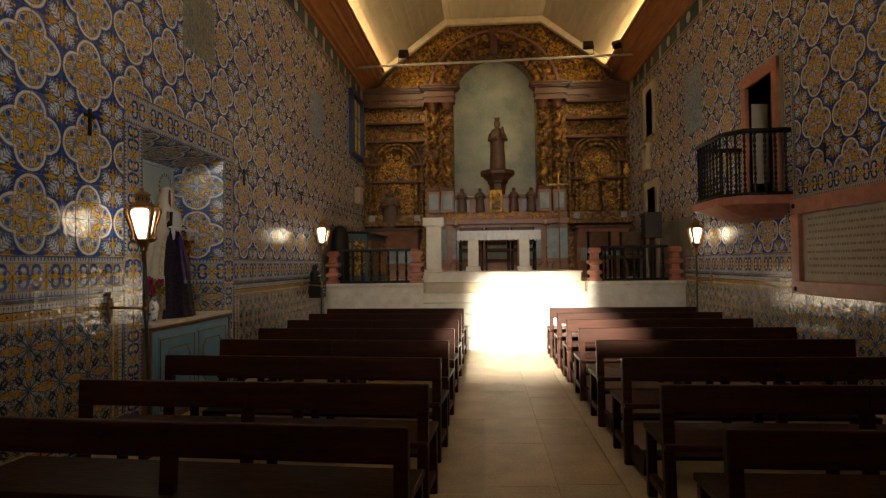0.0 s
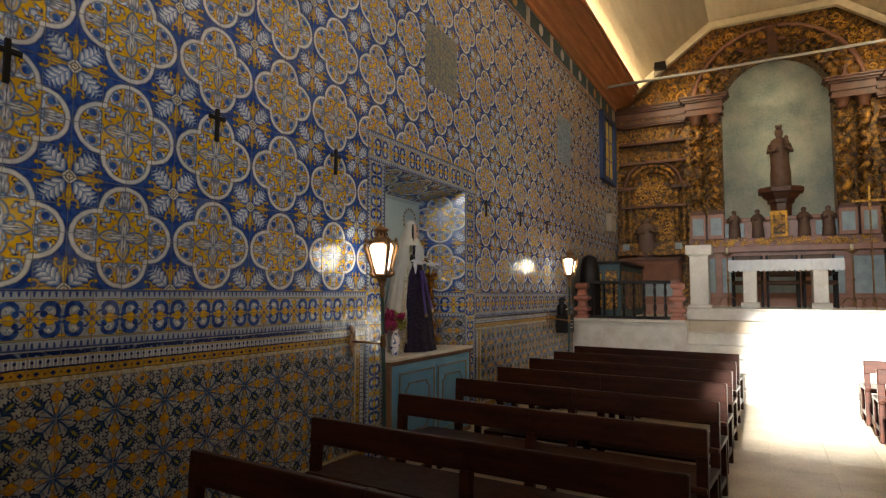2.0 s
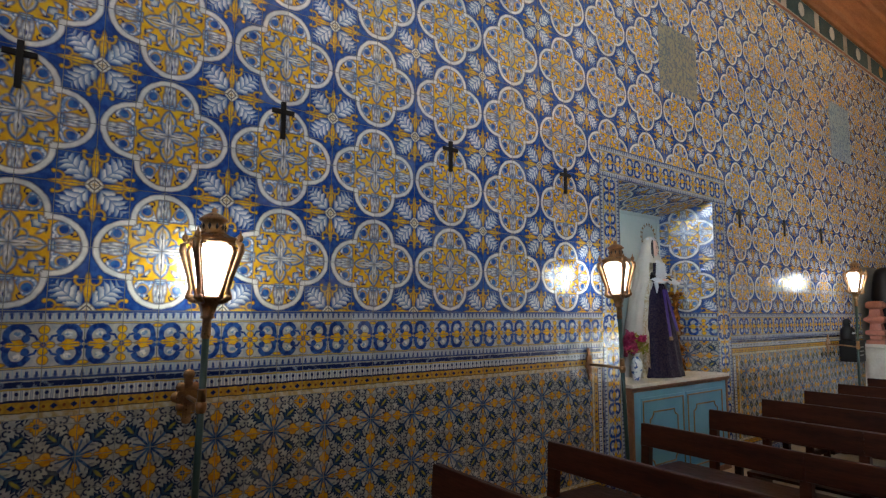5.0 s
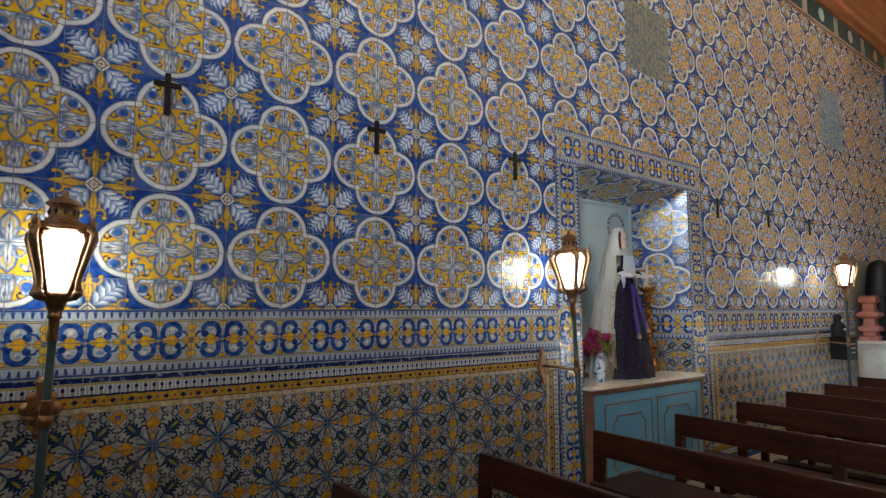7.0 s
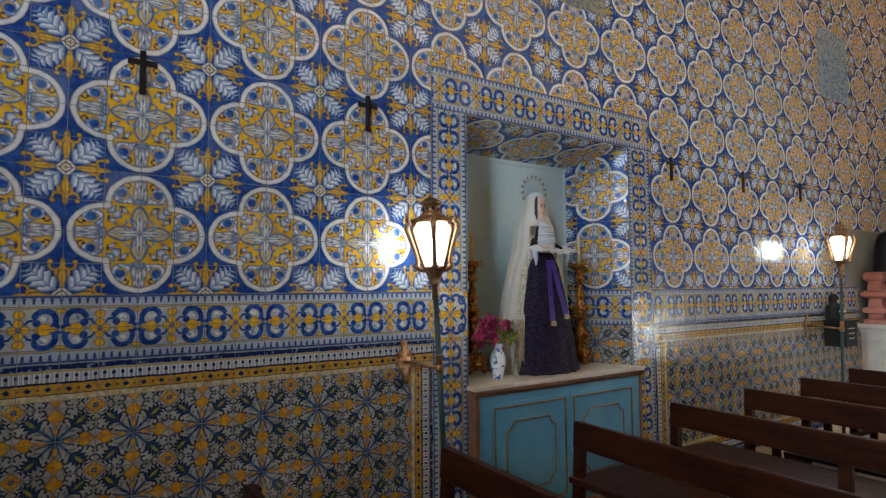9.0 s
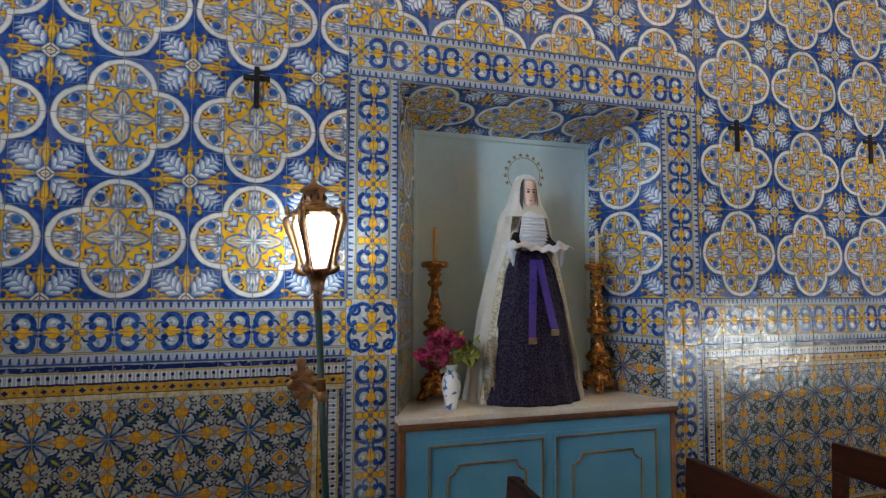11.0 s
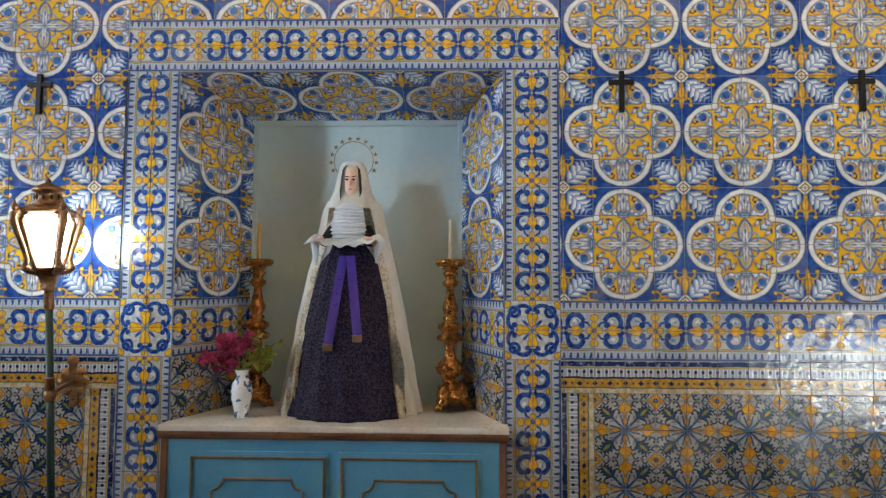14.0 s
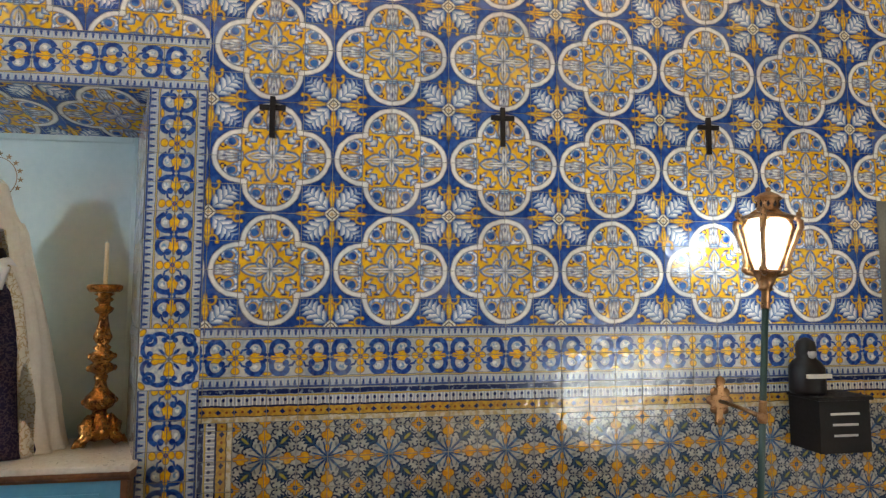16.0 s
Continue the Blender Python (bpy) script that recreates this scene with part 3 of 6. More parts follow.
def empty(name, label, category, group="", at=None):
    ob = new(name)
    ob.empty_display_size = 0.1
    if at is not None:
        ob.matrix_basis = at
    return tagged(ob, label, category, group)


def structure(ob, label, category):
    return tagged(ob, label, category, kind="structure")


# ---- large structure ----
NY0, NY1, NZ0, NZ1 = 5.14, 6.81, 0.93, 2.71     # the niche's opening
wall_left = structure(boxes("wall_west", GROUT, None,
    (LX - 0.8, LX - 0.006, BY, NY0, 0, 7.9), (LX - 0.8, LX - 0.006, NY1, EY + 0.4, 0, 7.9),
    (LX - 0.8, LX - 0.006, NY0, NY1, 0, NZ0 - 0.03), (LX - 0.8, LX - 0.006, NY0, NY1, NZ1 + 0.008, 7.9),
    (LX - 0.8, -3.60, NY0, NY1, NZ0 - 0.03, NZ1 + 0.008)), "tall nave wall clad in painted glazed tiles", "wall")

# east wall with the balcony door, the sacristy door, a window and an added, unseen fill opening
holes = [(-3.75, -2.85, 3.1, 5.0), (7.72, 8.46, 2.30, 3.82), (12.95, 13.6, 1.12, 3.05), (13.05, 13.6, 4.2, 5.2)]
bm = bmesh.new()
ys = [BY] + [v for h in holes[:2] for v in h[:2]] + [12.95, 13.6, EY + 0.4]
for a, b in zip(ys, ys[1:]):
    zs = sorted((h[2], h[3]) for h in holes if h[0] >= a - 0.11 and h[1] <= b + 0.01)
    z = 0
    for lo, hi in zs:
        box(bm, RX + 0.006, RX + 0.8, a, b, z, lo)
        z = hi
    box(bm, RX + 0.006, RX + 0.8, a, b, z, 7.9)
wall_right = structure(part("wall_east", bm, GROUT), "tall nave wall clad in painted glazed tiles", "wall")

# entrance wall, unseen; its high opening is added to shape the sun patch
SX0, SX1, SZ0, SZ1 = -0.85, 1.00, 4.2, 6.85
wall_back = structure(boxes("wall_south", PLASTER, None,
    (LX - 0.8, SX0, BY - 0.3, BY, 0, 7.9), (SX1, RX + 0.8, BY - 0.3, BY, 0, 7.9),
    (SX0, SX1, BY - 0.3, BY, 0, SZ0), (SX0, SX1, BY - 0.3, BY, SZ1, 7.9)), "plain plastered unseen entrance wall with an added sun opening", "wall")
wall_front = structure(boxes("wall_north", PLASTER, None, (LX - 0.8, RX + 0.8, EY + 0.4, EY + 0.7, 0, 8.4)), "plain plastered wall behind the altarpiece", "wall")

floor = structure(boxes("floor", LIMESTONE, None, (LX - 0.8, RX + 0.8, BY - 0.3, EY + 0.7, -0.30, -0.012)), "worn pale limestone floor of slabs", "floor")

# ceiling: two slopes and a flat, in long boards
bm = bmesh.new()
prof = [(-2.87, 6.20), (-0.93, 7.66), (1.53, 7.66), (3.47, 6.20)]
for (xa, za), (xb, zb) in zip(prof, prof[1:]):
    n = 16 if abs(zb - za) > 0.1 else 17
    d = Vector((xb - xa, 0, zb - za)) / n
    nrm = Vector((-(zb - za), 0, xb - xa)).normalized()
    for i in range(n):
        p = Vector((xa, 0, za)) + d * (i + 0.008)
        q = Vector((xa, 0, za)) + d * (i + 0.992)
        lift = nrm * (0.003 if i % 2 else 0.0)
        extrude_profile(bm, [((p + lift).x, (p + lift).z), ((q + lift).x, (q + lift).z), ((q + nrm * 0.05).x, (q + nrm * 0.05).z), ((p + nrm * 0.05).x, (p + nrm * 0.05).z)], BY, EY + 0.02)
# cross joints of the boards
for k in range(48):
    y = BY + 0.2 + k * 0.40
    for (xa, za), (xb, zb) in zip(prof, prof[1:]):
        nrm = Vector((-(zb - za), 0, xb - xa)).normalized()
        extrude_profile(bm, [(xa, za), (xb, zb), (xb - nrm.x * 0.002, zb - nrm.z * 0.002), (xa - nrm.x * 0.002, za - nrm.z * 0.002)], y, y + 0.012)
extrude_profile(bm, [(LX - 0.8, 7.9), (RX + 0.8, 7.9), (RX + 0.8, 8.1), (LX - 0.8, 8.1)], BY - 0.3, EY + 0.7)
ceiling = structure(part("ceiling", bm, CEILWOOD), "pale wooden board ceiling with sloping sides", "ceiling")

# wooden cornices with the light cove behind their lip
for sx, face, name in ((-1, LX, "cornice_west"), (1, RX, "cornice_east")):
    bm = bmesh.new()
    pr = [(0, 5.90), (0.05, 5.90), (0.07, 5.95), (0.14, 5.97), (0.17, 6.02), (0.36, 6.14), (0.40, 6.14), (0.43, 6.21), (0.52, 6.24), (0.55, 6.32), (0.60, 6.33), (0.60, 6.37),
          (0.56, 6.37), (0.55, 6.27), (0.30, 6.20), (0, 6.10)]
    extrude_profile(bm, [(face - sx * a, z) for a, z in pr], BY, EY - 0.02)
    structure(part(name, bm, CORNICEWOOD), "moulded reddish-brown wooden cornice under the ceiling", "cornice")

# ---- nave floor slabs ----
rs = random.Random(3)
def slab_strip(x0, x1, y0, y1, ln):
    y = y0
    while y < y1 - 0.05:
        n = min(y + ln * rs.uniform(0.75, 1.25), y1)
        bm = bmesh.new()
        box(bm, x0 + 0.003, x1 - 0.003, y + 0.003, n - 0.003, -0.012, rs.uniform(-0.003, 0.0), None, 0.002)
        part("slab", bm, LIMESTONE, floor)
        y = n


AX0, AX1 = -0.40, 1.04
for a, b in ((AX0, -0.02), (-0.02, 0.45), (0.45, AX1 - 0.16)):
    slab_strip(a, b, BY, 10.02, 0.85)
slab_strip(AX1 - 0.16, AX1, BY, 10.02, 1.6)
for a, b in ((LX, -2.4), (-2.4, -1.7), (-1.7, -1.05), (-1.05, AX0), (AX1, 1.7), (1.7, 2.35), (2.35, 3.0), (3.0, RX)):
    slab_strip(a, b, BY, 11.2, 1.3)


# ---- benches ----
def make_bench(length):
    b = empty("bench", "dark-stained wooden church bench with an open back", "bench", "nave benches")
    W = length
    for i, x in enumerate((0.03, W * 0.5, W - 0.03)):
        bm = bmesh.new()
        box(bm, x - 0.032, x + 0.032, -0.025, 0.03, 0, 0.752, pose(0, 0, 0, -4), 0.006)
        part("back_post", bm, BENCHWOOD, b)
        bm = bmesh.new()
        box(bm, x - 0.028, x + 0.028, 0.36, 0.41, 0, 0.40, None, 0.005)
        part("front_leg", bm, BENCHWOOD, b)
        bm = bmesh.new()
        box(bm, x - 0.022, x + 0.022, 0.02, 0.37, 0.10, 0.15, None, 0.004)
        part("stretcher", bm, BENCHWOOD, b)
    bm = bmesh.new()
    box(bm, 0.0, W, -0.03, 0.46, 0.40, 0.435, None, 0.008)
    part("seat", bm, BENCHWOOD, b)
    for k, (a, c) in enumerate(((0.0, W * 0.5 - 0.002), (W * 0.5 + 0.002, W))):
        bm = bmesh.new()
        box(bm, a, c, -0.034, 0.012, 0.60, 0.755, pose(0, 0, 0, -4), 0.008)
        part("back_rail", bm, BENCHWOOD, b)
    bm = bmesh.new()
    box(bm, 0.03, W - 0.03, 0.37, 0.40, 0.33, 0.40, None, 0.004)
    part("apron", bm, BENCHWOOD, b)
    # kneeler at the back
    for x in (0.06, W - 0.06):
        bm = bmesh.new()
        box(bm, x - 0.022, x + 0.022, -0.36, -0.02, 0.045, 0.15, None, 0.006)
        part("kneeler_bracket", bm, BENCHWOOD, b)
    bm = bmesh.new()
    box(bm, 0.04, W - 0.04, -0.37, -0.22, 0.15, 0.175, None, 0.005)
    part("kneeler", bm, BENCHWOOD, b)
    return b


ROWS_Y = [-2.4, -1.43, -0.46, 0.51, 1.50, 2.50, 3.40, 4.36, 5.35, 6.34, 7.30, 8.25, 9.2]
SKEW = 4.0
rb = random.Random(5)
first = make_bench(2.2)
first.matrix_basis = pose(-0.34, ROWS_Y[0], 0, 0, 0, -SKEW) @ pose(-2.2, 0, 0)
for y in ROWS_Y[1:]:
    copy_thing(first, pose(-0.34, y, 0, 0, 0, -SKEW + rb.uniform(-0.5, 0.5)) @ pose(-2.2, 0, 0))
for y in ROWS_Y:
    copy_thing(first, pose(0.98, y, 0, 0, 0, rb.uniform(-0.5, 0.5)))


# ---- processional lanterns ----
def make_lantern(tip, gap):
    """On its pole, wall side towards -x; tip: the panes' lower end, gap: the way to the wall."""
    b = empty("lantern", "lit brass lantern with milky panes on a dark green pole", "lantern", "pole lanterns")

    def up(prof):
        return [(r, tip + (h * 0.72 if h < 0 else h * 0.9 if h < 0.322 else 0.29 + (h - 0.322) * 0.78)) for r, h in prof]

    bm = bmesh.new()
    lathe(bm, [(0.016, 0), (0.016, tip - 0.10)], 10)
    part("pole", bm, GREENPOLE, b)
    for z in (1.08, tip - 0.19):
        bm = bmesh.new()
        lathe(bm, [(0.019, z), (0.022, z + 0.01), (0.019, z + 0.10), (0.022, z + 0.105), (0.017, z + 0.11)], 10)
        part("collar", bm, BRASS, b, "brass collar")
    bm = bmesh.new()
    lathe(bm, up([(0.020, -0.145), (0.038, -0.130), (0.030, -0.115), (0.046, -0.055), (0.070, -0.015), (0.074, 0.0), (0.058, 0.006)]), 4, pose(0, 0, 0, 0, 0, 45))
    part("socket", bm, BRASS, b)
    prof = up([(0.056, 0.0), (0.076, 0.075), (0.098, 0.18), (0.112, 0.235), (0.104, 0.262)])
    bow = up([(0.050, -0.030), (0.086, -0.018), (0.098, 0.008), (0.090, 0.045), (0.102, 0.10), (0.126, 0.18), (0.144, 0.24), (0.142, 0.270), (0.124, 0.288), (0.095, 0.296)])
    for k in range(4):
        a0, a1 = math.pi / 2 * (k + 0.5), math.pi / 2 * (k + 1.5)
        bm = bmesh.new()
        rows = []
        for r, z in prof:
            p0, p1 = Vector((r * math.cos(a0), r * math.sin(a0), z)), Vector((r * math.cos(a1), r * math.sin(a1), z))
            lift = 0.040 if z > tip + 0.22 else -0.018 if z < tip + 0.01 else 0
            rows.append([bm.verts.new((p0.lerp(p1, q).x * 0.97, p0.lerp(p1, q).y * 0.97, z + lift * math.sin(q * math.pi) ** 2)) for q in (0.12, 0.25, 0.375, 0.5, 0.625, 0.75, 0.88)])
        for ra, rb_ in zip(rows, rows[1:]):
            for i in range(6):
                bm.faces.new((ra[i], ra[i + 1], rb_[i + 1], rb_[i]))
        pane = part("pane", bm, LAMPGLASS, b, "glowing milky glass pane")
        for vert in pane.data.vertices:
            vert.co.z -= tip
        pane.matrix_basis = pose(0, 0, tip)
        bm = bmesh.new()
        tube(bm, [(r * math.cos(a0), r * math.sin(a0), z) for r, z in bow], [0.012, 0.014, 0.015, 0.012, 0.012, 0.014, 0.017, 0.016, 0.013, 0.010], 8)
        tube(bm, [(r * math.cos(a0), r * math.sin(a0), z) for r, z in prof], 0.011, 6)
        # curved head of the pane's frame
        top = []
        for q in range(9):
            f = q / 8
            p0 = Vector((prof[-1][0] * math.cos(a0), prof[-1][0] * math.sin(a0), 0))
            p1 = Vector((prof[-1][0] * math.cos(a1), prof[-1][0] * math.sin(a1), 0))
            p = p0.lerp(p1, f)
            top.append((p.x, p.y, prof[-1][1] + 0.008 + 0.040 * math.sin(f * math.pi) ** 2))
        tube(bm, top, 0.010, 6)
        lathe(bm, [(0.004, -0.02), (0.014, -0.01), (0.014, 0.008), (0.006, 0.016), (0.002, 0.034)], 8, Matrix.Translation((0.136 * math.cos(a0), 0.136 * math.sin(a0), tip + 0.277)))
        lathe(bm, [(0.004, -0.018), (0.020, -0.008), (0.020, 0.008), (0.004, 0.018)], 8, Matrix.Translation((0.094 * math.cos(a0), 0.094 * math.sin(a0), tip + 0.0)))
        part("rib", bm, BRASS, b)
    bm = bmesh.new()
    lathe(bm, up([(0.118, 0.278), (0.132, 0.290), (0.120, 0.306), (0.086, 0.318), (0.072, 0.326)]), 4, pose(0, 0, 0, 0, 0, 45))
    part("roof", bm, BRASS, b)
    bm = bmesh.new()
    lathe(bm, up([(0.062, 0.322), (0.066, 0.332), (0.052, 0.342), (0.052, 0.400), (0.064, 0.408), (0.067, 0.418), (0.056, 0.427), (0.046, 0.440), (0.020, 0.456), (0.010, 0.464), (0.015, 0.475), (0.002, 0.492)]), 14)
    part("crown", bm, BRASS, b)
    for k in range(10):
        a = 2 * math.pi * k / 10
        bm = bmesh.new()
        lathe(bm, [(0.001, -0.016), (0.008, 0), (0.001, 0.016)], 6, Matrix.Translation((0.052 * math.cos(a), 0.052 * math.sin(a), tip + 0.328)))
        part("boss", bm, IRON, b)
    # wall bracket
    bm = bmesh.new()
    tube(bm, [(-gap, 0, 1.13), (-gap * 0.5, 0, 1.125), (0.0, 0, 1.11)], 0.011, 6)
    lathe(bm, [(0.024, -0.02), (0.026, 0), (0.024, 0.02)], 10, Matrix.Translation((0, 0, 1.11)))
    part("bracket_arm", bm, BRASS, b)
    bm = bmesh.new()
    box(bm, -gap, 0.012 - gap, -0.020, 0.020, 1.03, 1.23, None, 0.003)
    box(bm, -gap, 0.013 - gap, -0.05, 0.05, 1.10, 1.16, None, 0.003)
    for dy, dz, r in ((0, 0.105, 0.028), (0, -0.105, 0.024), (0.052, 0.0, 0.026), (-0.052, 0.0, 0.026), (0.032, 0.045, 0.026), (-0.032, 0.045, 0.026), (0.030, -0.045, 0.024), (-0.030, -0.045, 0.024)):
        lathe(bm, [(0.002, -0.006), (r, -0.004), (r, 0.004), (0.002, 0.006)], 8, pose(0.007 - gap, dy, 1.13 + dz, 0, 90, 0))
    part("bracket_plate", bm, BRASS, b)
    return b


# foot, lean along the wall, lower end of the panes
for x, y, turn, lean, tip in ((-2.85, 1.552, 0, 1.35, 1.605), (-2.79, 4.784, 14, -3.1, 1.685), (-2.72, 9.695, 0, 4.4, 1.825), (3.44, 9.95, 180, 0.0, 1.73)):
    lan = make_lantern(tip, x - LX if x < 0 else RX - x)
    lan.matrix_basis = pose(x, y, 0, -lean, 0, 0) @ pose(0, 0, 0, 0, 0, turn)


# ---- crosses of the stations ----
def make_cross():
    bm = bmesh.new()
    box(bm, 0.0, 0.018, -0.013, 0.013, -0.115, 0.095, None, 0.002)
    box(bm, 0.001, 0.015, -0.064, 0.064, 0.026, 0.052, None, 0.002)
    c = part("wall_cross", bm, BLACKWOOD)
    return tagged(c, "small dark wooden cross hung on the tiles", "cross", "station crosses")


cr = make_cross()
cr.matrix_basis = pose(LX, 2.015, 2.600)
for y in (-0.38, 0.82, 3.215, 4.412, 7.397, 8.585, 9.775):
    copy_thing(cr, pose(LX, y, 2.600))
for y in (6.63, 4.2):
    copy_thing(cr, pose(RX, y, 2.60, 0, 0, 180))

# ---- the niche ----
niche = structure(boxes("niche_back", NICHEBLUE, None, (-3.62, -3.585, 5.30, 6.66, NZ0 - 0.02, 2.60)), "pale grey-blue painted back of the niche", "niche")
boxes("niche_moulding", NICHEBLUE, niche, (-3.585, -3.565, 5.34, 5.385, NZ0, 2.60), (-3.585, -3.565, 6.575, 6.62, NZ0, 2.60), (-3.585, -3.566, 5.385, 6.575, 2.555, 2.60), bev=0.006)

cab = empty("altar_cabinet", "blue painted altar cabinet with gilt mouldings under the niche", "cabinet", at=pose(-3.0, 5.14, 0))
CW = 1.67
boxes("body", BLUEPAINT, cab, (-0.07, 0.0, 0.03, CW - 0.03, 0.05, 0.865), bev=0.004)
boxes("plinth", BROWNTRIM, cab, (-0.07, 0.012, 0.0, CW, 0.0, 0.05), bev=0.004)
for y in (0.0, CW - 0.03):
    boxes("corner_post", BROWNTRIM, cab, (-0.07, 0.008, y, y + 0.03, 0.05, 0.865), bev=0.003)
bm = bmesh.new()
extrude_profile(bm, [(-0.07, 0.865), (0.008, 0.865), (0.012, 0.875), (0.024, 0.886), (0.028, 0.896), (0.028, 0.905), (-0.07, 0.905)], -0.012, CW + 0.012)
part("top_moulding", bm, BROWNTRIM, cab)


def frame_line(bm, pts, w=0.011, h=0.010, x=0.0):
    """A raised half-round moulding along a closed outline of (y, z)."""
    tube(bm, [(x + h * 0.3, a, b) for a, b in pts], w * 0.62, 6, closed=True)


for y0, y1 in ((0.155, 0.80), (0.885, 1.53)):
    bm = bmesh.new()
    box(bm, 0.0, 0.008, y0 - 0.02, y1 + 0.02, 0.10, 0.81, None, 0.003)
    door = part("door", bm, BLUEPAINT, cab)
    bm = bmesh.new()
    def dense(pts):
        out = []
        for (a, b), (c, d) in zip(pts, pts[1:] + pts[:1]):
            for q in (0.0, 0.02, 0.98):
                out.append((a + (c - a) * q, b + (d - b) * q))
        return out
    frame_line(bm, dense([(y0, 0.13), (y1, 0.13), (y1, 0.78), (y0, 0.78)]), x=0.008)
    part("outer_moulding", bm, GOLDLINE, door, "thin gilt moulding")
    a, b_, c, d, n = y0 + 0.10, y1 - 0.10, 0.23, 0.68, 0.055
    pts = []
    for cy, cz, s0 in ((a, c, 0), (b_, c, 1), (b_, d, 2), (a, d, 3)):
        arc = []
        for k in range(6):
            t = math.pi / 2 * k / 5
            arc.append({0: (cy + n * math.sin(t), cz + n * math.cos(t)), 1: (cy - n * math.cos(t), cz + n * math.sin(t)),
                        2: (cy - n * math.sin(t), cz - n * math.cos(t)), 3: (cy + n * math.cos(t), cz - n * math.sin(t))}[s0])
        pts += arc
    pts = [(p[0], p[1]) for p in pts]
    bm = bmesh.new()
    frame_line(bm, pts, x=0.008)
    part("panel_moulding", bm, GOLDLINE, door, "thin gilt moulding with scooped corners")
bm = bmesh.new()
box(bm, -3.58, -2.978, 5.130, 6.825, 0.905, 0.934, None, 0.005)
tagged(part("marble_shelf", bm, MARBLE), "pale marble shelf on the altar cabinet", "shelf")


# ---- the dressed statue: one mesh, several paints ----
def statue(x, y, z):
    bm = bmesh.new()

    def shell(prof, mat, seg=48, a0=0.0, a1=2 * math.pi, folds=0.0, nf=14, flat=0.72, dx=0.0, cap=False, span=None):
        """Rings of (half width, depth shift, height); span gives each ring its own angles."""
        rows = []
        full = abs(a1 - a0 - 2 * math.pi) < 1e-6
        n = seg if full else seg + 1
        for k_, (r, sh, h) in enumerate(prof):
            row = []
            if span:
                a0, a1 = span[k_]
            for i in range(n):
                a = a0 + (a1 - a0) * i / seg
                k = 1 + folds * math.sin(nf * a + 2.0 * math.sin(h * 7)) * (1.0 if r > 0.1 else 0.3)
                row.append(bm.verts.new((dx + sh + flat * r * k * math.cos(a), r * k * math.sin(a), h)))
            rows.append(row)
        for p, q in zip(rows, rows[1:]):
            for i in range(n if full else n - 1):
                f = bm.faces.new((p[i], p[(i + 1) % n], q[(i + 1) % n], q[i]))
                f.material_index = mat
                f.smooth = True
        if cap:
            for row in (rows[0], rows[-1]):
                f = bm.faces.new(row)
                f.material_index = mat
        return rows

    # skirt, bodice
    shell([(0.325, 0, 0.0), (0.322, 0, 0.02), (0.300, 0, 0.15), (0.265, 0, 0.35), (0.222, 0, 0.58), (0.172, 0, 0.78), (0.135, 0, 0.86), (0.112, 0, 0.92), (0.108, 0, 1.0), (0.088, 0, 1.08), (0.05, 0, 1.12)], 0, seg=96, folds=0.035, nf=15, flat=0.74, cap=True)
    # cloak: open towards the front (+x), closing over the shoulders
    cut = (0.80, 0.80, 0.82, 0.84, 0.80, 0.56, 0.50, 0.50)
    cloak = ((0.378, 0.0), (0.370, 0.03), (0.334, 0.25), (0.284, 0.5), (0.232, 0.75), (0.192, 0.92), (0.160, 1.08), (0.138, 1.13))
    for e in (0.0, -0.010):
        rings = [(r + e, -0.05 + 0.02 * max(0.0, h - 0.5), h) for r, h in cloak]
        shell(rings, 1, seg=88, folds=0.045, nf=17, flat=0.66, span=[(c, 2 * math.pi - c) for c in cut])
        hem = [(r + 0.006, q, h) for r, q, h in rings]
        shell(hem, 8, seg=10, folds=0.045, nf=17, flat=0.66, span=[(c - 0.03, c + 0.24) for c in cut])
        shell(hem, 8, seg=10, folds=0.045, nf=17, flat=0.66, span=[(2 * math.pi - c - 0.24, 2 * math.pi - c + 0.03) for c in cut])
        shell([(0.150 + e, -0.035, 1.09), (0.132 + e, -0.03, 1.125), (0.104 + e, -0.028, 1.18), (0.086 + e, -0.02, 1.26), (0.074 + e, -0.012, 1.315), (0.052 + e, -0.01, 1.345), (0.02, -0.01, 1.358 + e)], 1, seg=44, folds=0.02, nf=23, flat=0.86, span=[(c, 2 * math.pi - c) for c in (0.52, 0.56, 0.66, 0.72, 0.76, 0.80, 0.84)])
    # ruffled bib
    for k in range(11):
        h = 0.885 + k * 0.019
        w = 0.100 - abs(k - 4.0) * 0.0035
        shell([(w * 0.94, 0.074, h), (w * 1.02, 0.084, h + 0.005), (w * 0.96, 0.077, h + 0.014), (w * 0.92, 0.073, h + 0.019)], 2, seg=40, a0=-1.25, a1=1.25, folds=0.016, nf=40, flat=0.52)
    shell([(0.100, 0.01, 1.09), (0.06, 0.01, 1.13), (0.043, 0.01, 1.15)], 2, seg=24, flat=0.8)
    # neck, head, hair
    shell([(0.036, 0.01, 1.10), (0.034, 0.01, 1.17)], 3, seg=20, flat=0.9)
    shell([(0.004, 0.028, 1.148), (0.019, 0.022, 1.155), (0.034, 0.020, 1.18), (0.040, 0.018, 1.215), (0.042, 0.016, 1.25), (0.040, 0.012, 1.285), (0.034, 0.006, 1.31), (0.005, 0.004, 1.32)], 3, seg=28, flat=1.2)
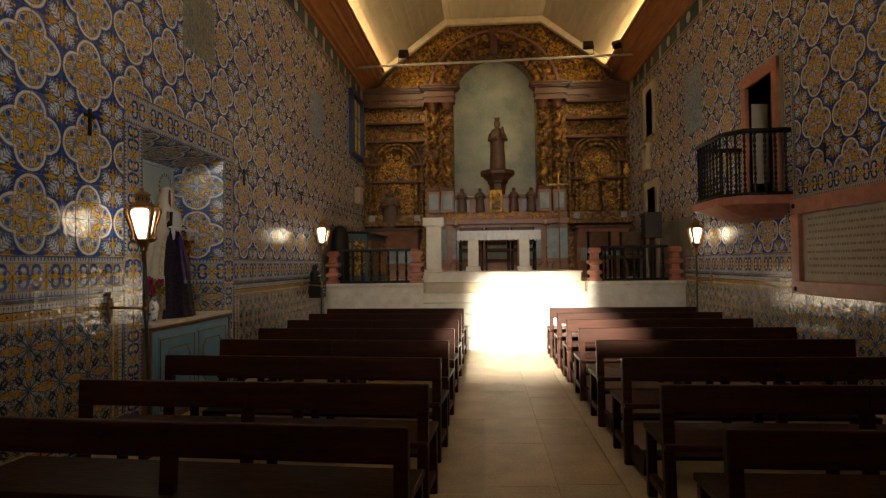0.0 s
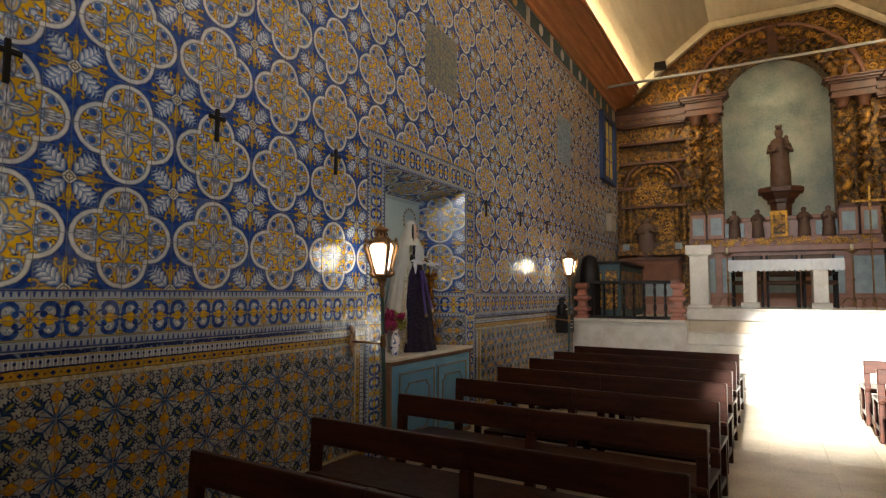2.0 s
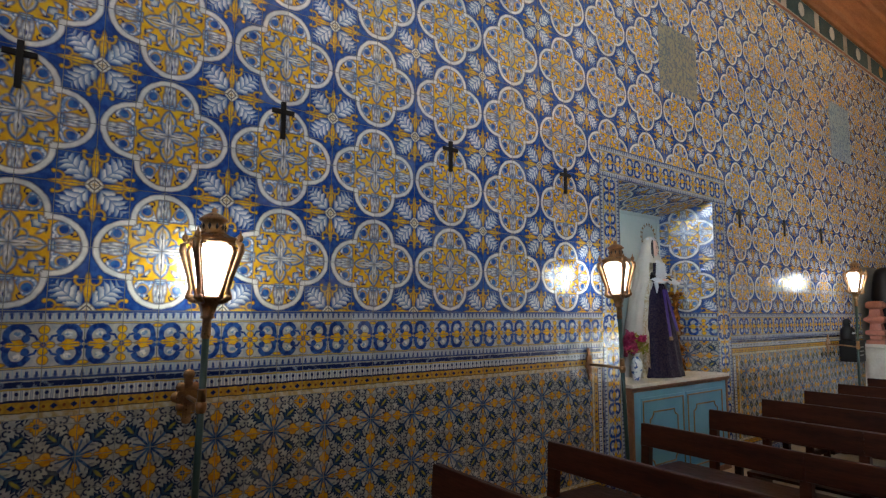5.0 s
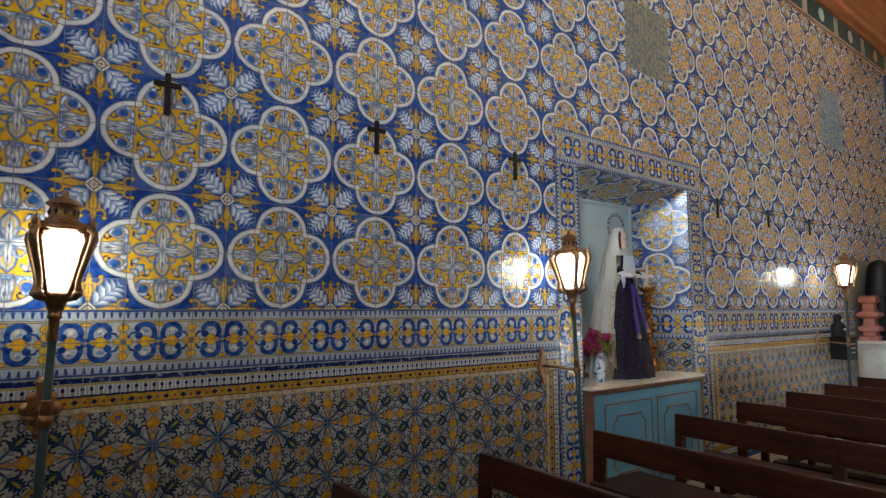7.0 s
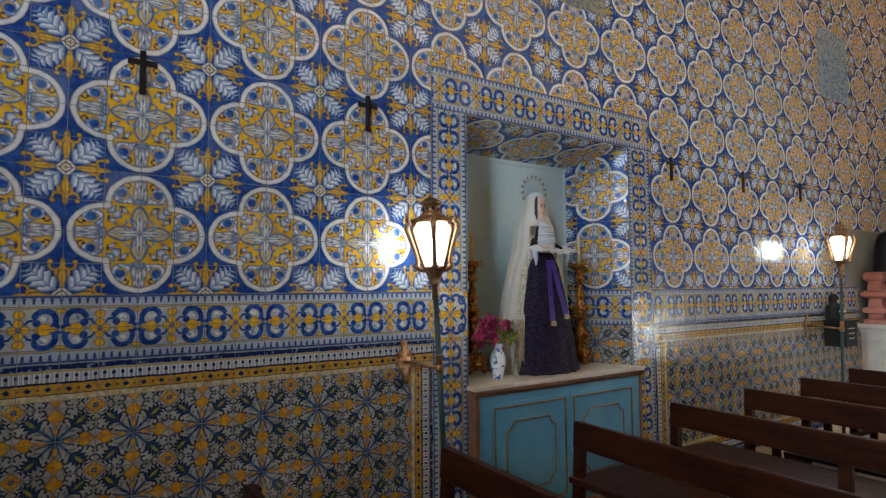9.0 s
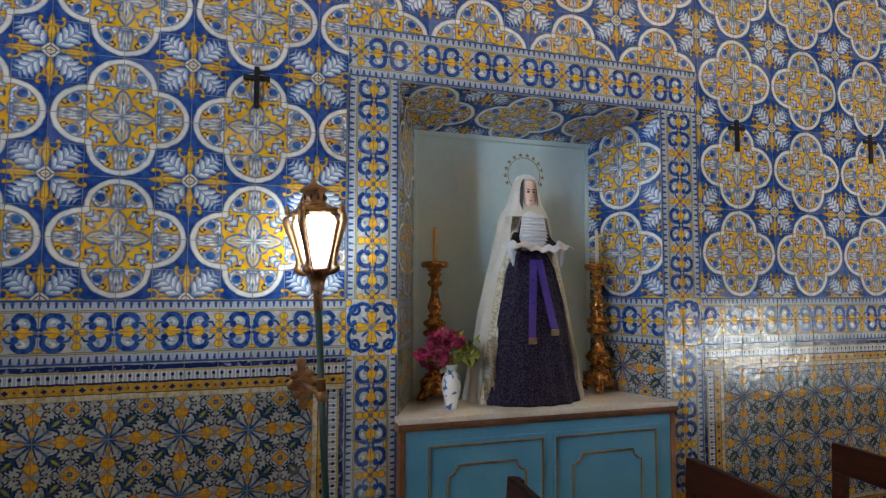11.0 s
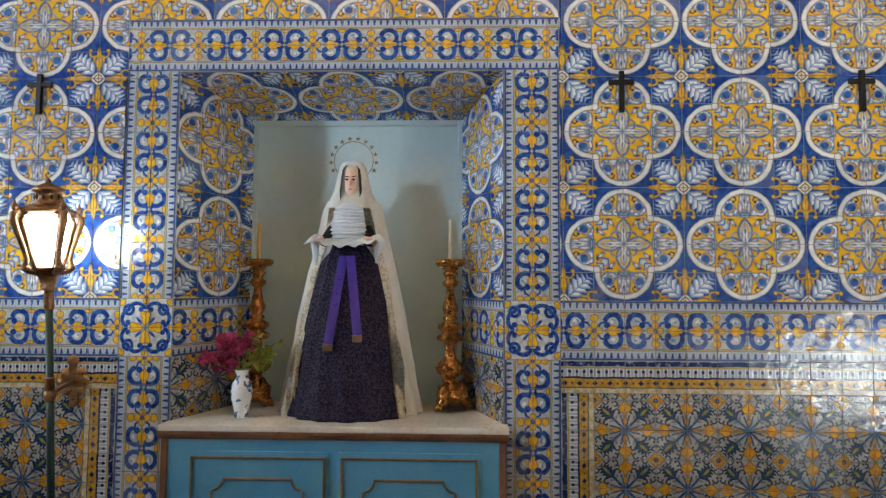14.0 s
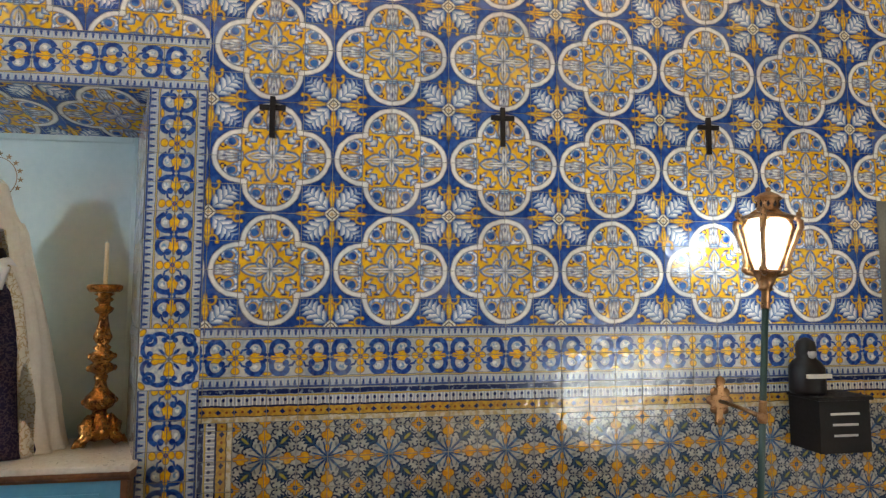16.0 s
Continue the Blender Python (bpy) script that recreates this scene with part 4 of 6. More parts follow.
    for s in (-1, 1):
        lathe(bm, [(0.0015, -0.009), (0.006, 0), (0.0015, 0.009)], 8, pose(0.066, s * 0.018, 1.240, 90, 0, 0))
        for f in bm.faces[-8 * 2 - 2:]:
            f.material_index = 4
        lathe(bm, [(0.001, -0.013), (0.003, 0), (0.001, 0.013)], 6, pose(0.0655, s * 0.018, 1.256, 90 + s * 8, 0, 0))
        for f in bm.faces[-6 * 2 - 2:]:
            f.material_index = 4
    lathe(bm, [(0.003, -0.018), (0.009, -0.012), (0.006, 0.006), (0.002, 0.026)], 8, pose(0.070, 0, 1.222, 0, -12, 0))
    for f in bm.faces[-8 * 3 - 2:]:
        f.material_index = 3
    lathe(bm, [(0.001, -0.011), (0.0045, 0), (0.001, 0.011)], 8, pose(0.0625, 0, 1.188, 90, 0, 0))
    for f in bm.faces[-8 * 2 - 2:]:
        f.material_index = 6
    shell([(0.082, 0.0, 1.09), (0.074, 0.0, 1.17), (0.064, 0.002, 1.25), (0.056, 0.004, 1.30), (0.038, 0.004, 1.325), (0.01, 0.0, 1.335)], 4, seg=28, a0=0.72, a1=2 * math.pi - 0.72, flat=0.98, folds=0.01, nf=30)
    # lace veil edge over the brow
    shell([(0.070, -0.010, 1.322), (0.058, -0.010, 1.340), (0.03, -0.006, 1.354), (0.002, -0.006, 1.358)], 2, seg=30, a0=-1.7, a1=1.7, flat=0.72, folds=0.02, nf=44)
    # sleeves and forearms
    for s in (-1, 1):
        tube(bm, [(0.05, s * 0.095, 0.985), (0.07, s * 0.108, 0.94), (0.13, s * 0.120, 0.90)], [0.020, 0.030, 0.028], 12)
        bm.faces.ensure_lookup_table()
        for f in bm.faces[-(12 * 2 + 2):]:
            f.material_index = 9
        tube(bm, [(0.15, s * 0.145, 0.895), (0.19, s * 0.130, 0.908), (0.235, s * 0.105, 0.915)], [0.016, 0.015, 0.008], 8)
        for f in bm.faces[-(8 * 2 + 2):]:
            f.material_index = 3
        # cuff that hangs down
        tube(bm, [(0.14, s * 0.165, 0.90), (0.145, s * 0.16, 0.84), (0.14, s * 0.155, 0.79)], [0.022, 0.016, 0.005], 8)
        for f in bm.faces[-(8 * 2 + 2):]:
            f.material_index = 2
    # cloth laid over both forearms
    rows = []
    for j in range(7):
        q = j / 6
        row = []
        for i in range(33):
            p = -1 + 2 * i / 32
            sag = -0.045 * (1 - p * p) + 0.008 * math.sin(p * 17 + j)
            drop = -0.045 * max(0.0, abs(p) - 0.82) / 0.18
            row.append(bm.verts.new((0.10 + 0.14 * q, p * 0.200, 0.955 + sag + drop - 0.040 * q * q)))
        rows.append(row)
    for p, q in zip(rows, rows[1:]):
        for i in range(32):
            f = bm.faces.new((p[i], p[i + 1], q[i + 1], q[i]))
            f.material_index = 2
            f.smooth = True
    # ribbon: two hanging ends
    for s, ln in ((-1, 0.40), (1, 0.36)):
        rows = []
        for j in range(10):
            h = 0.83 - ln * 1.12 * j / 9
            cx = 0.74 * 1.04 * (0.142 + (0.86 - h) * 0.262) + 0.012
            cy = s * (0.018 + 0.055 * j / 9)
            rows.append([bm.verts.new((cx, cy - 0.024, h)), bm.verts.new((cx + 0.008 * math.sin(j), cy, h)), bm.verts.new((cx, cy + 0.024, h))])
        for p, q in zip(rows, rows[1:]):
            for i in range(2):
                f = bm.faces.new((p[i], p[i + 1], q[i + 1], q[i]))
                f.material_index = 5
                f.smooth = True
        box(bm, rows[-1][1].co.x - 0.004, rows[-1][1].co.x + 0.008, rows[-1][0].co.y, rows[-1][2].co.y, rows[-1][0].co.z - 0.035, rows[-1][0].co.z)
        for f in bm.faces[-6:]:
            f.material_index = 7
    # star halo
    for k in range(12):
        a = math.radians(-25 + 230 * k / 11)
        c = Vector((-0.03, 0.125 * math.cos(a), 1.36 + 0.125 * math.sin(a)))
        pts = []
        for q in range(10):
            r = 0.016 if q % 2 == 0 else 0.006
            pts.append(c + Vector((0, r * math.sin(q * math.pi / 5), r * math.cos(q * math.pi / 5))))
        v0 = [bm.verts.new(p + Vector((0.002, 0, 0))) for p in pts]
        v1 = [bm.verts.new(p - Vector((0.002, 0, 0))) for p in pts]
        f = bm.faces.new(v0)
        f.material_index = 7
        f = bm.faces.new(v1[::-1])
        f.material_index = 7
        for q in range(10):
            f = bm.faces.new((v0[q], v0[(q + 1) % 10], v1[(q + 1) % 10], v1[q]))
            f.material_index = 7
    n0 = len(bm.faces)
    tube(bm, [(-0.03, 0.108 * math.cos(math.radians(a)), 1.36 + 0.108 * math.sin(math.radians(a))) for a in range(-50, 231, 10)], 0.0022, 5)
    bm.faces.ensure_lookup_table()
    for f in bm.faces[n0:]:
        f.material_index = 7
    ob = part("dressed_statue", bm, [PURPLE, LACE, LINEN, FLESH, HAIR, SASH, REDSTONE, GOLDLINE, TRIMLACE, BLACKWOOD])
    ob.matrix_basis = pose(x, y, z)
    return tagged(ob, "dressed saint statue in violet brocade and a cream cloak", "statue")


statue(-3.30, 6.0, 0.935)


# ---- gilded candlesticks ----
def make_candlestick(wax, tall):
    b = empty("candlestick", "tall turned giltwood candlestick with a thin candle", "candlestick", "niche candlesticks")
    bm = bmesh.new()
    for k in range(3):
        a = math.radians(60 + 120 * k)
        u = Vector((math.cos(a), math.sin(a), 0))
        tube(bm, [u * 0.04 + Vector((0, 0, 0.15)), u * 0.075 + Vector((0, 0, 0.11)), u * 0.07 + Vector((0, 0, 0.06)), u * 0.100 + Vector((0, 0, 0.03)), u * 0.118 + Vector((0, 0, 0.026)), u * 0.110 + Vector((0, 0, 0.055))], [0.026, 0.036, 0.034, 0.030, 0.026, 0.014], 8)
    part("tripod_foot", bm, CANDLEGILT, b)
    bm = bmesh.new()
    lathe(bm, [(0.070, 0.04), (0.078, 0.09), (0.056, 0.145), (0.034, 0.165), (0.034, 0.18), (0.066, 0.198), (0.077, 0.225), (0.068, 0.252), (0.040, 0.279), (0.031, 0.297), (0.026, 0.324), (0.033, 0.351), (0.026, 0.358), (0.040, 0.369), (0.062, 0.380), (0.064, 0.403), (0.040, 0.420),
               (0.060, 0.441), (0.060, 0.462), (0.034, 0.482), (0.043, 0.497), (0.028, 0.512), (0.043, 0.540), (0.045, 0.556), (0.033, 0.585), (0.024, 0.630), (0.021, 0.664), (0.040, 0.678), (0.047, 0.697), (0.027, 0.711), (0.029, 0.727), (0.045, 0.742), (0.028, 0.756), (0.050, 0.772), (0.03, 0.777)], 20)
    for z, r, n in ((0.392, 0.062, 9), (0.452, 0.059, 9), (0.225, 0.074, 8)):
        for k in range(n):
            a = 2 * math.pi * k / n
            lathe(bm, [(0.001, -0.016), (0.010, -0.006), (0.011, 0.006), (0.001, 0.016)], 6, Matrix.Translation((r * math.cos(a), r * math.sin(a), z)))
    part("stem", bm, CANDLEGILT, b)
    bm = bmesh.new()
    lathe(bm, [(0.03, 0.775), (0.074, 0.785), (0.084, 0.797), (0.084, 0.812), (0.074, 0.820), (0.05, 0.808), (0.01, 0.808)], 20)
    for k in range(10):
        a = 2 * math.pi * k / 10
        lathe(bm, [(0.001, -0.018), (0.008, -0.008), (0.008, 0.008), (0.002, 0.014)], 6, Matrix.Translation((0.068 * math.cos(a), 0.068 * math.sin(a), 0.797)))
    part("drip_pan", bm, CANDLEGILT, b)
    bm = bmesh.new()
    lathe(bm, [(0.0125, 0.808), (0.0115, 0.83), (0.010, 0.808 + tall), (0.004, 0.814 + tall)], 12)
    lathe(bm, [(0.0015, 0.812 + tall), (0.001, 0.826 + tall)], 5)
    part("candle", bm, wax, b, "thin unlit candle")
    return b


c1 = make_candlestick(YELLOWWAX, 0.215)
c1.matrix_basis = pose(-3.42, 5.452, 0.935)
c2 = make_candlestick(WAX, 0.225)
c2.matrix_basis = pose(-3.37, 6.535, 0.935, 0, 0, 30)

# ---- vase and flowers ----
vase = empty("flower_vase", "blue and white porcelain vase holding magenta flowers", "vase", at=pose(-3.16, 5.470, 0.935))
bm = bmesh.new()
lathe(bm, [(0.030, 0), (0.034, 0.004), (0.034, 0.02), (0.040, 0.05), (0.052, 0.10), (0.055, 0.135), (0.046, 0.175), (0.028, 0.20), (0.026, 0.212), (0.036, 0.235), (0.040, 0.242), (0.034, 0.240), (0.022, 0.215)], 28)
part("vessel", bm, PORCELAIN, vase)
rf = random.Random(11)
bm = bmesh.new()
heads = []
for k in range(13):
    h = Vector((rf.uniform(-0.06, 0.05), rf.uniform(-0.20, 0.03), rf.uniform(0.25, 0.40)))
    heads.append(h)
    tube(bm, [(0, 0, 0.20), (h.x * 0.4, h.y * 0.4, 0.20 + (h.z - 0.2) * 0.6), h], 0.0025, 5)
twigs = []
for k in range(6):
    h = Vector((rf.uniform(-0.08, 0.0), rf.uniform(0.05, 0.17), rf.uniform(0.30, 0.46)))
    twigs.append(h)
    tube(bm, [(0, 0, 0.20), (h.x * 0.4, h.y * 0.35, 0.20 + (h.z - 0.2) * 0.6), h], 0.002, 5)
part("stems", bm, LEAFGREEN, vase)


def petal(bm, c, d, ln, w):
    d = d.normalized()
    s = d.cross(Vector((rf.uniform(-1, 1), rf.uniform(-1, 1), rf.uniform(-1, 1)))).normalized() * w
    up = d.cross(s).normalized() * ln * 0.22
    vs = [bm.verts.new(p) for p in (c, c + d * ln * 0.5 + s - up, c + d * ln * 0.55 + up * 0.4, c + d * ln * 0.5 - s - up, c + d * ln + up)]
    bm.faces.new((vs[0], vs[1], vs[2]))
    bm.faces.new((vs[0], vs[2], vs[3]))
    bm.faces.new((vs[1], vs[4], vs[2]))
    bm.faces.new((vs[2], vs[4], vs[3]))


for h in heads:
    bm = bmesh.new()
    for q in range(34):
        petal(bm, h + Vector([rf.gauss(0, 0.009) for _ in range(3)]), Vector((rf.gauss(0, 1), rf.gauss(0, 1), rf.gauss(0.1, 0.9))), rf.uniform(0.032, 0.054), 0.016)
    part("flower", bm, MAGENTA, vase, "ruffled magenta flower")
bm = bmesh.new()
for h in twigs:
    for q in range(9):
        p = Vector((0, 0, 0.2)).lerp(h, rf.uniform(0.55, 1.0))
        petal(bm, p, Vector((rf.gauss(0, 1), rf.gauss(0, 1), rf.gauss(0.3, 0.7))), rf.uniform(0.045, 0.07), 0.016)
for h in heads[:6]:
    for q in range(3):
        p = Vector((0, 0, 0.2)).lerp(h, rf.uniform(0.4, 0.8))
        petal(bm, p, Vector((rf.gauss(0, 1), rf.gauss(0, 1), rf.gauss(0.0, 0.7))), rf.uniform(0.03, 0.05), 0.012)
part("leaves", bm, LEAFGREEN, vase, "yellow-green leaves")

# ---- alms box on the wall ----
ab = empty("alms_box", "dark wooden wall-mounted alms box with painted lettering", "alms box", at=pose(LX, 10.2, 0.88))
boxes("case", BLACKWOOD, ab, (0, 0.22, 0.0, 0.30, 0.0, 0.27), bev=0.004)
boxes("lid", BLACKWOOD, ab, (0, 0.235, -0.012, 0.312, 0.27, 0.29), bev=0.004)
for k, w in enumerate((0.17, 0.15, 0.14)):
    boxes("lettering", PALEPAINT, ab, (0.2195, 0.2215, 0.15 - w / 2, 0.15 + w / 2, 0.195 - k * 0.055, 0.207 - k * 0.055))
fig = bmesh.new()
lathe(fig, [(0.085, 0), (0.09, 0.02), (0.088, 0.14), (0.07, 0.17), (0.045, 0.19), (0.05, 0.215), (0.052, 0.24), (0.045, 0.275), (0.02, 0.295), (0.002, 0.30)], 18)
n0 = len(fig.faces)
box(fig, 0.078, 0.094, -0.07, 0.07, 0.09, 0.112)
lathe(fig, [(0.002, -0.004), (0.028, 0), (0.002, 0.01)], 12, pose(0.045, 0, 0.215, 0, 90, 0))
fig.faces.ensure_lookup_table()
for f in fig.faces[n0:]:
    f.material_index = 1
fb = part("alms_figurine", fig, [BLACKWOOD, PALEPAINT])
fb.matrix_basis = pose(LX + 0.10, 10.24, 1.171)
tagged(fb, "small black figurine standing on the alms box", "figurine")

# ---- chancel: steps, parapet, rails ----
CZ, PZ = 1.08, 1.28
chancel = structure(boxes("chancel_floor", LIMESTONE, None, (LX, -1.16, 11.45, EY + 0.4, 0, CZ), (1.9, RX, 11.45, EY + 0.4, 0, CZ), (-1.16, 1.9, 11.52, EY + 0.4, 0, CZ)), "raised stone chancel floor", "floor")
for k in range(5):
    st = part("step", (lambda b: (box(b, -1.155, 1.895, 10.02 + 0.30 * k, 11.52, k * 0.18, (k + 1) * 0.18 - 0.03), box(b, -1.155, 1.895, 10.0 + 0.30 * k, 11.52, (k + 1) * 0.18 - 0.03, (k + 1) * 0.18, None, 0.008), b)[2])(bmesh.new()), MARBLE)
    structure(st, "worn pale stone altar step", "step")
pl = bmesh.new()
box(pl, -1.25, 1.90, 11.95, EY, CZ, PZ - 0.03)
box(pl, -1.28, 1.93, 11.92, EY, PZ - 0.03, PZ, None, 0.008)
structure(part("altar_platform", pl, MARBLE), "low pale stone altar platform", "platform")
for x0, x1 in ((LX, -1.16), (1.90, RX)):
    pw = bmesh.new()
    box(pw, x0, x1, 11.2, 11.45, 0, 0.98)
    pa = structure(part("parapet", pw, MARBLE), "carved pale marble chancel parapet", "parapet")
    bm = bmesh.new()
    extrude_profile(bm, [(11.12, 1.09), (11.12, 1.05), (11.16, 1.03), (11.18, 0.98), (11.47, 0.98), (11.47, 1.09)], x0, x1, "X")
    part("coping", bm, MARBLE, pa)
    n = 3
    for k in range(n):
        a = x0 + (x1 - x0) * (k + 0.08) / n
        b = x0 + (x1 - x0) * (k + 0.92) / n
        bm = bmesh.new()
        box(bm, a, b, 11.185, 11.2, 0.25, 0.90, None, 0.006)
        part("panel", bm, MARBLE, pa)


def make_post():
    b = bmesh.new()
    prof = [(0.15, 0.0), (0.15, 0.05), (0.10, 0.07), (0.10, 0.12), (0.155, 0.14), (0.155, 0.19), (0.10, 0.21), (0.085, 0.30), (0.165, 0.34), (0.165, 0.38), (0.10, 0.41), (0.085, 0.51), (0.135, 0.54), (0.135, 0.60), (0.10, 0.63)]
    lathe(b, [(r * 1.10, z) for r, z in prof], 4, pose(0, 0, 0, 0, 0, 45))
    for f in b.faces:
        f.smooth = False
    p = part("newel_post", b, REDSTONE)
    return tagged(p, "squat turned red marble newel post", "post", "chancel newel posts")


po = make_post()
po.matrix_basis = pose(-1.30, 11.32, 1.09)
for x in (-2.92, 2.05, 3.52):
    copy_thing(po, pose(x, 11.32, 1.09))


def balustrade(x0, x1, y, z, h, name="balustrade"):
    b = empty(name, "black turned-wood chancel railing between red posts", "railing", "chancel railings", pose(x0, y, z))
    boxes("handrail", BLACKWOOD, b, (0, x1 - x0, -0.04, 0.04, h - 0.05, h), bev=0.008)
    boxes("bottom_rail", BLACKWOOD, b, (0, x1 - x0, -0.03, 0.03, 0.0, 0.05), bev=0.006)
    n = max(2, round((x1 - x0) / 0.17))
    me = None
    for k in range(n):
        x = (x1 - x0) * (k + 0.5) / n
        if me is None:
            bm = bmesh.new()
            H = h - 0.10
            lathe(bm, [(0.022, 0), (0.026, 0.05 * H), (0.014, 0.10 * H), (0.026, 0.2 * H), (0.03, 0.28 * H), (0.013, 0.42 * H), (0.022, 0.47 * H), (0.022, 0.5 * H), (0.013, 0.55 * H), (0.026, 0.72 * H), (0.022, 0.82 * H), (0.014, 0.9 * H), (0.024, 0.95 * H), (0.022, H)], 10)
            ob = part("baluster", bm, BLACKWOOD, b)
            me = ob.data
        else:
            ob = new("baluster", me)
            ob.parent = b
        ob.matrix_basis = pose(x, 0, 0.05)
    return b


balustrade(-2.80, -1.42, 11.34, 1.09, 0.66)
balustrade(2.17, 3.40, 11.34, 1.09, 0.66)

# dark cabinet with gilt panels beside the west wall
pc = empty("gilt_panel_chest", "dark green chest with gilt panels by the chancel wall", "chest", at=pose(-3.0, 11.95, CZ))
boxes("body", TEAL, pc, (0, 0.62, 0, 2.3, 0, 1.0), bev=0.01)
boxes("top", BLACKWOOD, pc, (-0.02, 0.66, -0.03, 2.33, 1.0, 1.05), bev=0.01)
for k in range(5):
    boxes("gilt_panel", GILT, pc, (0.62, 0.632, 0.12 + k * 0.43, 0.46 + k * 0.43, 0.15, 0.88), bev=0.006)
for k in range(2):
    boxes("end_panel", GILT, pc, (0.06 + k * 0.29, 0.28 + k * 0.29, -0.012, 0.0, 0.15, 0.88), bev=0.004)
bm = bmesh.new()
lathe(bm, [(0.19, CZ), (0.18, 1.30), (0.19, 1.60), (0.18, 1.84), (0.165, 2.0), (0.14, 2.14), (0.11, 2.20), (0.05, 2.235), (0.01, 2.24)], 18, Matrix.Translation((-2.87, 11.66, 0)))
tagged(part("covered_stand", bm, BLACKWOOD), "tall stand covered with dark cloth by the wall", "covered stand")

# lectern
le = empty("lectern", "white stone lectern on the altar platform", "lectern", at=pose(-1.06, 12.55, PZ))
boxes("base", MARBLE, le, (-0.20, 0.20, -0.20, 0.20, 0, 0.05), bev=0.01)
boxes("shaft", MARBLE, le, (-0.16, 0.16, -0.15, 0.15, 0.05, 0.94), bev=0.012)
boxes("head", MARBLE, le, (-0.225, 0.225, -0.22, 0.22, 0.96, 1.14), bev=0.014)
boxes("neck", MARBLE, le, (-0.18, 0.18, -0.17, 0.17, 0.94, 0.96))

# altar table with its cloth
at_ = empty("altar_table", "stone altar table on two white pedestals", "altar", at=pose(0.29, 12.7, PZ))
boxes("mensa", MARBLE, at_, (-0.82, 0.82, -0.38, 0.38, 0.74, 0.83), bev=0.01)
for x in (-0.53, 0.53):
    boxes("pedestal", MARBLE, at_, (x - 0.11, x + 0.11, -0.28, 0.28, 0.10, 0.74), bev=0.012)
    boxes("foot", MARBLE, at_, (x - 0.15, x + 0.15, -0.33, 0.33, 0, 0.10), bev=0.01)
bm = bmesh.new()
n = 66
top, low, under = [], [], []
for i in range(n + 1):
    x = -0.86 + 1.72 * i / n
    top.append(bm.verts.new((x, -0.405, 0.842)))
    low.append(bm.verts.new((x, -0.412 - 0.012 * math.sin(i * 1.1), 0.66 - 0.022 * abs(math.sin(i * math.pi / 3)))))
    under.append(bm.verts.new((x, 0.40, 0.842)))
for i in range(n):
    bm.faces.new((top[i], top[i + 1], low[i + 1], low[i]))
    bm.faces.new((top[i], top[i + 1], under[i + 1], under[i]))
for s, k in ((-1, 0), (1, n)):
    e = [bm.verts.new((s * 0.868, y, 0.66)) for y in (-0.41, 0.40)]
    bm.faces.new((top[k], under[k], e[1], e[0]))
cl = part("altar_cloth", bm, LINEN)
cl.matrix_basis = pose(0.29, 12.7, PZ)
sol = cl.modifiers.new("thick", "SOLIDIFY")
sol.thickness = 0.004
tagged(cl, "white lace-edged cloth over the altar table", "cloth")


def chair(x, y, z, rz, name="armchair"):
    b = empty(name, "black upholstered armchair behind the altar", "chair", "chancel chairs", pose(x, y, z, 0, 0, rz))
    for sx in (-0.25, 0.25):
        for sy, h in ((-0.22, 0.62), (0.24, 1.0)):
            boxes("leg", BLACKWOOD, b, (sx - 0.022, sx + 0.022, sy - 0.022, sy + 0.022, 0, h), bev=0.005)
        boxes("armrest", BLACKWOOD, b, (sx - 0.03, sx + 0.03, -0.26, 0.24, 0.62, 0.655), bev=0.008)
    boxes("seat", STATUEWOOD, b, (-0.27, 0.27, -0.25, 0.24, 0.42, 0.50), bev=0.02)
    boxes("backrest", STATUEWOOD, b, (-0.22, 0.22, 0.225, 0.265, 0.58, 1.0), bev=0.02)
    return b


for x in (-0.30, 0.29, 0.88):
    chair(x, 13.6, PZ, 0)
for x, y, r in ((2.45, 12.3, 20), (3.0, 12.6, -30), (2.7, 13.2, 60)):
    chair(x, y, CZ, r)


def stand(x, y, z, h, cross=False):
    b = empty("processional_cross" if cross else "floor_candlestick", "tall brass processional cross on a stand" if cross else "tall brass floor candlestick on curved feet", "cross" if cross else "candlestick", "" if cross else "altar candlesticks", pose(x, y, z))
    bm = bmesh.new()
    lathe(bm, [(0.02, 0.05), (0.03, 0.10), (0.014, 0.16), (0.014, h * 0.45), (0.03, h * 0.48), (0.014, h * 0.51), (0.013, h * 0.9), (0.02, h * 0.93)], 10)
    part("shaft", bm, BRASS, b)
    for k in range(3):
        a = math.radians(30 + 120 * k)
        u = Vector((math.cos(a), math.sin(a), 0))
        bm = bmesh.new()
        tube(bm, [u * 0.01 + Vector((0, 0, 0.14)), u * 0.10 + Vector((0, 0, 0.19)), u * 0.18 + Vector((0, 0, 0.10)), u * 0.19 + Vector((0, 0, 0.012))], 0.012, 6)
        part("foot", bm, BRASS, b)
    if cross:
        boxes("crosspiece", GOLD, b, (-0.25, 0.25, -0.012, 0.012, h * 0.93 - 0.02, h * 0.93 + 0.02), (-0.018, 0.018, -0.011, 0.011, h * 0.85, h * 1.06), bev=0.004)
    else:
        bm = bmesh.new()
        lathe(bm, [(0.015, h * 0.91), (0.08, h * 0.95), (0.085, h * 0.965), (0.02, h * 0.96)], 14)
        part("drip_pan", bm, BRASS, b)
        bm = bmesh.new()
        lathe(bm, [(0.03, h * 0.955), (0.03, h * 0.955 + 0.12), (0.004, h * 0.955 + 0.125)], 12)
        part("candle", bm, WAX, b)
    return b


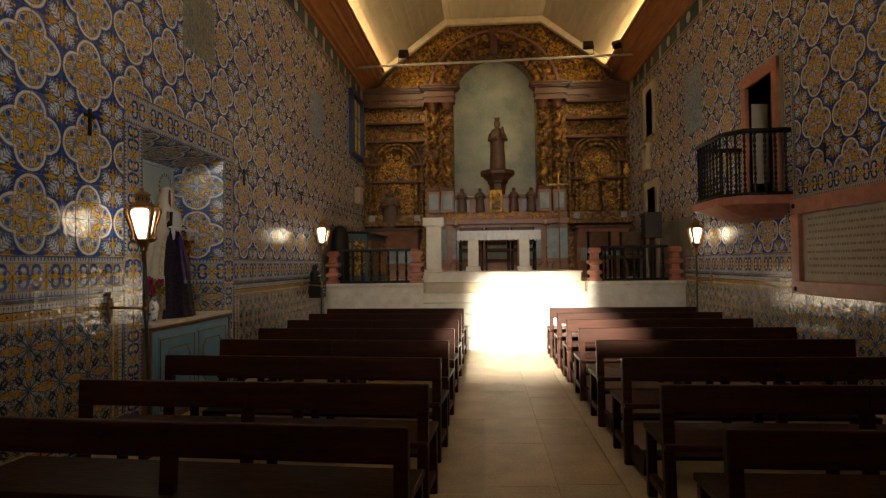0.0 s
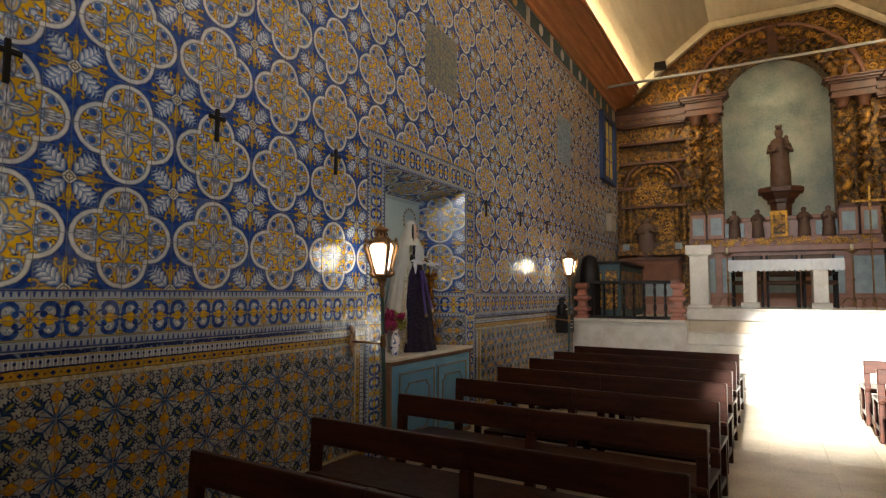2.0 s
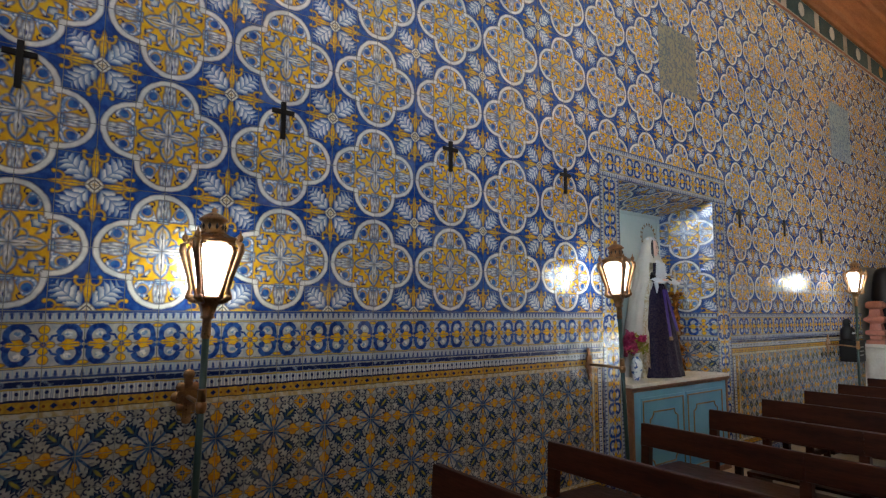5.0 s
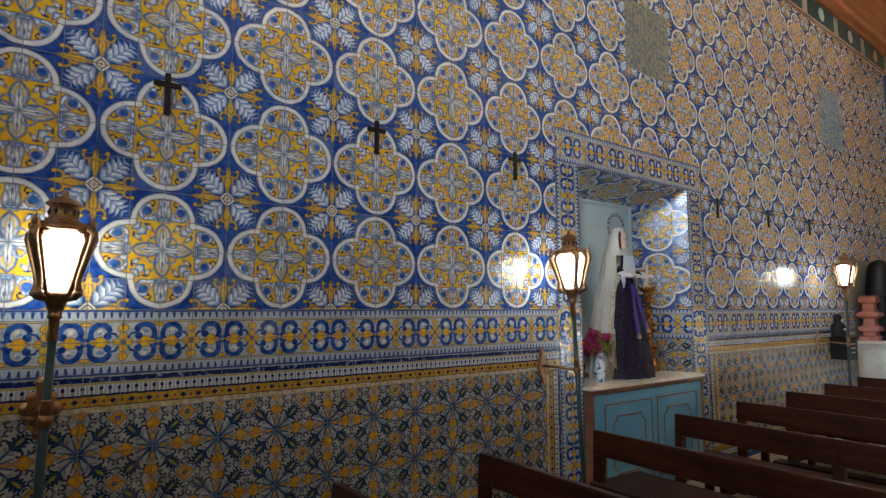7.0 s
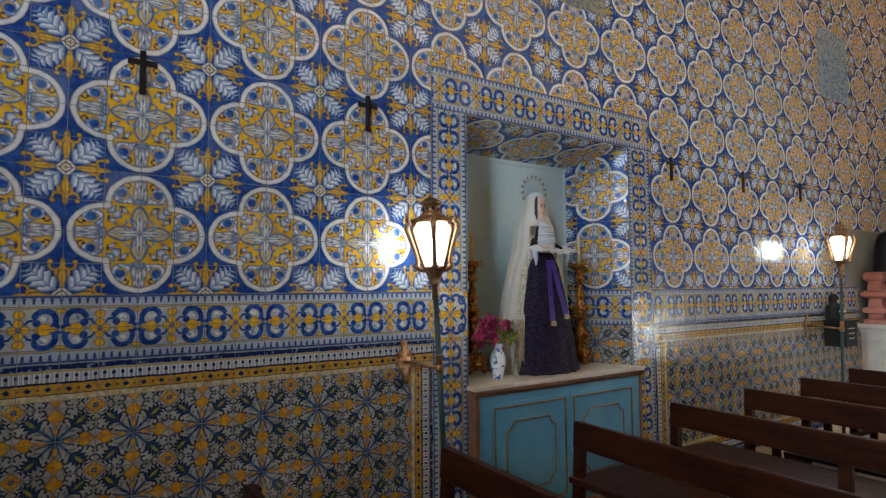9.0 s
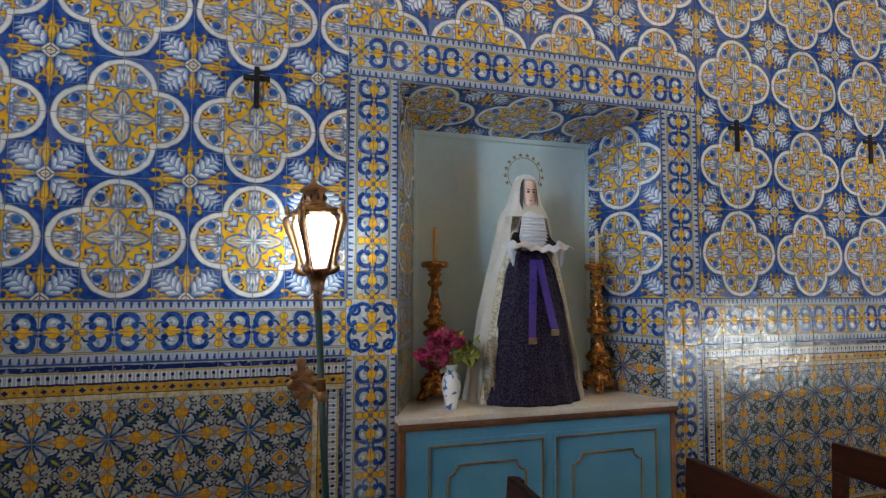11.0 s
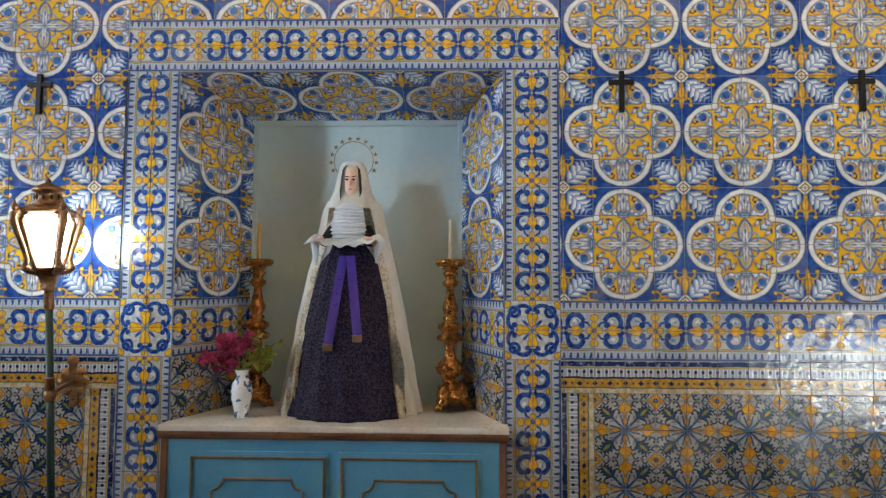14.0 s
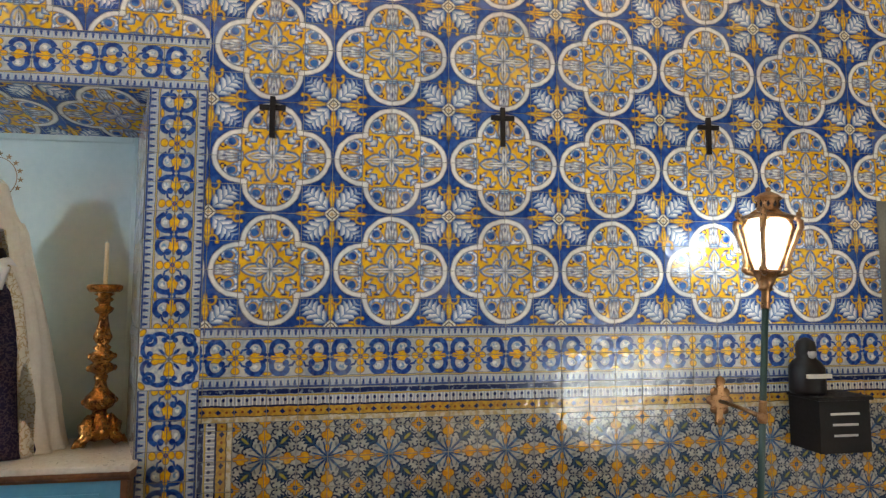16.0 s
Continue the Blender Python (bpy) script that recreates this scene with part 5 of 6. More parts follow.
stand(-0.62, 13.1, PZ, 1.05)
stand(1.35, 13.1, PZ, 1.05)
stand(1.62, 13.0, PZ, 2.0, True)

# ---- the altarpiece ----
ret = empty("altarpiece", "carved and gilded baroque altarpiece filling the end wall", "altarpiece", at=pose(0, 0, 0))
RY = 15.05
SPR, RAD = 5.72, 1.06      # springing and radius of the great arch
PX0, PX1 = XC - 1.06, XC + 1.06
boxes("side_board", GILTDARK, ret, (LX, PX0, RY + 0.1, EY + 0.3, PZ - 0.2, 5.9), label="dark carved wooden backing")
boxes("side_board", GILTDARK, ret, (PX1, RX, RY + 0.1, EY + 0.3, PZ - 0.2, 5.9), label="dark carved wooden backing")
boxes("centre_panel", GREENWALL, ret, (PX0 - 0.1, PX1 + 0.1, EY + 0.25, EY + 0.32, 2.6, 7.2), label="faded grey-green plaster recess")
bm = bmesh.new()
outer = [(LX + 0.3, 5.9), (LX + 0.6, 6.3), (-0.93, 7.68), (1.53, 7.68), (RX - 0.6, 6.3), (RX - 0.3, 5.9)]
N = 40
arcp = [(XC - RAD * math.cos(math.pi * k / N), SPR + RAD * math.sin(math.pi * k / N)) for k in range(N + 1)]


def along(pts, q):
    ls = [math.dist(a, b) for a, b in zip(pts, pts[1:])]
    d = q * sum(ls)
    for (a, b), l in zip(zip(pts, pts[1:]), ls):
        if d <= l:
            return (a[0] + (b[0] - a[0]) * d / l, a[1] + (b[1] - a[1]) * d / l)
        d -= l
    return pts[-1]


for k in range(N):
    a, b = arcp[k], arcp[k + 1]
    c, d = along(outer, (k + 1) / N), along(outer, k / N)
    fr = [bm.verts.new((p[0], RY + 0.12, p[1])) for p in (a, b, c, d)]
    bk = [bm.verts.new((p[0], EY + 0.3, p[1])) for p in (a, b, c, d)]
    bm.faces.new(fr)
    bm.faces.new(bk[::-1])
    bm.faces.new((fr[0], fr[1], bk[1], bk[0]))
    bm.faces.new((fr[2], fr[3], bk[3], bk[2]))
part("spandrel", bm, GILTDARK, ret, "dark spandrel covered with gilt scrolls")


def arch_tube(cx, cz, r, y, th, bead, m, name, stilt=0.0, nb=46):
    bm = bmesh.new()
    pts, rr = [], []
    for k in range(nb * 3 + 1):
        a = math.pi * k / (nb * 3)
        pts.append((cx - r * math.cos(a), y, cz + r * math.sin(a)))
        rr.append(th * (1 + bead * math.sin(k * 2 * math.pi / 6)))
    tube(bm, pts, rr, 10)
    return part(name, bm, m, ret)


arch_tube(XC, SPR, 1.14, RY - 0.02, 0.085, 0.28, GILTDARK, "archivolt")
arch_tube(XC, SPR, 1.30, RY + 0.02, 0.06, 0.25, GILTDARK, "archivolt")
arch_tube(XC, SPR, 1.46, RY - 0.02, 0.11, 0.30, GILT, "archivolt", nb=40)
arch_tube(XC, SPR, 1.64, RY + 0.04, 0.05, 0.0, PINKPAINT, "archivolt")
for k in range(7):
    a = math.pi * (k + 0.5) / 7
    bm = bmesh.new()
    box(bm, -0.05, 0.05, -0.09, 0.06, -0.26, 0.26, pose(XC - 1.30 * math.cos(a), RY, SPR + 1.30 * math.sin(a), 0, 90 - math.degrees(a) - 90 + 0, 0), 0.015)
    part("arch_band", bm, BROWNWOOD, ret)
# keystone
boxes("keystone", BROWNWOOD, ret, (XC - 0.10, XC + 0.10, RY - 0.14, RY + 0.05, SPR + 1.0, SPR + 1.62), bev=0.02)


def twisted(cx, y, z0, z1, r):
    bm = bmesh.new()
    rows, n, seg = [], 72, 14
    for k in range(n + 1):
        q = k / n
        a = q * 2 * math.pi * 4.5
        ox, oy = 0.045 * math.cos(a), 0.045 * math.sin(a)
        rr = r * (1 + 0.16 * math.sin(q * 2 * math.pi * 9))
        rows.append([bm.verts.new((cx + ox + rr * math.cos(2 * math.pi * i / seg), y + oy + rr * math.sin(2 * math.pi * i / seg), z0 + (z1 - z0) * q)) for i in range(seg)])
    for a, b in zip(rows, rows[1:]):
        for i in range(seg):
            bm.faces.new((a[i], a[(i + 1) % seg], b[(i + 1) % seg], b[i])).smooth = True
    # vine leaves
    rl = random.Random(int(cx * 100) + 900)
    for k in range(58):
        q = rl.random()
        a = rl.uniform(math.pi, 2 * math.pi)
        c = Vector((cx + (r + 0.045) * math.cos(a), y + (r + 0.045) * math.sin(a), z0 + (z1 - z0) * q))
        s = rl.uniform(0.02, 0.042)
        lathe(bm, [(0.003, -s), (s, 0), (0.003, s)], 5, Matrix.Translation(c) @ pose(0, 0, 0, rl.uniform(0, 180), rl.uniform(0, 180), 0))
    return part("twisted_column", bm, GILT, ret, "twisted gilded column with vine leaves")


COLS = (XC - 1.56, XC - 1.20, XC + 1.20, XC + 1.56)
for cx in COLS:
    twisted(cx, RY - 0.10, 3.36, 5.30, 0.10)
    boxes("column_base", BROWNWOOD, ret, (cx - 0.16, cx + 0.16, RY - 0.27, RY + 0.1, 3.26, 3.30), (cx - 0.13, cx + 0.13, RY - 0.23, RY + 0.1, 3.30, 3.36), bev=0.01)
    bm = bmesh.new()
    lathe(bm, [(0.09, 5.30), (0.11, 5.36), (0.10, 5.40), (0.15, 5.50), (0.16, 5.52)], 12, Matrix.Translation((cx, RY - 0.10, 0)))
    part("capital", bm, BROWNWOOD, ret)
    boxes("pedestal", PINKPAINT, ret, (cx - 0.16, cx + 0.16, RY - 0.27, RY + 0.1, 2.72, 3.26), bev=0.01)
    boxes("pedestal_panel", BLUEMARBLE, ret, (cx - 0.11, cx + 0.11, RY - 0.282, RY - 0.27, 2.80, 3.18), bev=0.006)
for x0, x1, d in ((LX, COLS[0] - 0.2, 0.0), (COLS[0] - 0.2, COLS[1] + 0.18, 0.20), (COLS[2] - 0.18, COLS[3] + 0.2, 0.20), (COLS[3] + 0.2, RX, 0.0)):
    bm = bmesh.new()
    for z0, z1, e in ((5.52, 5.56, 0.02), (5.56, 5.66, 0.0), (5.66, 5.70, 0.03), (5.70, 5.82, 0.01), (5.82, 5.86, 0.06), (5.86, 5.91, 0.11), (5.91, 5.94, 0.15)):
        box(bm, x0 - e * (d > 0), x1 + e * (d > 0), RY - d - e, RY + 0.1, z0, z1)
    part("entablature", bm, BROWNWOOD, ret, "moulded reddish-brown entablature")


def scroll_mesh(bm, c, s, rot, flip, y):
    """A flat leafy scroll."""
    pts, rr = [], []
    for k in range(15):
        a = k / 14 * 2.3 * math.pi
        r = s * (1 - 0.75 * k / 14)
        x, z = r * math.cos(a) * flip, r * math.sin(a)
        ca, sa = math.cos(rot), math.sin(rot)
        pts.append((c[0] + x * ca - z * sa, y - 0.012 * math.sin(k), c[1] + x * sa + z * ca))
        rr.append(s * 0.30 * (1 - 0.5 * k / 14) * (1 + 0.45 * math.sin(k * 2.2)))
    tube(bm, pts, rr, 5)


ro = random.Random(21)


def spread(n, place, size):
    """Spots that keep clear of one another: (x, z, size)."""
    out = []
    for k in range(n):
        p = place()
        if p is None:
            continue
        sz = size * ro.uniform(0.75, 1.25)
        if all(math.dist(p, o[:2]) > 0.95 * (sz + o[2]) for o in out):
            out.append((p[0], p[1], sz))
    return out


# gilt scrolls over the spandrels
for side in (-1, 1):
    bm = bmesh.new()
    def spot():
        a, r = ro.uniform(0.10, 1.0) * math.pi / 2, ro.uniform(1.78, 2.95)
        x, z = XC + side * r * math.cos(a), SPR + r * math.sin(a)
        lim = 7.46 - max(0, (abs(x - XC) - 1.20)) * 0.80
        return None if z > lim - 0.10 or z < 6.03 else (x, z)
    for x, z, sz in spread(700, spot, 0.105) + spread(500, spot, 0.045):
        scroll_mesh(bm, (x, z), sz, ro.uniform(0, 6.28), ro.choice((-1, 1)), RY + 0.10)
    part("gilt_scrollwork", bm, GOLD, ret, "gilded leafy scrollwork")["kind"] = "stuff"
# friezes and panels of the side bays
BAYS = ((LX + 0.08, COLS[0] - 0.24), (COLS[3] + 0.24, RX - 0.08))
for x0, x1 in BAYS:
    mid = (x0 + x1) / 2
    bm = bmesh.new()
    for z0, z1, s, n in ((5.57, 5.65, 0.030, 60), (5.10, 5.45, 0.075, 80), (4.64, 5.0, 0.06, 90), (3.6, 4.64, 0.05, 120), (2.72, 3.5, 0.045, 70)):
        def spot():
            px, pz = ro.uniform(x0 + 0.05, x1 - 0.05), ro.uniform(z0 + 0.03, z1 - 0.03)
            return None if z1 < 4.7 and (abs(px - mid) < 0.42 or math.hypot(px - mid, pz - 3.98) < 0.66) else (px, pz)
        for px, pz, sz in spread(n * 4, spot, s):
            scroll_mesh(bm, (px, pz), sz, ro.uniform(0, 6.28), ro.choice((-1, 1)), RY + (0.0 if z0 > 5.5 else 0.09))
    part("gilt_scrollwork", bm, GILT, ret, "gilded leafy scrollwork")["kind"] = "stuff"
    bm = bmesh.new()
    def inner():
        px, pz = ro.uniform(mid - 0.36, mid + 0.36), ro.uniform(2.8, 4.3)
        return None if pz > 3.98 and math.hypot(px - mid, pz - 3.98) > 0.34 else (px, pz)
    for px, pz, sz in spread(400, inner, 0.075):
        scroll_mesh(bm, (px, pz), sz, ro.uniform(0, 6.28), ro.choice((-1, 1)), RY + 0.075)
    part("panel_carving", bm, GOLD, ret, "dense gilded carving")["kind"] = "stuff"
    bm = bmesh.new()
    for z0, z1, e in ((5.02, 5.08, 0.10), (4.56, 4.62, 0.06), (3.52, 3.58, 0.08), (5.46, 5.50, 0.06)):
        box(bm, x0, x1, RY - e, RY + 0.1, z0, z1, None, 0.012)
    part("cornice_rail", bm, BROWNWOOD, ret)
    # arched niche of the bay
    w = 0.40
    boxes("bay_panel", GILTDARK, ret, (mid - w, mid + w, RY + 0.075, RY + 0.095, 2.75, 4.05), bev=0.006, label="gilded panel")
    for r, th, bd, mt in ((0.42, 0.05, 0.3, GILTDARK), (0.54, 0.05, 0.25, GILT), (0.64, 0.045, 0.0, BROWNWOOD)):
        arch_tube(mid, 3.98, r, RY + 0.02, th, bd, mt, "bay_arch", nb=22)
    bm = bmesh.new()
    for k in range(16):
        a = math.pi * (k + 0.5) / 16
        lathe(bm, [(0.004, -0.06), (0.045, 0), (0.004, 0.07)], 6, pose(mid - 0.72 * math.cos(a), RY + 0.02, 3.98 + 0.72 * math.sin(a), 0, math.degrees(a) - 90, 0))
    part("arch_leaves", bm, GILTDARK, ret)
    for sx in (-1, 1):
        for q, mt in ((0.52, GILT), (0.68, GILTDARK)):
            bm = bmesh.new()
            tube(bm, [(mid + sx * q, RY + 0.0, 2.72 + 1.25 * k / 30) for k in range(31)], [0.055 * (1 + 0.25 * math.sin(k * 1.25)) for k in range(31)], 9)
            part("bay_column", bm, mt, ret, "small carved gilt column")
        bm = bmesh.new()
        box(bm, mid + sx * 0.60 - 0.17, mid + sx * 0.60 + 0.17, RY - 0.08, RY + 0.1, 3.95, 4.03, None, 0.012)
        part("bay_capital", bm, BROWNWOOD, ret)
    # side altar below
    sa = bmesh.new()
    box(sa, x0, x1, RY - 0.25, RY + 0.1, 2.50, 2.70, None, 0.015)
    box(sa, x0 - 0.02, x1 + 0.02, RY - 0.30, RY + 0.1, 2.40, 2.50, None, 0.02)
    part("bay_predella", sa, GILTDARK, ret)
    boxes("bay_marbled_panel", BLUEMARBLE, ret, (x0 + 0.1, mid - 0.5, RY - 0.262, RY - 0.25, 2.53, 2.67), (mid + 0.5, x1 - 0.1, RY - 0.262, RY - 0.25, 2.53, 2.67))
    bm = bmesh.new()
    extrude_profile(bm, [(RY - 0.22, CZ), (RY - 0.55, CZ), (RY - 0.52, 1.30), (RY - 0.34, 1.55), (RY - 0.36, 1.85), (RY - 0.60, 2.18), (RY - 0.62, 2.26), (RY + 0.1, 2.26), (RY + 0.1, CZ)], x0 + 0.15, x1 - 0.15, "X")
    part("side_altar", bm, PINKPAINT, ret, "curved side altar in marbled paint")
    boxes("side_altar_top", BROWNWOOD, ret, (x0 + 0.08, x1 - 0.08, RY - 0.68, RY + 0.1, 2.26, 2.33), bev=0.012)
    boxes("side_altar_panel", BLUEMARBLE, ret, (mid - 0.5, mid + 0.5, RY - 0.40, RY - 0.30, 1.45, 1.80), bev=0.02)
# centre predella
bm = bmesh.new()
for z0, z1, e, q in ((PZ, 1.45, 0.22, 0.0), (1.45, 2.42, 0.15, 0.0), (2.42, 2.55, 0.25, 0.05), (2.55, 2.72, 0.16, 0.0), (2.72, 3.10, -0.02, 0.0), (3.10, 3.18, 0.02, 0.0)):
    box(bm, COLS[0] - 0.2 - q, COLS[3] + 0.2 + q, RY - e, EY + 0.25, z0, z1, None, 0.012)
part("predella", bm, PINKPAINT, ret, "pinkish marbled predella")
bm = bmesh.new()
for k in range(110):
    scroll_mesh(bm, (ro.uniform(XC - 1.7, XC + 1.7), ro.uniform(2.57, 2.70)), 0.045, ro.uniform(0, 6.28), ro.choice((-1, 1)), RY - 0.165)
part("gilt_scrollwork", bm, GOLD, ret)["kind"] = "stuff"
for x in (-1.35, -0.85, 0.85, 1.35):
    boxes("marbled_panel", BLUEMARBLE, ret, (XC + x - 0.19, XC + x + 0.19, RY + 0.005, RY + 0.02, 2.76, 3.06), bev=0.006)
for x in (-0.85, 0.0, 0.85, -1.5, 1.5):
    boxes("frontal_panel", BLUEMARBLE, ret, (XC + x - 0.26, XC + x + 0.26, RY - 0.168, RY - 0.15, 1.55, 2.30), bev=0.01)
tb = boxes("tabernacle", GOLD, ret, (XC - 0.16, XC + 0.16, RY - 0.22, RY + 0.1, 2.72, 3.28), bev=0.02, label="gilded tabernacle")
boxes("tabernacle_door", GILT, tb, (XC - 0.11, XC + 0.11, RY - 0.235, RY - 0.22, 2.78, 3.18), bev=0.01)
bm = bmesh.new()
lathe(bm, [(0.20, 3.18), (0.22, 3.44), (0.27, 3.46), (0.27, 3.52), (0.36, 3.60), (0.38, 3.64), (0.46, 3.67), (0.46, 3.75), (0.42, 3.78)], 8, Matrix.Translation((XC + 0.05, RY + 0.02, 0)) @ pose(0, 0, 0, 0, 0, 22.5))
for f in bm.faces:
    f.smooth = False
part("statue_corbel", bm, BROWNWOOD, ret)


def figure(x, y, z, h, m, label, w=1.0, rz=0, crown=False):
    """A standing robed figure in one mesh."""
    bm = bmesh.new()
    seg = 20
    prof = [(0.155, 0), (0.16, 0.03), (0.15, 0.25), (0.135, 0.5), (0.15, 0.62), (0.155, 0.72), (0.12, 0.80), (0.05, 0.84), (0.048, 0.86), (0.066, 0.90), (0.066, 0.94), (0.045, 0.985), (0.005, 1.0)]
    rows = []
    for r, q in prof:
        rows.append([bm.verts.new((w * r * h * (1 + (0.09 * math.sin(7 * a + q * 9) if q < 0.8 else 0)) * math.cos(a), 0.7 * r * h * (1 + (0.09 * math.sin(7 * a + q * 9) if q < 0.8 else 0)) * math.sin(a), q * h)) for a in (2 * math.pi * i / seg for i in range(seg))])
    for a, b in zip(rows, rows[1:]):
        for i in range(seg):
            bm.faces.new((a[i], a[(i + 1) % seg], b[(i + 1) % seg], b[i])).smooth = True
    bm.faces.new(rows[0][::-1])
    tube(bm, [(-0.14 * h * w, 0, 0.72 * h), (-0.17 * h * w, -0.06 * h, 0.60 * h), (-0.03 * h, -0.13 * h, 0.62 * h)], 0.035 * h, 8)
    tube(bm, [(0.14 * h * w, 0, 0.72 * h), (0.18 * h * w, -0.05 * h, 0.60 * h), (0.08 * h, -0.12 * h, 0.66 * h)], 0.035 * h, 8)
    if crown:
        lathe(bm, [(0.040 * h, 0.97 * h), (0.050 * h, 1.03 * h), (0.030 * h, 1.035 * h), (0.028 * h, 1.0 * h)], 10)
        for k in range(8):
            a = 2 * math.pi * k / 8
            lathe(bm, [(0.010 * h, 0), (0.003 * h, 0.035 * h)], 5, Matrix.Translation((0.045 * h * math.cos(a), 0.045 * h * math.sin(a), 1.025 * h)))
        lathe(bm, [(0.004 * h, 0.03 * h), (0.035 * h, 0.06 * h), (0.04 * h, 0.12 * h), (0.026 * h, 0.16 * h), (0.032 * h, 0.20 * h), (0.004 * h, 0.235 * h)], 10, Matrix.Translation((0.10 * h, -0.10 * h, 0.62 * h)))
    ob = part("altar_statue", bm, m)
    ob.matrix_basis = pose(x, y, z, 0, 0, rz)
    return tagged(ob, label, "statue")


figure(XC + 0.06, RY + 0.02, 3.78, 1.30, STATUEWOOD, "dark carved crowned statue on the central corbel", 0.95, 0, True)
for x in (-0.85, -0.40, 0.45, 0.88):
    figure(XC + x, RY - 0.10, 2.72, 0.62, STATUEWOOD, "small dark carved figure on the predella", 1.2)
figure(BAYS[0][0] + 0.62, RY - 0.20, 2.33, 0.95, STATUEWOOD, "dark robed statue on the side altar", 1.5)
figure(BAYS[1][0] + 0.62, RY - 0.18, 2.70, 1.15, GILTDARK, "gilded robed statue on the side altar", 1.1)

# cream arch board where the ceiling meets the altarpiece
bm = bmesh.new()
oc = [(-2.62, 6.36), (-0.93, 7.63), (1.53, 7.63), (3.22, 6.36)]
ic = [(-2.62, 6.20), (-0.87, 7.49), (1.47, 7.49), (3.22, 6.20)]
for a, b, c, d in zip(oc, oc[1:], ic[1:], ic):
    fr = [bm.verts.new((p[0], 14.86, p[1])) for p in (a, b, c, d)]
    bk = [bm.verts.new((p[0], 15.0, p[1])) for p in (a, b, c, d)]
    bm.faces.new(fr)
    bm.faces.new(bk[::-1])
    for i in range(4):
        bm.faces.new((fr[i], fr[(i + 1) % 4], bk[(i + 1) % 4], bk[i]))
structure(part("trim_arch_board", bm, CEILWOOD), "cream board edging the ceiling", "trim")

# ---- painted friezes ----
for face, s, wl, name in ((LX, 1, "west", "frieze_west"), (RX, -1, "east", "frieze_east")):
    x0, x1 = sorted((face - s * 0.02, face + s * 0.012))
    fz = structure(boxes(name, FRIEZEWHITE, None, (x0, x1, BY, 14.95, 5.55, 5.94)), "faded painted frieze with dark panels", "frieze")
    xa, xb = sorted((face + s * 0.012, face + s * 0.02))
    for z in (5.56, 5.90):
        boxes("red_line", FRIEZERED, fz, (xa, xb, BY, 14.95, z, z + 0.03))
    y = BY + 0.3
    while y < 14.0:
        boxes("dark_panel", TEAL, fz, (xa, xb, y, y + 0.95, 5.62, 5.88))
        bm = bmesh.new()
        lathe(bm, [(0.10, 0), (0.10, 0.004), (0.06, 0.006)], 18, pose(face + s * 0.020, y + 0.475, 5.75, 0, 90 * s, 0))
        part("oval", bm, YELLOWWAX if int(y * 2) % 2 else PALEPAINT, fz)
        y += 1.15

# ---- tie rod with floodlights ----
bm = bmesh.new()
tube(bm, [(LX + 0.05, 13.5, 6.02), (RX - 0.05, 13.5, 6.10)], 0.028, 8)
structure(part("tie_rod", bm, PALEPAINT), "white iron tie rod across the nave", "tie rod")


def flood(x, y, z, rx, rz, on_rod=True):
    b = empty("floodlight", "small black floodlight mounted near the ceiling", "floodlight", "floodlights", pose(x, y, z, 0, 0, rz))
    bm = bmesh.new()
    box(bm, -0.11, 0.11, -0.05, 0.05, -0.085, 0.085, pose(0, 0, 0.24, rx), 0.012)
    part("housing", bm, IRON, b)
    bm = bmesh.new()
    box(bm, -0.09, 0.09, -0.056, -0.05, -0.065, 0.065, pose(0, 0, 0.24, rx), 0.003)
    part("glass", bm, BLACKWOOD, b)
    bm = bmesh.new()
    tube(bm, [(-0.12, 0, 0.24), (-0.12, 0, 0.05), (0, 0, 0.0), (0.12, 0, 0.05), (0.12, 0, 0.24)], 0.009, 6)
    part("yoke", bm, IRON, b)
    return b


flood(-1.80, 13.5, 6.06, 20, 180)
flood(2.40, 13.5, 6.10, 20, 180)
flood(3.05, 13.5, 6.09, 60, -40)

# ---- west wall: leaded window, patches, small box ----
lw = structure(boxes("window_1", BLUEFRAME, None, (LX, LX + 0.10, 13.38, 13.48, 4.0, 5.52), (LX, LX + 0.10, 14.55, 14.65, 4.0, 5.52), (LX, LX + 0.10, 13.48, 14.55, 4.0, 4.10), (LX, LX + 0.10, 13.48, 14.55, 5.42, 5.52), bev=0.006), "blue-framed window with yellow leaded glass", "window")
for i in range(3):
    for j in range(3):
        boxes("pane", YELLOWGLASS, lw, (LX + 0.012, LX + 0.022, 13.49 + i * 0.352, 13.83 + i * 0.352, 4.11 + j * 0.437, 4.54 + j * 0.437))
boxes("glazing_bar", BLUEFRAME, lw, (LX + 0.02, LX + 0.04, 13.825, 13.845, 4.1, 5.42), (LX + 0.02, LX + 0.04, 14.18, 14.20, 4.1, 5.42), (LX + 0.021, LX + 0.039, 13.48, 14.55, 4.53, 4.555), (LX + 0.021, LX + 0.039, 13.48, 14.55, 4.97, 4.995))
bm = bmesh.new()
box(bm, LX, LX + 0.14, 13.9, 14.25, 2.9, 3.24, None, 0.01)
box(bm, LX, LX + 0.17, 13.87, 14.28, 3.24, 3.30, None, 0.008)
tagged(part("wall_shelf_box", bm, LIMESTONE), "small stone box fixed to the chancel wall", "wall box")

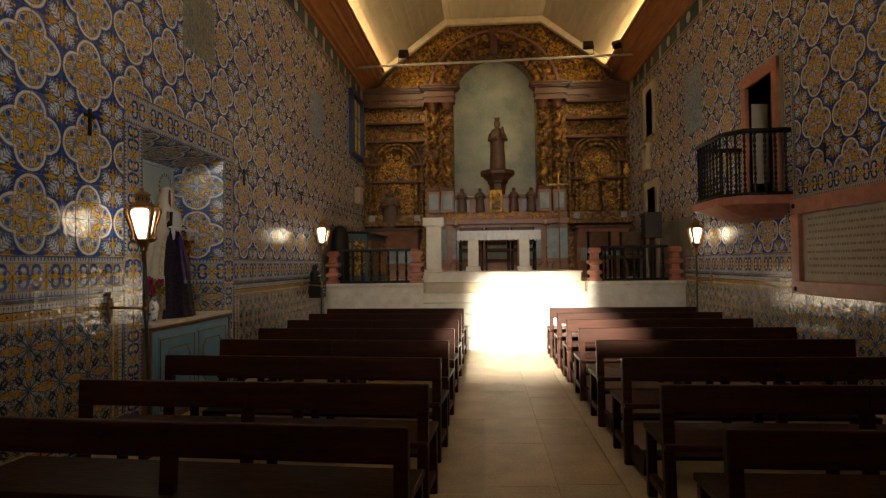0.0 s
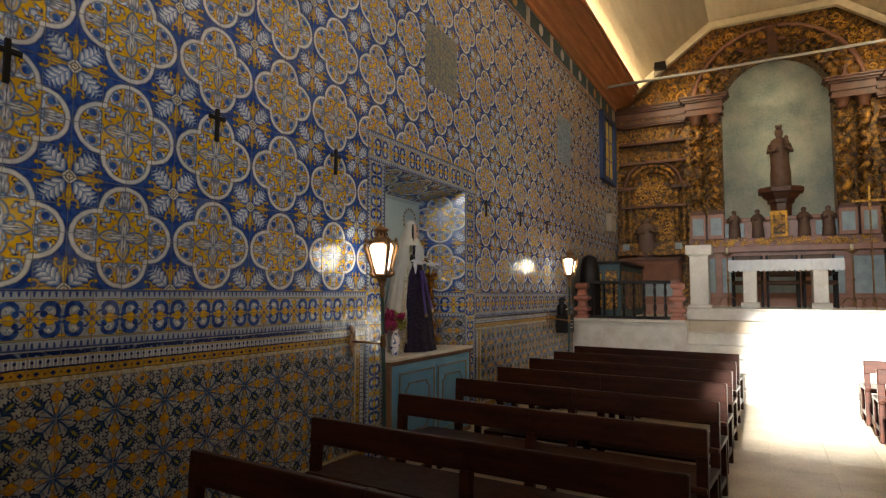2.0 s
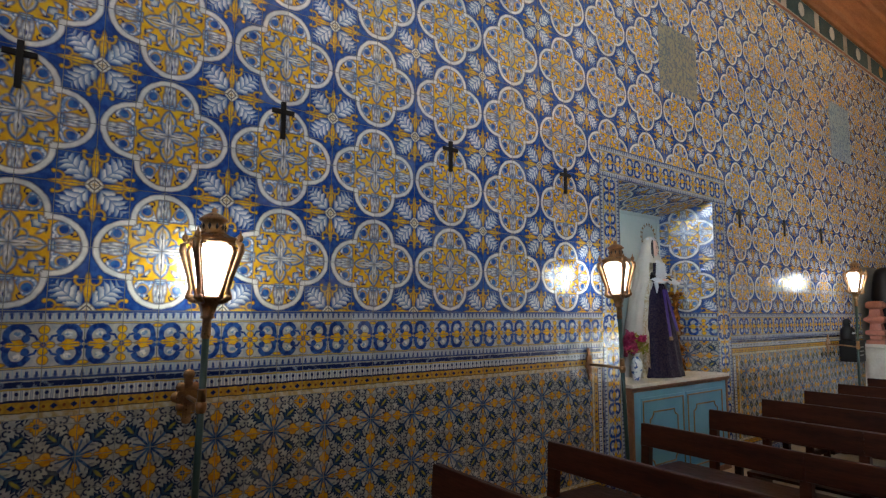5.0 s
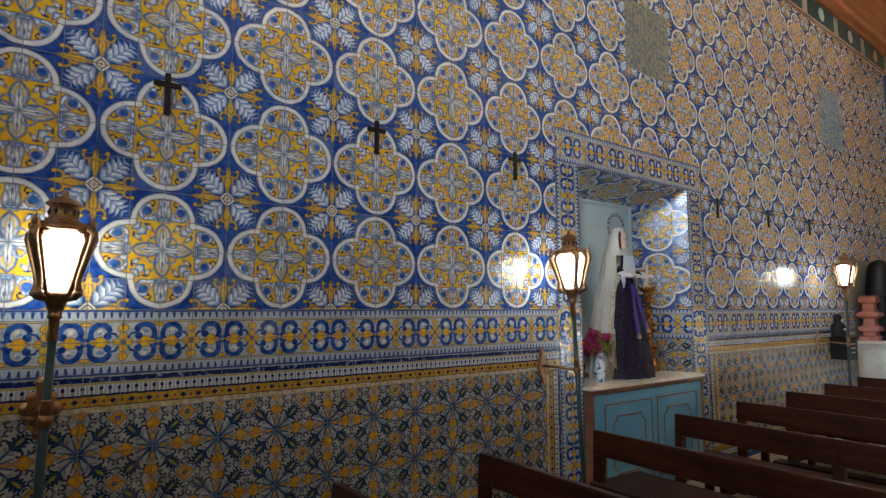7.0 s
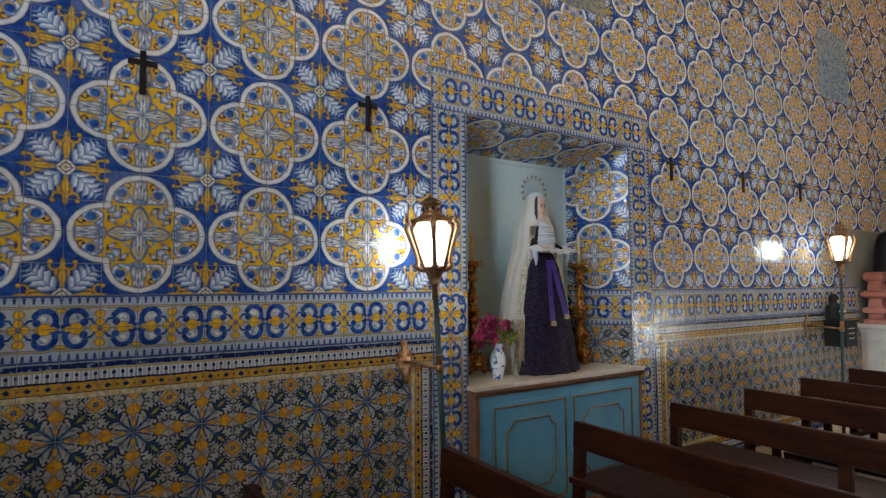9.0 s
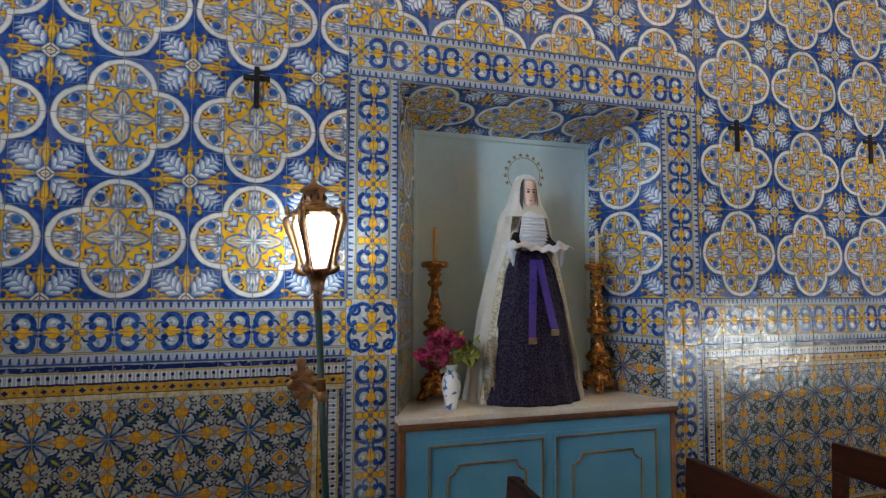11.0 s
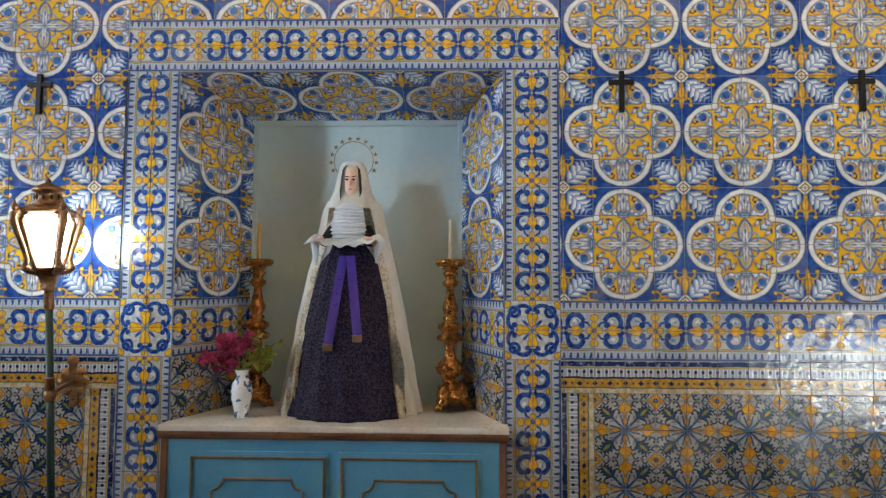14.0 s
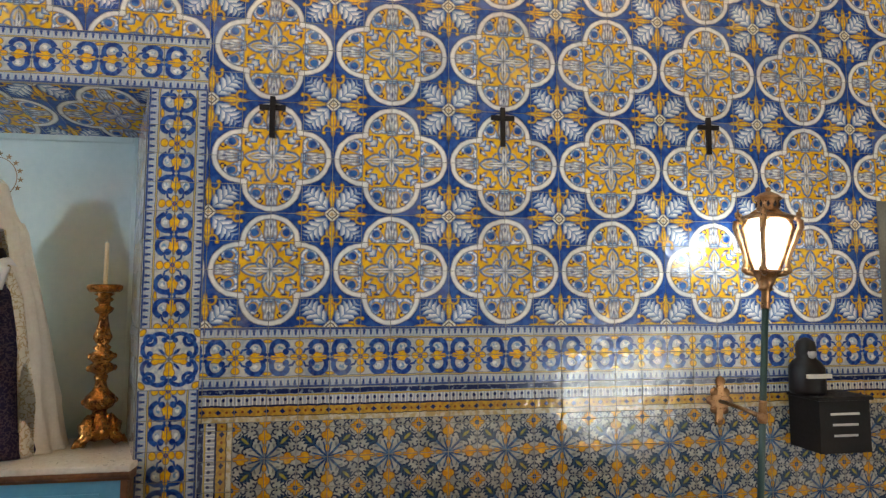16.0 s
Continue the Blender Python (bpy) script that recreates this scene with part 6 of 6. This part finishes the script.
# ---- east wall: balcony, slab, doorway frames, lantern side things ----
bal = empty("balcony", "small balcony with black turned balusters on red marble", "balcony", at=pose(RX, 8.0, 2.14) @ Matrix.Diagonal((1.0, 0.90, 1.0, 1.0)))
bm = bmesh.new()
def half_plan(d, w, z0, z1, d2=None, w2=None):
    d2, w2 = d2 or d, w2 or w
    lo = [(0, -w), (-d * 0.75, -w), (-d, -w * 0.62), (-d, w * 0.62), (-d * 0.75, w), (0, w)]
    hi = [(0, -w2), (-d2 * 0.75, -w2), (-d2, -w2 * 0.62), (-d2, w2 * 0.62), (-d2 * 0.75, w2), (0, w2)]
    a = [bm.verts.new((p[0], p[1], z0)) for p in lo]
    b = [bm.verts.new((p[0], p[1], z1)) for p in hi]
    for i in range(6):
        bm.faces.new((a[i], a[(i + 1) % 6], b[(i + 1) % 6], b[i]))
    bm.faces.new(a[::-1])
    bm.faces.new(b)
half_plan(0.35, 0.45, -0.18, -0.10, 0.55, 0.62)
half_plan(0.55, 0.62, -0.10, -0.02, 0.74, 0.76)
half_plan(0.78, 0.78, -0.02, 0.08)
part("corbel_slab", bm, REDSTONE, bal, "moulded red marble corbel slab")
rail = [(0, -0.72), (-0.54, -0.72), (-0.72, -0.45), (-0.72, 0.45), (-0.54, 0.72), (0, 0.72)]
for z, r in ((0.10, 0.028), (0.86, 0.034)):
    bm = bmesh.new()
    tube(bm, [(a, b, z) for a, b in rail], r, 6)
    part("rail", bm, BLACKWOOD, bal)
bme = None
for q in range(22):
    a, b = along(rail, (q + 0.5) / 22)
    if bme is None:
        bm = bmesh.new()
        prof = [(0.022, 0.0), (0.024, 0.06)]
        for k in range(9):
            z = 0.08 + k * 0.066
            prof += [(0.010, z), (0.022 if k not in (3, 4, 5) else 0.017, z + 0.033)]
        prof += [(0.012, 0.70), (0.022, 0.72), (0.022, 0.76)]
        lathe(bm, prof, 8)
        ob = part("baluster", bm, BLACKWOOD, bal)
        bme = ob.data
    else:
        ob = new("baluster", bme)
        ob.parent = bal
    ob.matrix_basis = pose(a, b, 0.10)
df = structure(boxes("door_1", REDSTONE, None, (RX - 0.04, RX + 0.30, 7.58, 7.72, 2.22, 3.95), (RX - 0.04, RX + 0.30, 8.46, 8.60, 2.22, 3.95), (RX - 0.045, RX + 0.30, 7.58, 8.60, 3.82, 3.98), bev=0.008), "red marble frame of the balcony doorway", "door frame")
boxes("door_leaf", BLACKWOOD, df, (RX + 0.30, RX + 0.36, 7.72, 8.46, 2.22, 3.82))
boxes("peeling_jamb", PLASTER, df, (RX + 0.04, RX + 0.26, 8.452, 8.459, 2.5, 3.6))
# inscribed slab
sl = empty("inscription_slab", "inscribed stone slab in a red marble frame", "wall slab", at=pose(RX, 3.0, 1.05))
boxes("stone", SLAB, sl, (-0.02, 0.01, 0.18, 4.10, 0.15, 0.92), bev=0.006)
boxes("frame", REDSTONE, sl, (-0.07, 0.01, 0.0, 4.28, 0.92, 1.10), (-0.07, 0.01, 0.0, 4.28, 0.0, 0.15), (-0.068, 0.01, 0.0, 0.18, 0.15, 0.92), (-0.068, 0.01, 4.10, 4.28, 0.15, 0.92), bev=0.01)
for k in range(9):
    bm = bmesh.new()
    y = 0.26
    while y < 4.0:
        w = ro.uniform(0.012, 0.05)
        if y + w > 4.02:
            break
        box(bm, -0.0225, -0.0195, y, y + w, 0.840 - k * 0.075, 0.866 - k * 0.075)
        y += w + ro.uniform(0.010, 0.03)
    part("lettering", bm, DARKINK, sl, "row of cut lettering")
for y in (0.09, 4.19):
    for z in (0.06, 1.02):
        bm = bmesh.new()
        lathe(bm, [(0.03, 0), (0.03, 0.012), (0.01, 0.02)], 10, pose(-0.07, y, z, 0, -90, 0))
        part("stud", bm, IRON, sl)
# chancel doorway and window frames
def stone_frame(name, y0, y1, z0, z1, t):
    f = structure(boxes(name, LIMESTONE, None, (RX - 0.03, RX + 0.4, y0 - t, y0, z0, z1 + t), (RX - 0.03, RX + 0.4, y1, y1 + t, z0, z1 + t), (RX - 0.028, RX + 0.4, y0, y1, z1, z1 + t), bev=0.006), "pale stone frame of a dark opening", "door frame")
    # black sheet that stands in for the unlit inside of the opening
    boxes("door_leaf", BLACKWOOD, f, (RX + 0.36, RX + 0.42, y0, y1, z0, z1))
    return f
stone_frame("door_2", 12.95, 13.6, CZ, 3.05, 0.17)
stone_frame("window_2", 13.05, 13.6, 4.2, 5.2, 0.15)
boxes_ob = boxes("loudspeaker", IRON, None, (3.1, 3.42, 11.7, 12.0, 1.9, 2.4), (3.22, 3.30, 11.82, 11.88, CZ, 1.9), bev=0.01)
tagged(boxes_ob, "black loudspeaker on a stand by the chancel wall", "loudspeaker")
bm = bmesh.new()
box(bm, RX - 0.10, RX, 13.30, 13.65, 3.47, 3.98, None, 0.012)
box(bm, RX - 0.14, RX, 13.26, 13.69, 3.98, 4.05, None, 0.010)
tagged(part("wall_corbel_stone", bm, LIMESTONE), "pale stone block between the chancel openings", "stone block")
hl = empty("hanging_lamp", "small brass sanctuary lamp hung on the chancel wall", "lamp", at=pose(RX - 0.16, 14.85, 3.50))
bm = bmesh.new()
lathe(bm, [(0.006, 0.0), (0.03, 0.03), (0.02, 0.06), (0.07, 0.12), (0.085, 0.18), (0.06, 0.24), (0.03, 0.27), (0.045, 0.31), (0.01, 0.36)], 14)
part("bowl", bm, GOLD, hl)
bm = bmesh.new()
tube(bm, [(0, 0, 0.35), (0, 0, 0.62), (0.16, 0, 0.70)], 0.008, 6)
part("bracket", bm, BRASS, hl)
# stone frame of the unseen side opening, added to house a fill lamp
for k, (y0, y1, z0, z1) in enumerate(holes[:1]):
    f = structure(boxes("window_%d" % (k + 3), LIMESTONE, None, (RX - 0.02, RX + 0.3, y0 - 0.12, y0, z0 - 0.12, z1 + 0.12), (RX - 0.02, RX + 0.3, y1, y1 + 0.12, z0 - 0.12, z1 + 0.12), (RX - 0.02, RX + 0.3, y0, y1, z1, z1 + 0.12), (RX - 0.02, RX + 0.3, y0, y1, z0 - 0.12, z0)), "stone-framed unseen opening added for a fill lamp", "window")

# ---- tiling, piece by piece ----
TW, TH = UP / 4, VP / 4
FIELD_YZ = [tile_mat("field_tile", lambda: quatrefoil(pick("Y"), pick("Z"), Y0, Z0), single=s) for s in (False, True)]
BAND_YZ = [tile_mat("border_tile", lambda: border(pick("Y"), pick("Z"), Y0, 1.3945, half=0.1455), single=s) for s in (False, True)]
TOP_YZ = tile_mat("border_tile_over_niche", lambda: border(pick("Y"), pick("Z"), 5.9775, 2.845, half=0.135))
JAMB_A = tile_mat("border_tile_jamb", lambda: border(pick("Z"), pick("Y"), 1.3945, 5.005, 0.2985, 0.135))
JAMB_B = tile_mat("border_tile_jamb", lambda: border(pick("Z"), pick("Y"), 1.3945, 6.9475, 0.2985, 0.1375))
DADO_YZ = [tile_mat("dado_tile", lambda: dado(pick("Y"), pick("Z"), 7.395, 0.914), single=s) for s in (False, True)]
STRIP_TOP = tile_mat("dado_frame_tile", lambda: strip(pick("Y"), 1.249 - pick("Z"), 0.0))
STRIP_LOW = tile_mat("dado_frame_tile", lambda: strip(pick("Y"), pick("Z"), 0.06))
STRIP_A = tile_mat("dado_frame_tile", lambda: strip(pick("Z"), 4.87 - pick("Y"), 0.0))
STRIP_B = tile_mat("dado_frame_tile", lambda: strip(pick("Z"), pick("Y"), 7.085))
BASE_BLUE = plain("blue_base_tile", (0.03, 0.06, 0.22), (0.05, 0.10, 0.30), 0.25, 4, 30, world_coords=True)

rng = random.Random(7)


def cuts(a, b, phase, step):
    k = math.floor((a - phase) / step) + 1
    out = [a]
    while phase + k * step < b - 0.012:
        if phase + k * step - out[-1] > 0.012:
            out.append(phase + k * step)
        k += 1
    return out + [b]


class Sheet:
    """Tiles of one face: corners O + u U + w W, standing out along N."""

    def __init__(self, O, U, W, N):
        self.O, self.U, self.W, self.N = Vector(O), Vector(U), Vector(W), Vector(N)
        self.v, self.f = [], []

    def tile(self, u0, u1, w0, w1, tilt=0.008):
        g, bev, t = 0.0007, 0.0009, 0.006
        a, b = rng.gauss(0, tilt), rng.gauss(0, tilt)
        cu, cw = (u0 + u1) / 2, (w0 + w1) / 2
        i = len(self.v)
        for inset, n in ((g, 0.0), (g, t - bev), (g + bev, t)):
            for u, w in ((u0 + inset, w0 + inset), (u1 - inset, w0 + inset), (u1 - inset, w1 - inset), (u0 + inset, w1 - inset)):
                h = n + (a * (u - cu) + b * (w - cw) if n else 0)
                self.v.append(self.O + u * self.U + w * self.W + h * self.N)
        self.f.append((i + 8, i + 9, i + 10, i + 11))
        for r in (0, 4):
            for k in range(4):
                self.f.append((i + r + k, i + r + (k + 1) % 4, i + r + 4 + (k + 1) % 4, i + r + 4 + k))

    def grid(self, u0, u1, w0, w1, pu, pw, tw=TW, th=TH, skip=()):
        cu, cw = cuts(u0, u1, pu, tw), cuts(w0, w1, pw, th)
        for a, b in zip(cu, cu[1:]):
            for c, d in zip(cw, cw[1:]):
                m, n = (a + b) / 2, (c + d) / 2
                if any(s[0] < m < s[1] and s[2] < n < s[3] for s in skip):
                    continue
                self.tile(a, b, c, d)
        return self

    def link(self, name, material, parent, label=""):
        me = bpy.data.meshes.new(name)
        me.from_pydata(self.v, [], self.f)
        me.materials.append(material)
        me.materials.append(TILEEDGE)
        for i, p in enumerate(me.polygons):
            p.material_index = 0 if i % 9 == 0 else 1
        bm = bmesh.new()
        bm.from_mesh(me)
        bmesh.ops.recalc_face_normals(bm, faces=bm.faces[:])
        bm.to_mesh(me)
        bm.free()
        ob = new(name, me)
        ob.parent = parent
        ob["kind"] = "stuff"
        if label:
            ob["label"] = label
        return ob


GX = 0.006


def left():
    return Sheet((LX - GX, 0, 0), (0, 1, 0), (0, 0, 1), (1, 0, 0))


def right():
    return Sheet((RX + GX, 0, 0), (0, 1, 0), (0, 0, 1), (-1, 0, 0))


# stretches whose tiles are pieces of their own
FA, FB = Y0 + 18 * TW, Y0 + 30 * TW
FZ0, FZ1 = 1.54, 1.54 + 8 * TH
near_a = (FA, FB, FZ0, FZ1)
near_b = (Y0 - 9 * TW, Y0 + 3 * TW, FZ0, FZ1)
left().grid(BY, 4.87, 1.54, WT, Y0, 1.54, skip=(near_b,)).grid(7.085, EY, 1.54, WT, Y0, 1.54, skip=(near_a, (10.9, EY, 0, 2.2))).grid(4.87, 7.085, 2.98, WT, Y0, 1.54).link("field_tiles", FIELD_YZ[0], wall_left, "blue, yellow and white quatrefoil tiles")
left().grid(BY, 4.87, 1.249, 1.54, Y0, 1.249, th=0.1455).grid(7.085, 11.2, 1.249, 1.54, Y0, 1.249, th=0.1455).link("border_tiles", BAND_YZ[0], wall_left, "blue scroll border tiles")
left().grid(4.87, 7.085, 2.71, 2.98, 5.9775, 2.71, th=0.135).link("niche_border_tiles", TOP_YZ, wall_left, "blue scroll border tiles")
for y0, y1 in ((4.87, 5.14), (6.81, 7.085)):
    left().grid(y0, y1, 1.249, 1.54, y0, 1.249, tw=(y1 - y0) / 2, th=0.1455).link("niche_border_tiles", tile_mat("rosette_tile", lambda: rosette(pick("Y"), pick("Z"), (y0 + y1) / 2, 1.3945)), wall_left, "large flower tiles")
left().grid(4.87, 5.14, 0, 1.249, 4.87, 1.249, tw=0.135).grid(4.87, 5.14, 1.54, 2.71, 4.87, 1.54, tw=0.135).link("niche_border_tiles", JAMB_A, wall_left)
left().grid(6.81, 7.085, 0, 1.249, 6.81, 1.249, tw=0.1375).grid(6.81, 7.085, 1.54, 2.71, 6.81, 1.54, tw=0.1375).link("niche_border_tiles", JAMB_B, wall_left)
SW = 0.16
left().grid(BY, 4.87 - SW, 0.06 + SW, 1.249 - SW, 7.395, 0.914).grid(7.085 + SW, 11.2, 0.06 + SW, 1.249 - SW, 7.395, 0.914).link("dado_tiles", DADO_YZ[0], wall_left, "small flowered dado tiles")
left().grid(BY, 4.87, 1.249 - SW, 1.249, Y0, 1.0, th=1).grid(7.085, 11.2, 1.249 - SW, 1.249, Y0, 1.0, th=1).link("dado_frame_tiles", STRIP_TOP, wall_left)
left().grid(BY, 4.87, 0.06, 0.06 + SW, Y0, 1.0, th=1).grid(7.085, 11.2, 0.06, 0.06 + SW, Y0, 1.0, th=1).link("dado_frame_tiles", STRIP_LOW, wall_left)
left().grid(4.87 - SW, 4.87, 0.06 + SW, 1.249 - SW, 0, 0.06, tw=9, th=0.1415).link("dado_frame_tiles", STRIP_A, wall_left)
left().grid(7.085, 7.085 + SW, 0.06 + SW, 1.249 - SW, 0, 0.06, tw=9, th=0.1415).link("dado_frame_tiles", STRIP_B, wall_left)
left().grid(BY, 4.87, 0, 0.06, Y0, 0, th=1).grid(7.085, 11.2, 0, 0.06, Y0, 0, th=1).link("base_tiles", BASE_BLUE, wall_left)

# single pieces
s = Sheet((0, 0, 0), (0, 1, 0), (0, 0, 1), (1, 0, 0))
s.tile(-TW / 2, TW / 2, -TH / 2, TH / 2, 0)
one = s.link("tile", FIELD_YZ[1], wall_left)
del one["kind"]
tile_mesh = one.data
bpy.data.objects.remove(one)
for r in (near_a, near_b):
    for i in range(12):
        for j in range(8):
            ob = new("tile", tile_mesh)
            ob.parent = wall_left
            ob.matrix_basis = pose(LX - GX, r[0] + (i + 0.5) * TW, r[2] + (j + 0.5) * TH, 0, rng.gauss(0, 0.3), rng.gauss(0, 0.3))

# the niche's splayed sides and soffit
dep = 0.51
for ya, yb, side in ((NY0, 5.36, 1), (NY1, 6.60, -1)):
    U = Vector((-dep, yb - ya, 0))
    ln = U.length
    U.normalize()
    N = Vector((U.y, -U.x, 0)) * (1 if side > 0 else -1)
    N = N if N.y * side > 0 else -N
    mq = tile_mat("reveal_tile", lambda: quatrefoil(pick("X"), pick("Z"), LX - 0.27, Z0))
    mb = tile_mat("reveal_border_tile", lambda: border(pick("X"), pick("Z"), LX - 0.27, 1.3945, half=0.1455))
    md = tile_mat("reveal_dado_tile", lambda: dado(pick("X"), pick("Z"), LX - 0.27, 1.10))
    Sheet((LX, ya, 0), U, (0, 0, 1), N).grid(0, ln, 1.54, NZ1 + 0.005, 0.0, 1.54).link("reveal_tiles", mq, wall_left)
    Sheet((LX, ya, 0), U, (0, 0, 1), N).grid(0, ln, 1.249, 1.54, 0.0, 1.249, th=0.1455).link("reveal_tiles", mb, wall_left)
    Sheet((LX, ya, 0), U, (0, 0, 1), N).grid(0, ln, NZ0 - 0.02, 1.249, 0.0, 1.249).link("reveal_tiles", md, wall_left)
U = Vector((-dep, 0, -0.12)).normalized()
ms = tile_mat("soffit_tile", lambda: quatrefoil(pick("Y"), pick("X"), 5.9775, LX - 0.27))
Sheet((LX, 0, NZ1), (0, 1, 0), U, (U.z, 0, -U.x) if U.z * 0 - U.x * 1 < 0 else (-0.23, 0, -0.97)).grid(NY0, NY1, 0, 0.53, 5.9775, 0.0).link("soffit_tiles", ms, wall_left)

# east wall
win = [(h[0] - 0.02, h[1] + 0.02, h[2] - 0.02, h[3] + 0.02) for h in holes]
slab_hole = (3.0, 7.28, 1.05, 2.15)
balcony = (7.5, 8.66, 2.30, 4.0)
right().grid(BY, EY, 1.54, WT, Y0, 1.54, skip=win + [slab_hole, balcony, (7.28, 8.9, 1.54, 4.25), (2.6, 7.28, 2.15, 2.43), (10.9, EY, 0, 2.2)]).link("field_tiles", FIELD_YZ[0], wall_right)
right().grid(7.28, 11.2, 1.249, 1.54, Y0, 1.249, th=0.1455).grid(BY, 3.0, 1.249, 1.54, Y0, 1.249, th=0.1455).link("border_tiles", BAND_YZ[0], wall_right)
m1 = tile_mat("slab_border_tile", lambda: border(pick("Y"), pick("Z"), Y0, 2.29, half=0.14))
right().grid(2.6, 7.28, 2.15, 2.43, Y0, 2.15, th=0.14).link("border_tiles", m1, wall_right)
m2 = tile_mat("balcony_border_tile", lambda: border(pick("Z"), pick("Y"), 2.0, 7.39, half=0.11))
right().grid(7.28, 7.50, 1.54, 4.25, 7.28, 1.54, tw=0.11).link("border_tiles", m2, wall_right)
m3 = tile_mat("balcony_border_tile", lambda: border(pick("Z"), pick("Y"), 2.0, 8.78, half=0.12))
right().grid(8.66, 8.90, 1.54, 4.25, 8.66, 1.54, tw=0.12).link("border_tiles", m3, wall_right)
m4 = tile_mat("balcony_border_tile", lambda: border(pick("Y"), pick("Z"), 8.08, 4.12, half=0.125))
right().grid(7.50, 8.66, 4.0, 4.25, 7.5, 4.0, th=0.125).link("border_tiles", m4, wall_right)
right().grid(7.50, 8.66, 1.54, 2.3, Y0, 1.54).link("field_tiles", FIELD_YZ[0], wall_right)
right().grid(BY, 11.2, 0.06, 1.249 - SW, 7.395, 0.914, skip=[slab_hole]).link("dado_tiles", DADO_YZ[0], wall_right)
right().grid(BY, 11.2, 1.249 - SW, 1.249, Y0, 1.0, th=1, skip=[slab_hole]).link("dado_frame_tiles", STRIP_TOP, wall_right)
Sheet((LX - 0.003, 0, 0), (0, 1, 0), (0, 0, 1), (1, 0, 0)).grid(10.40, 11.2, 3.80, 4.65, 10.40, 3.80).link("odd_tiles", REPLTILE, wall_left, "replaced blue and white tiles")
Sheet((LX - 0.003, 0, 0), (0, 1, 0), (0, 0, 1), (1, 0, 0)).grid(5.87, 6.59, 3.735, 4.42, 5.87, 3.735).link("odd_tiles", PATCHTILE, wall_left, "replaced greyish tiles")
Sheet((RX + 0.003, 0, 0), (0, 1, 0), (0, 0, 1), (-1, 0, 0)).grid(10.2, 11.0, 3.7, 4.8, 10.2, 3.7).link("odd_tiles", REPLTILE, wall_right)
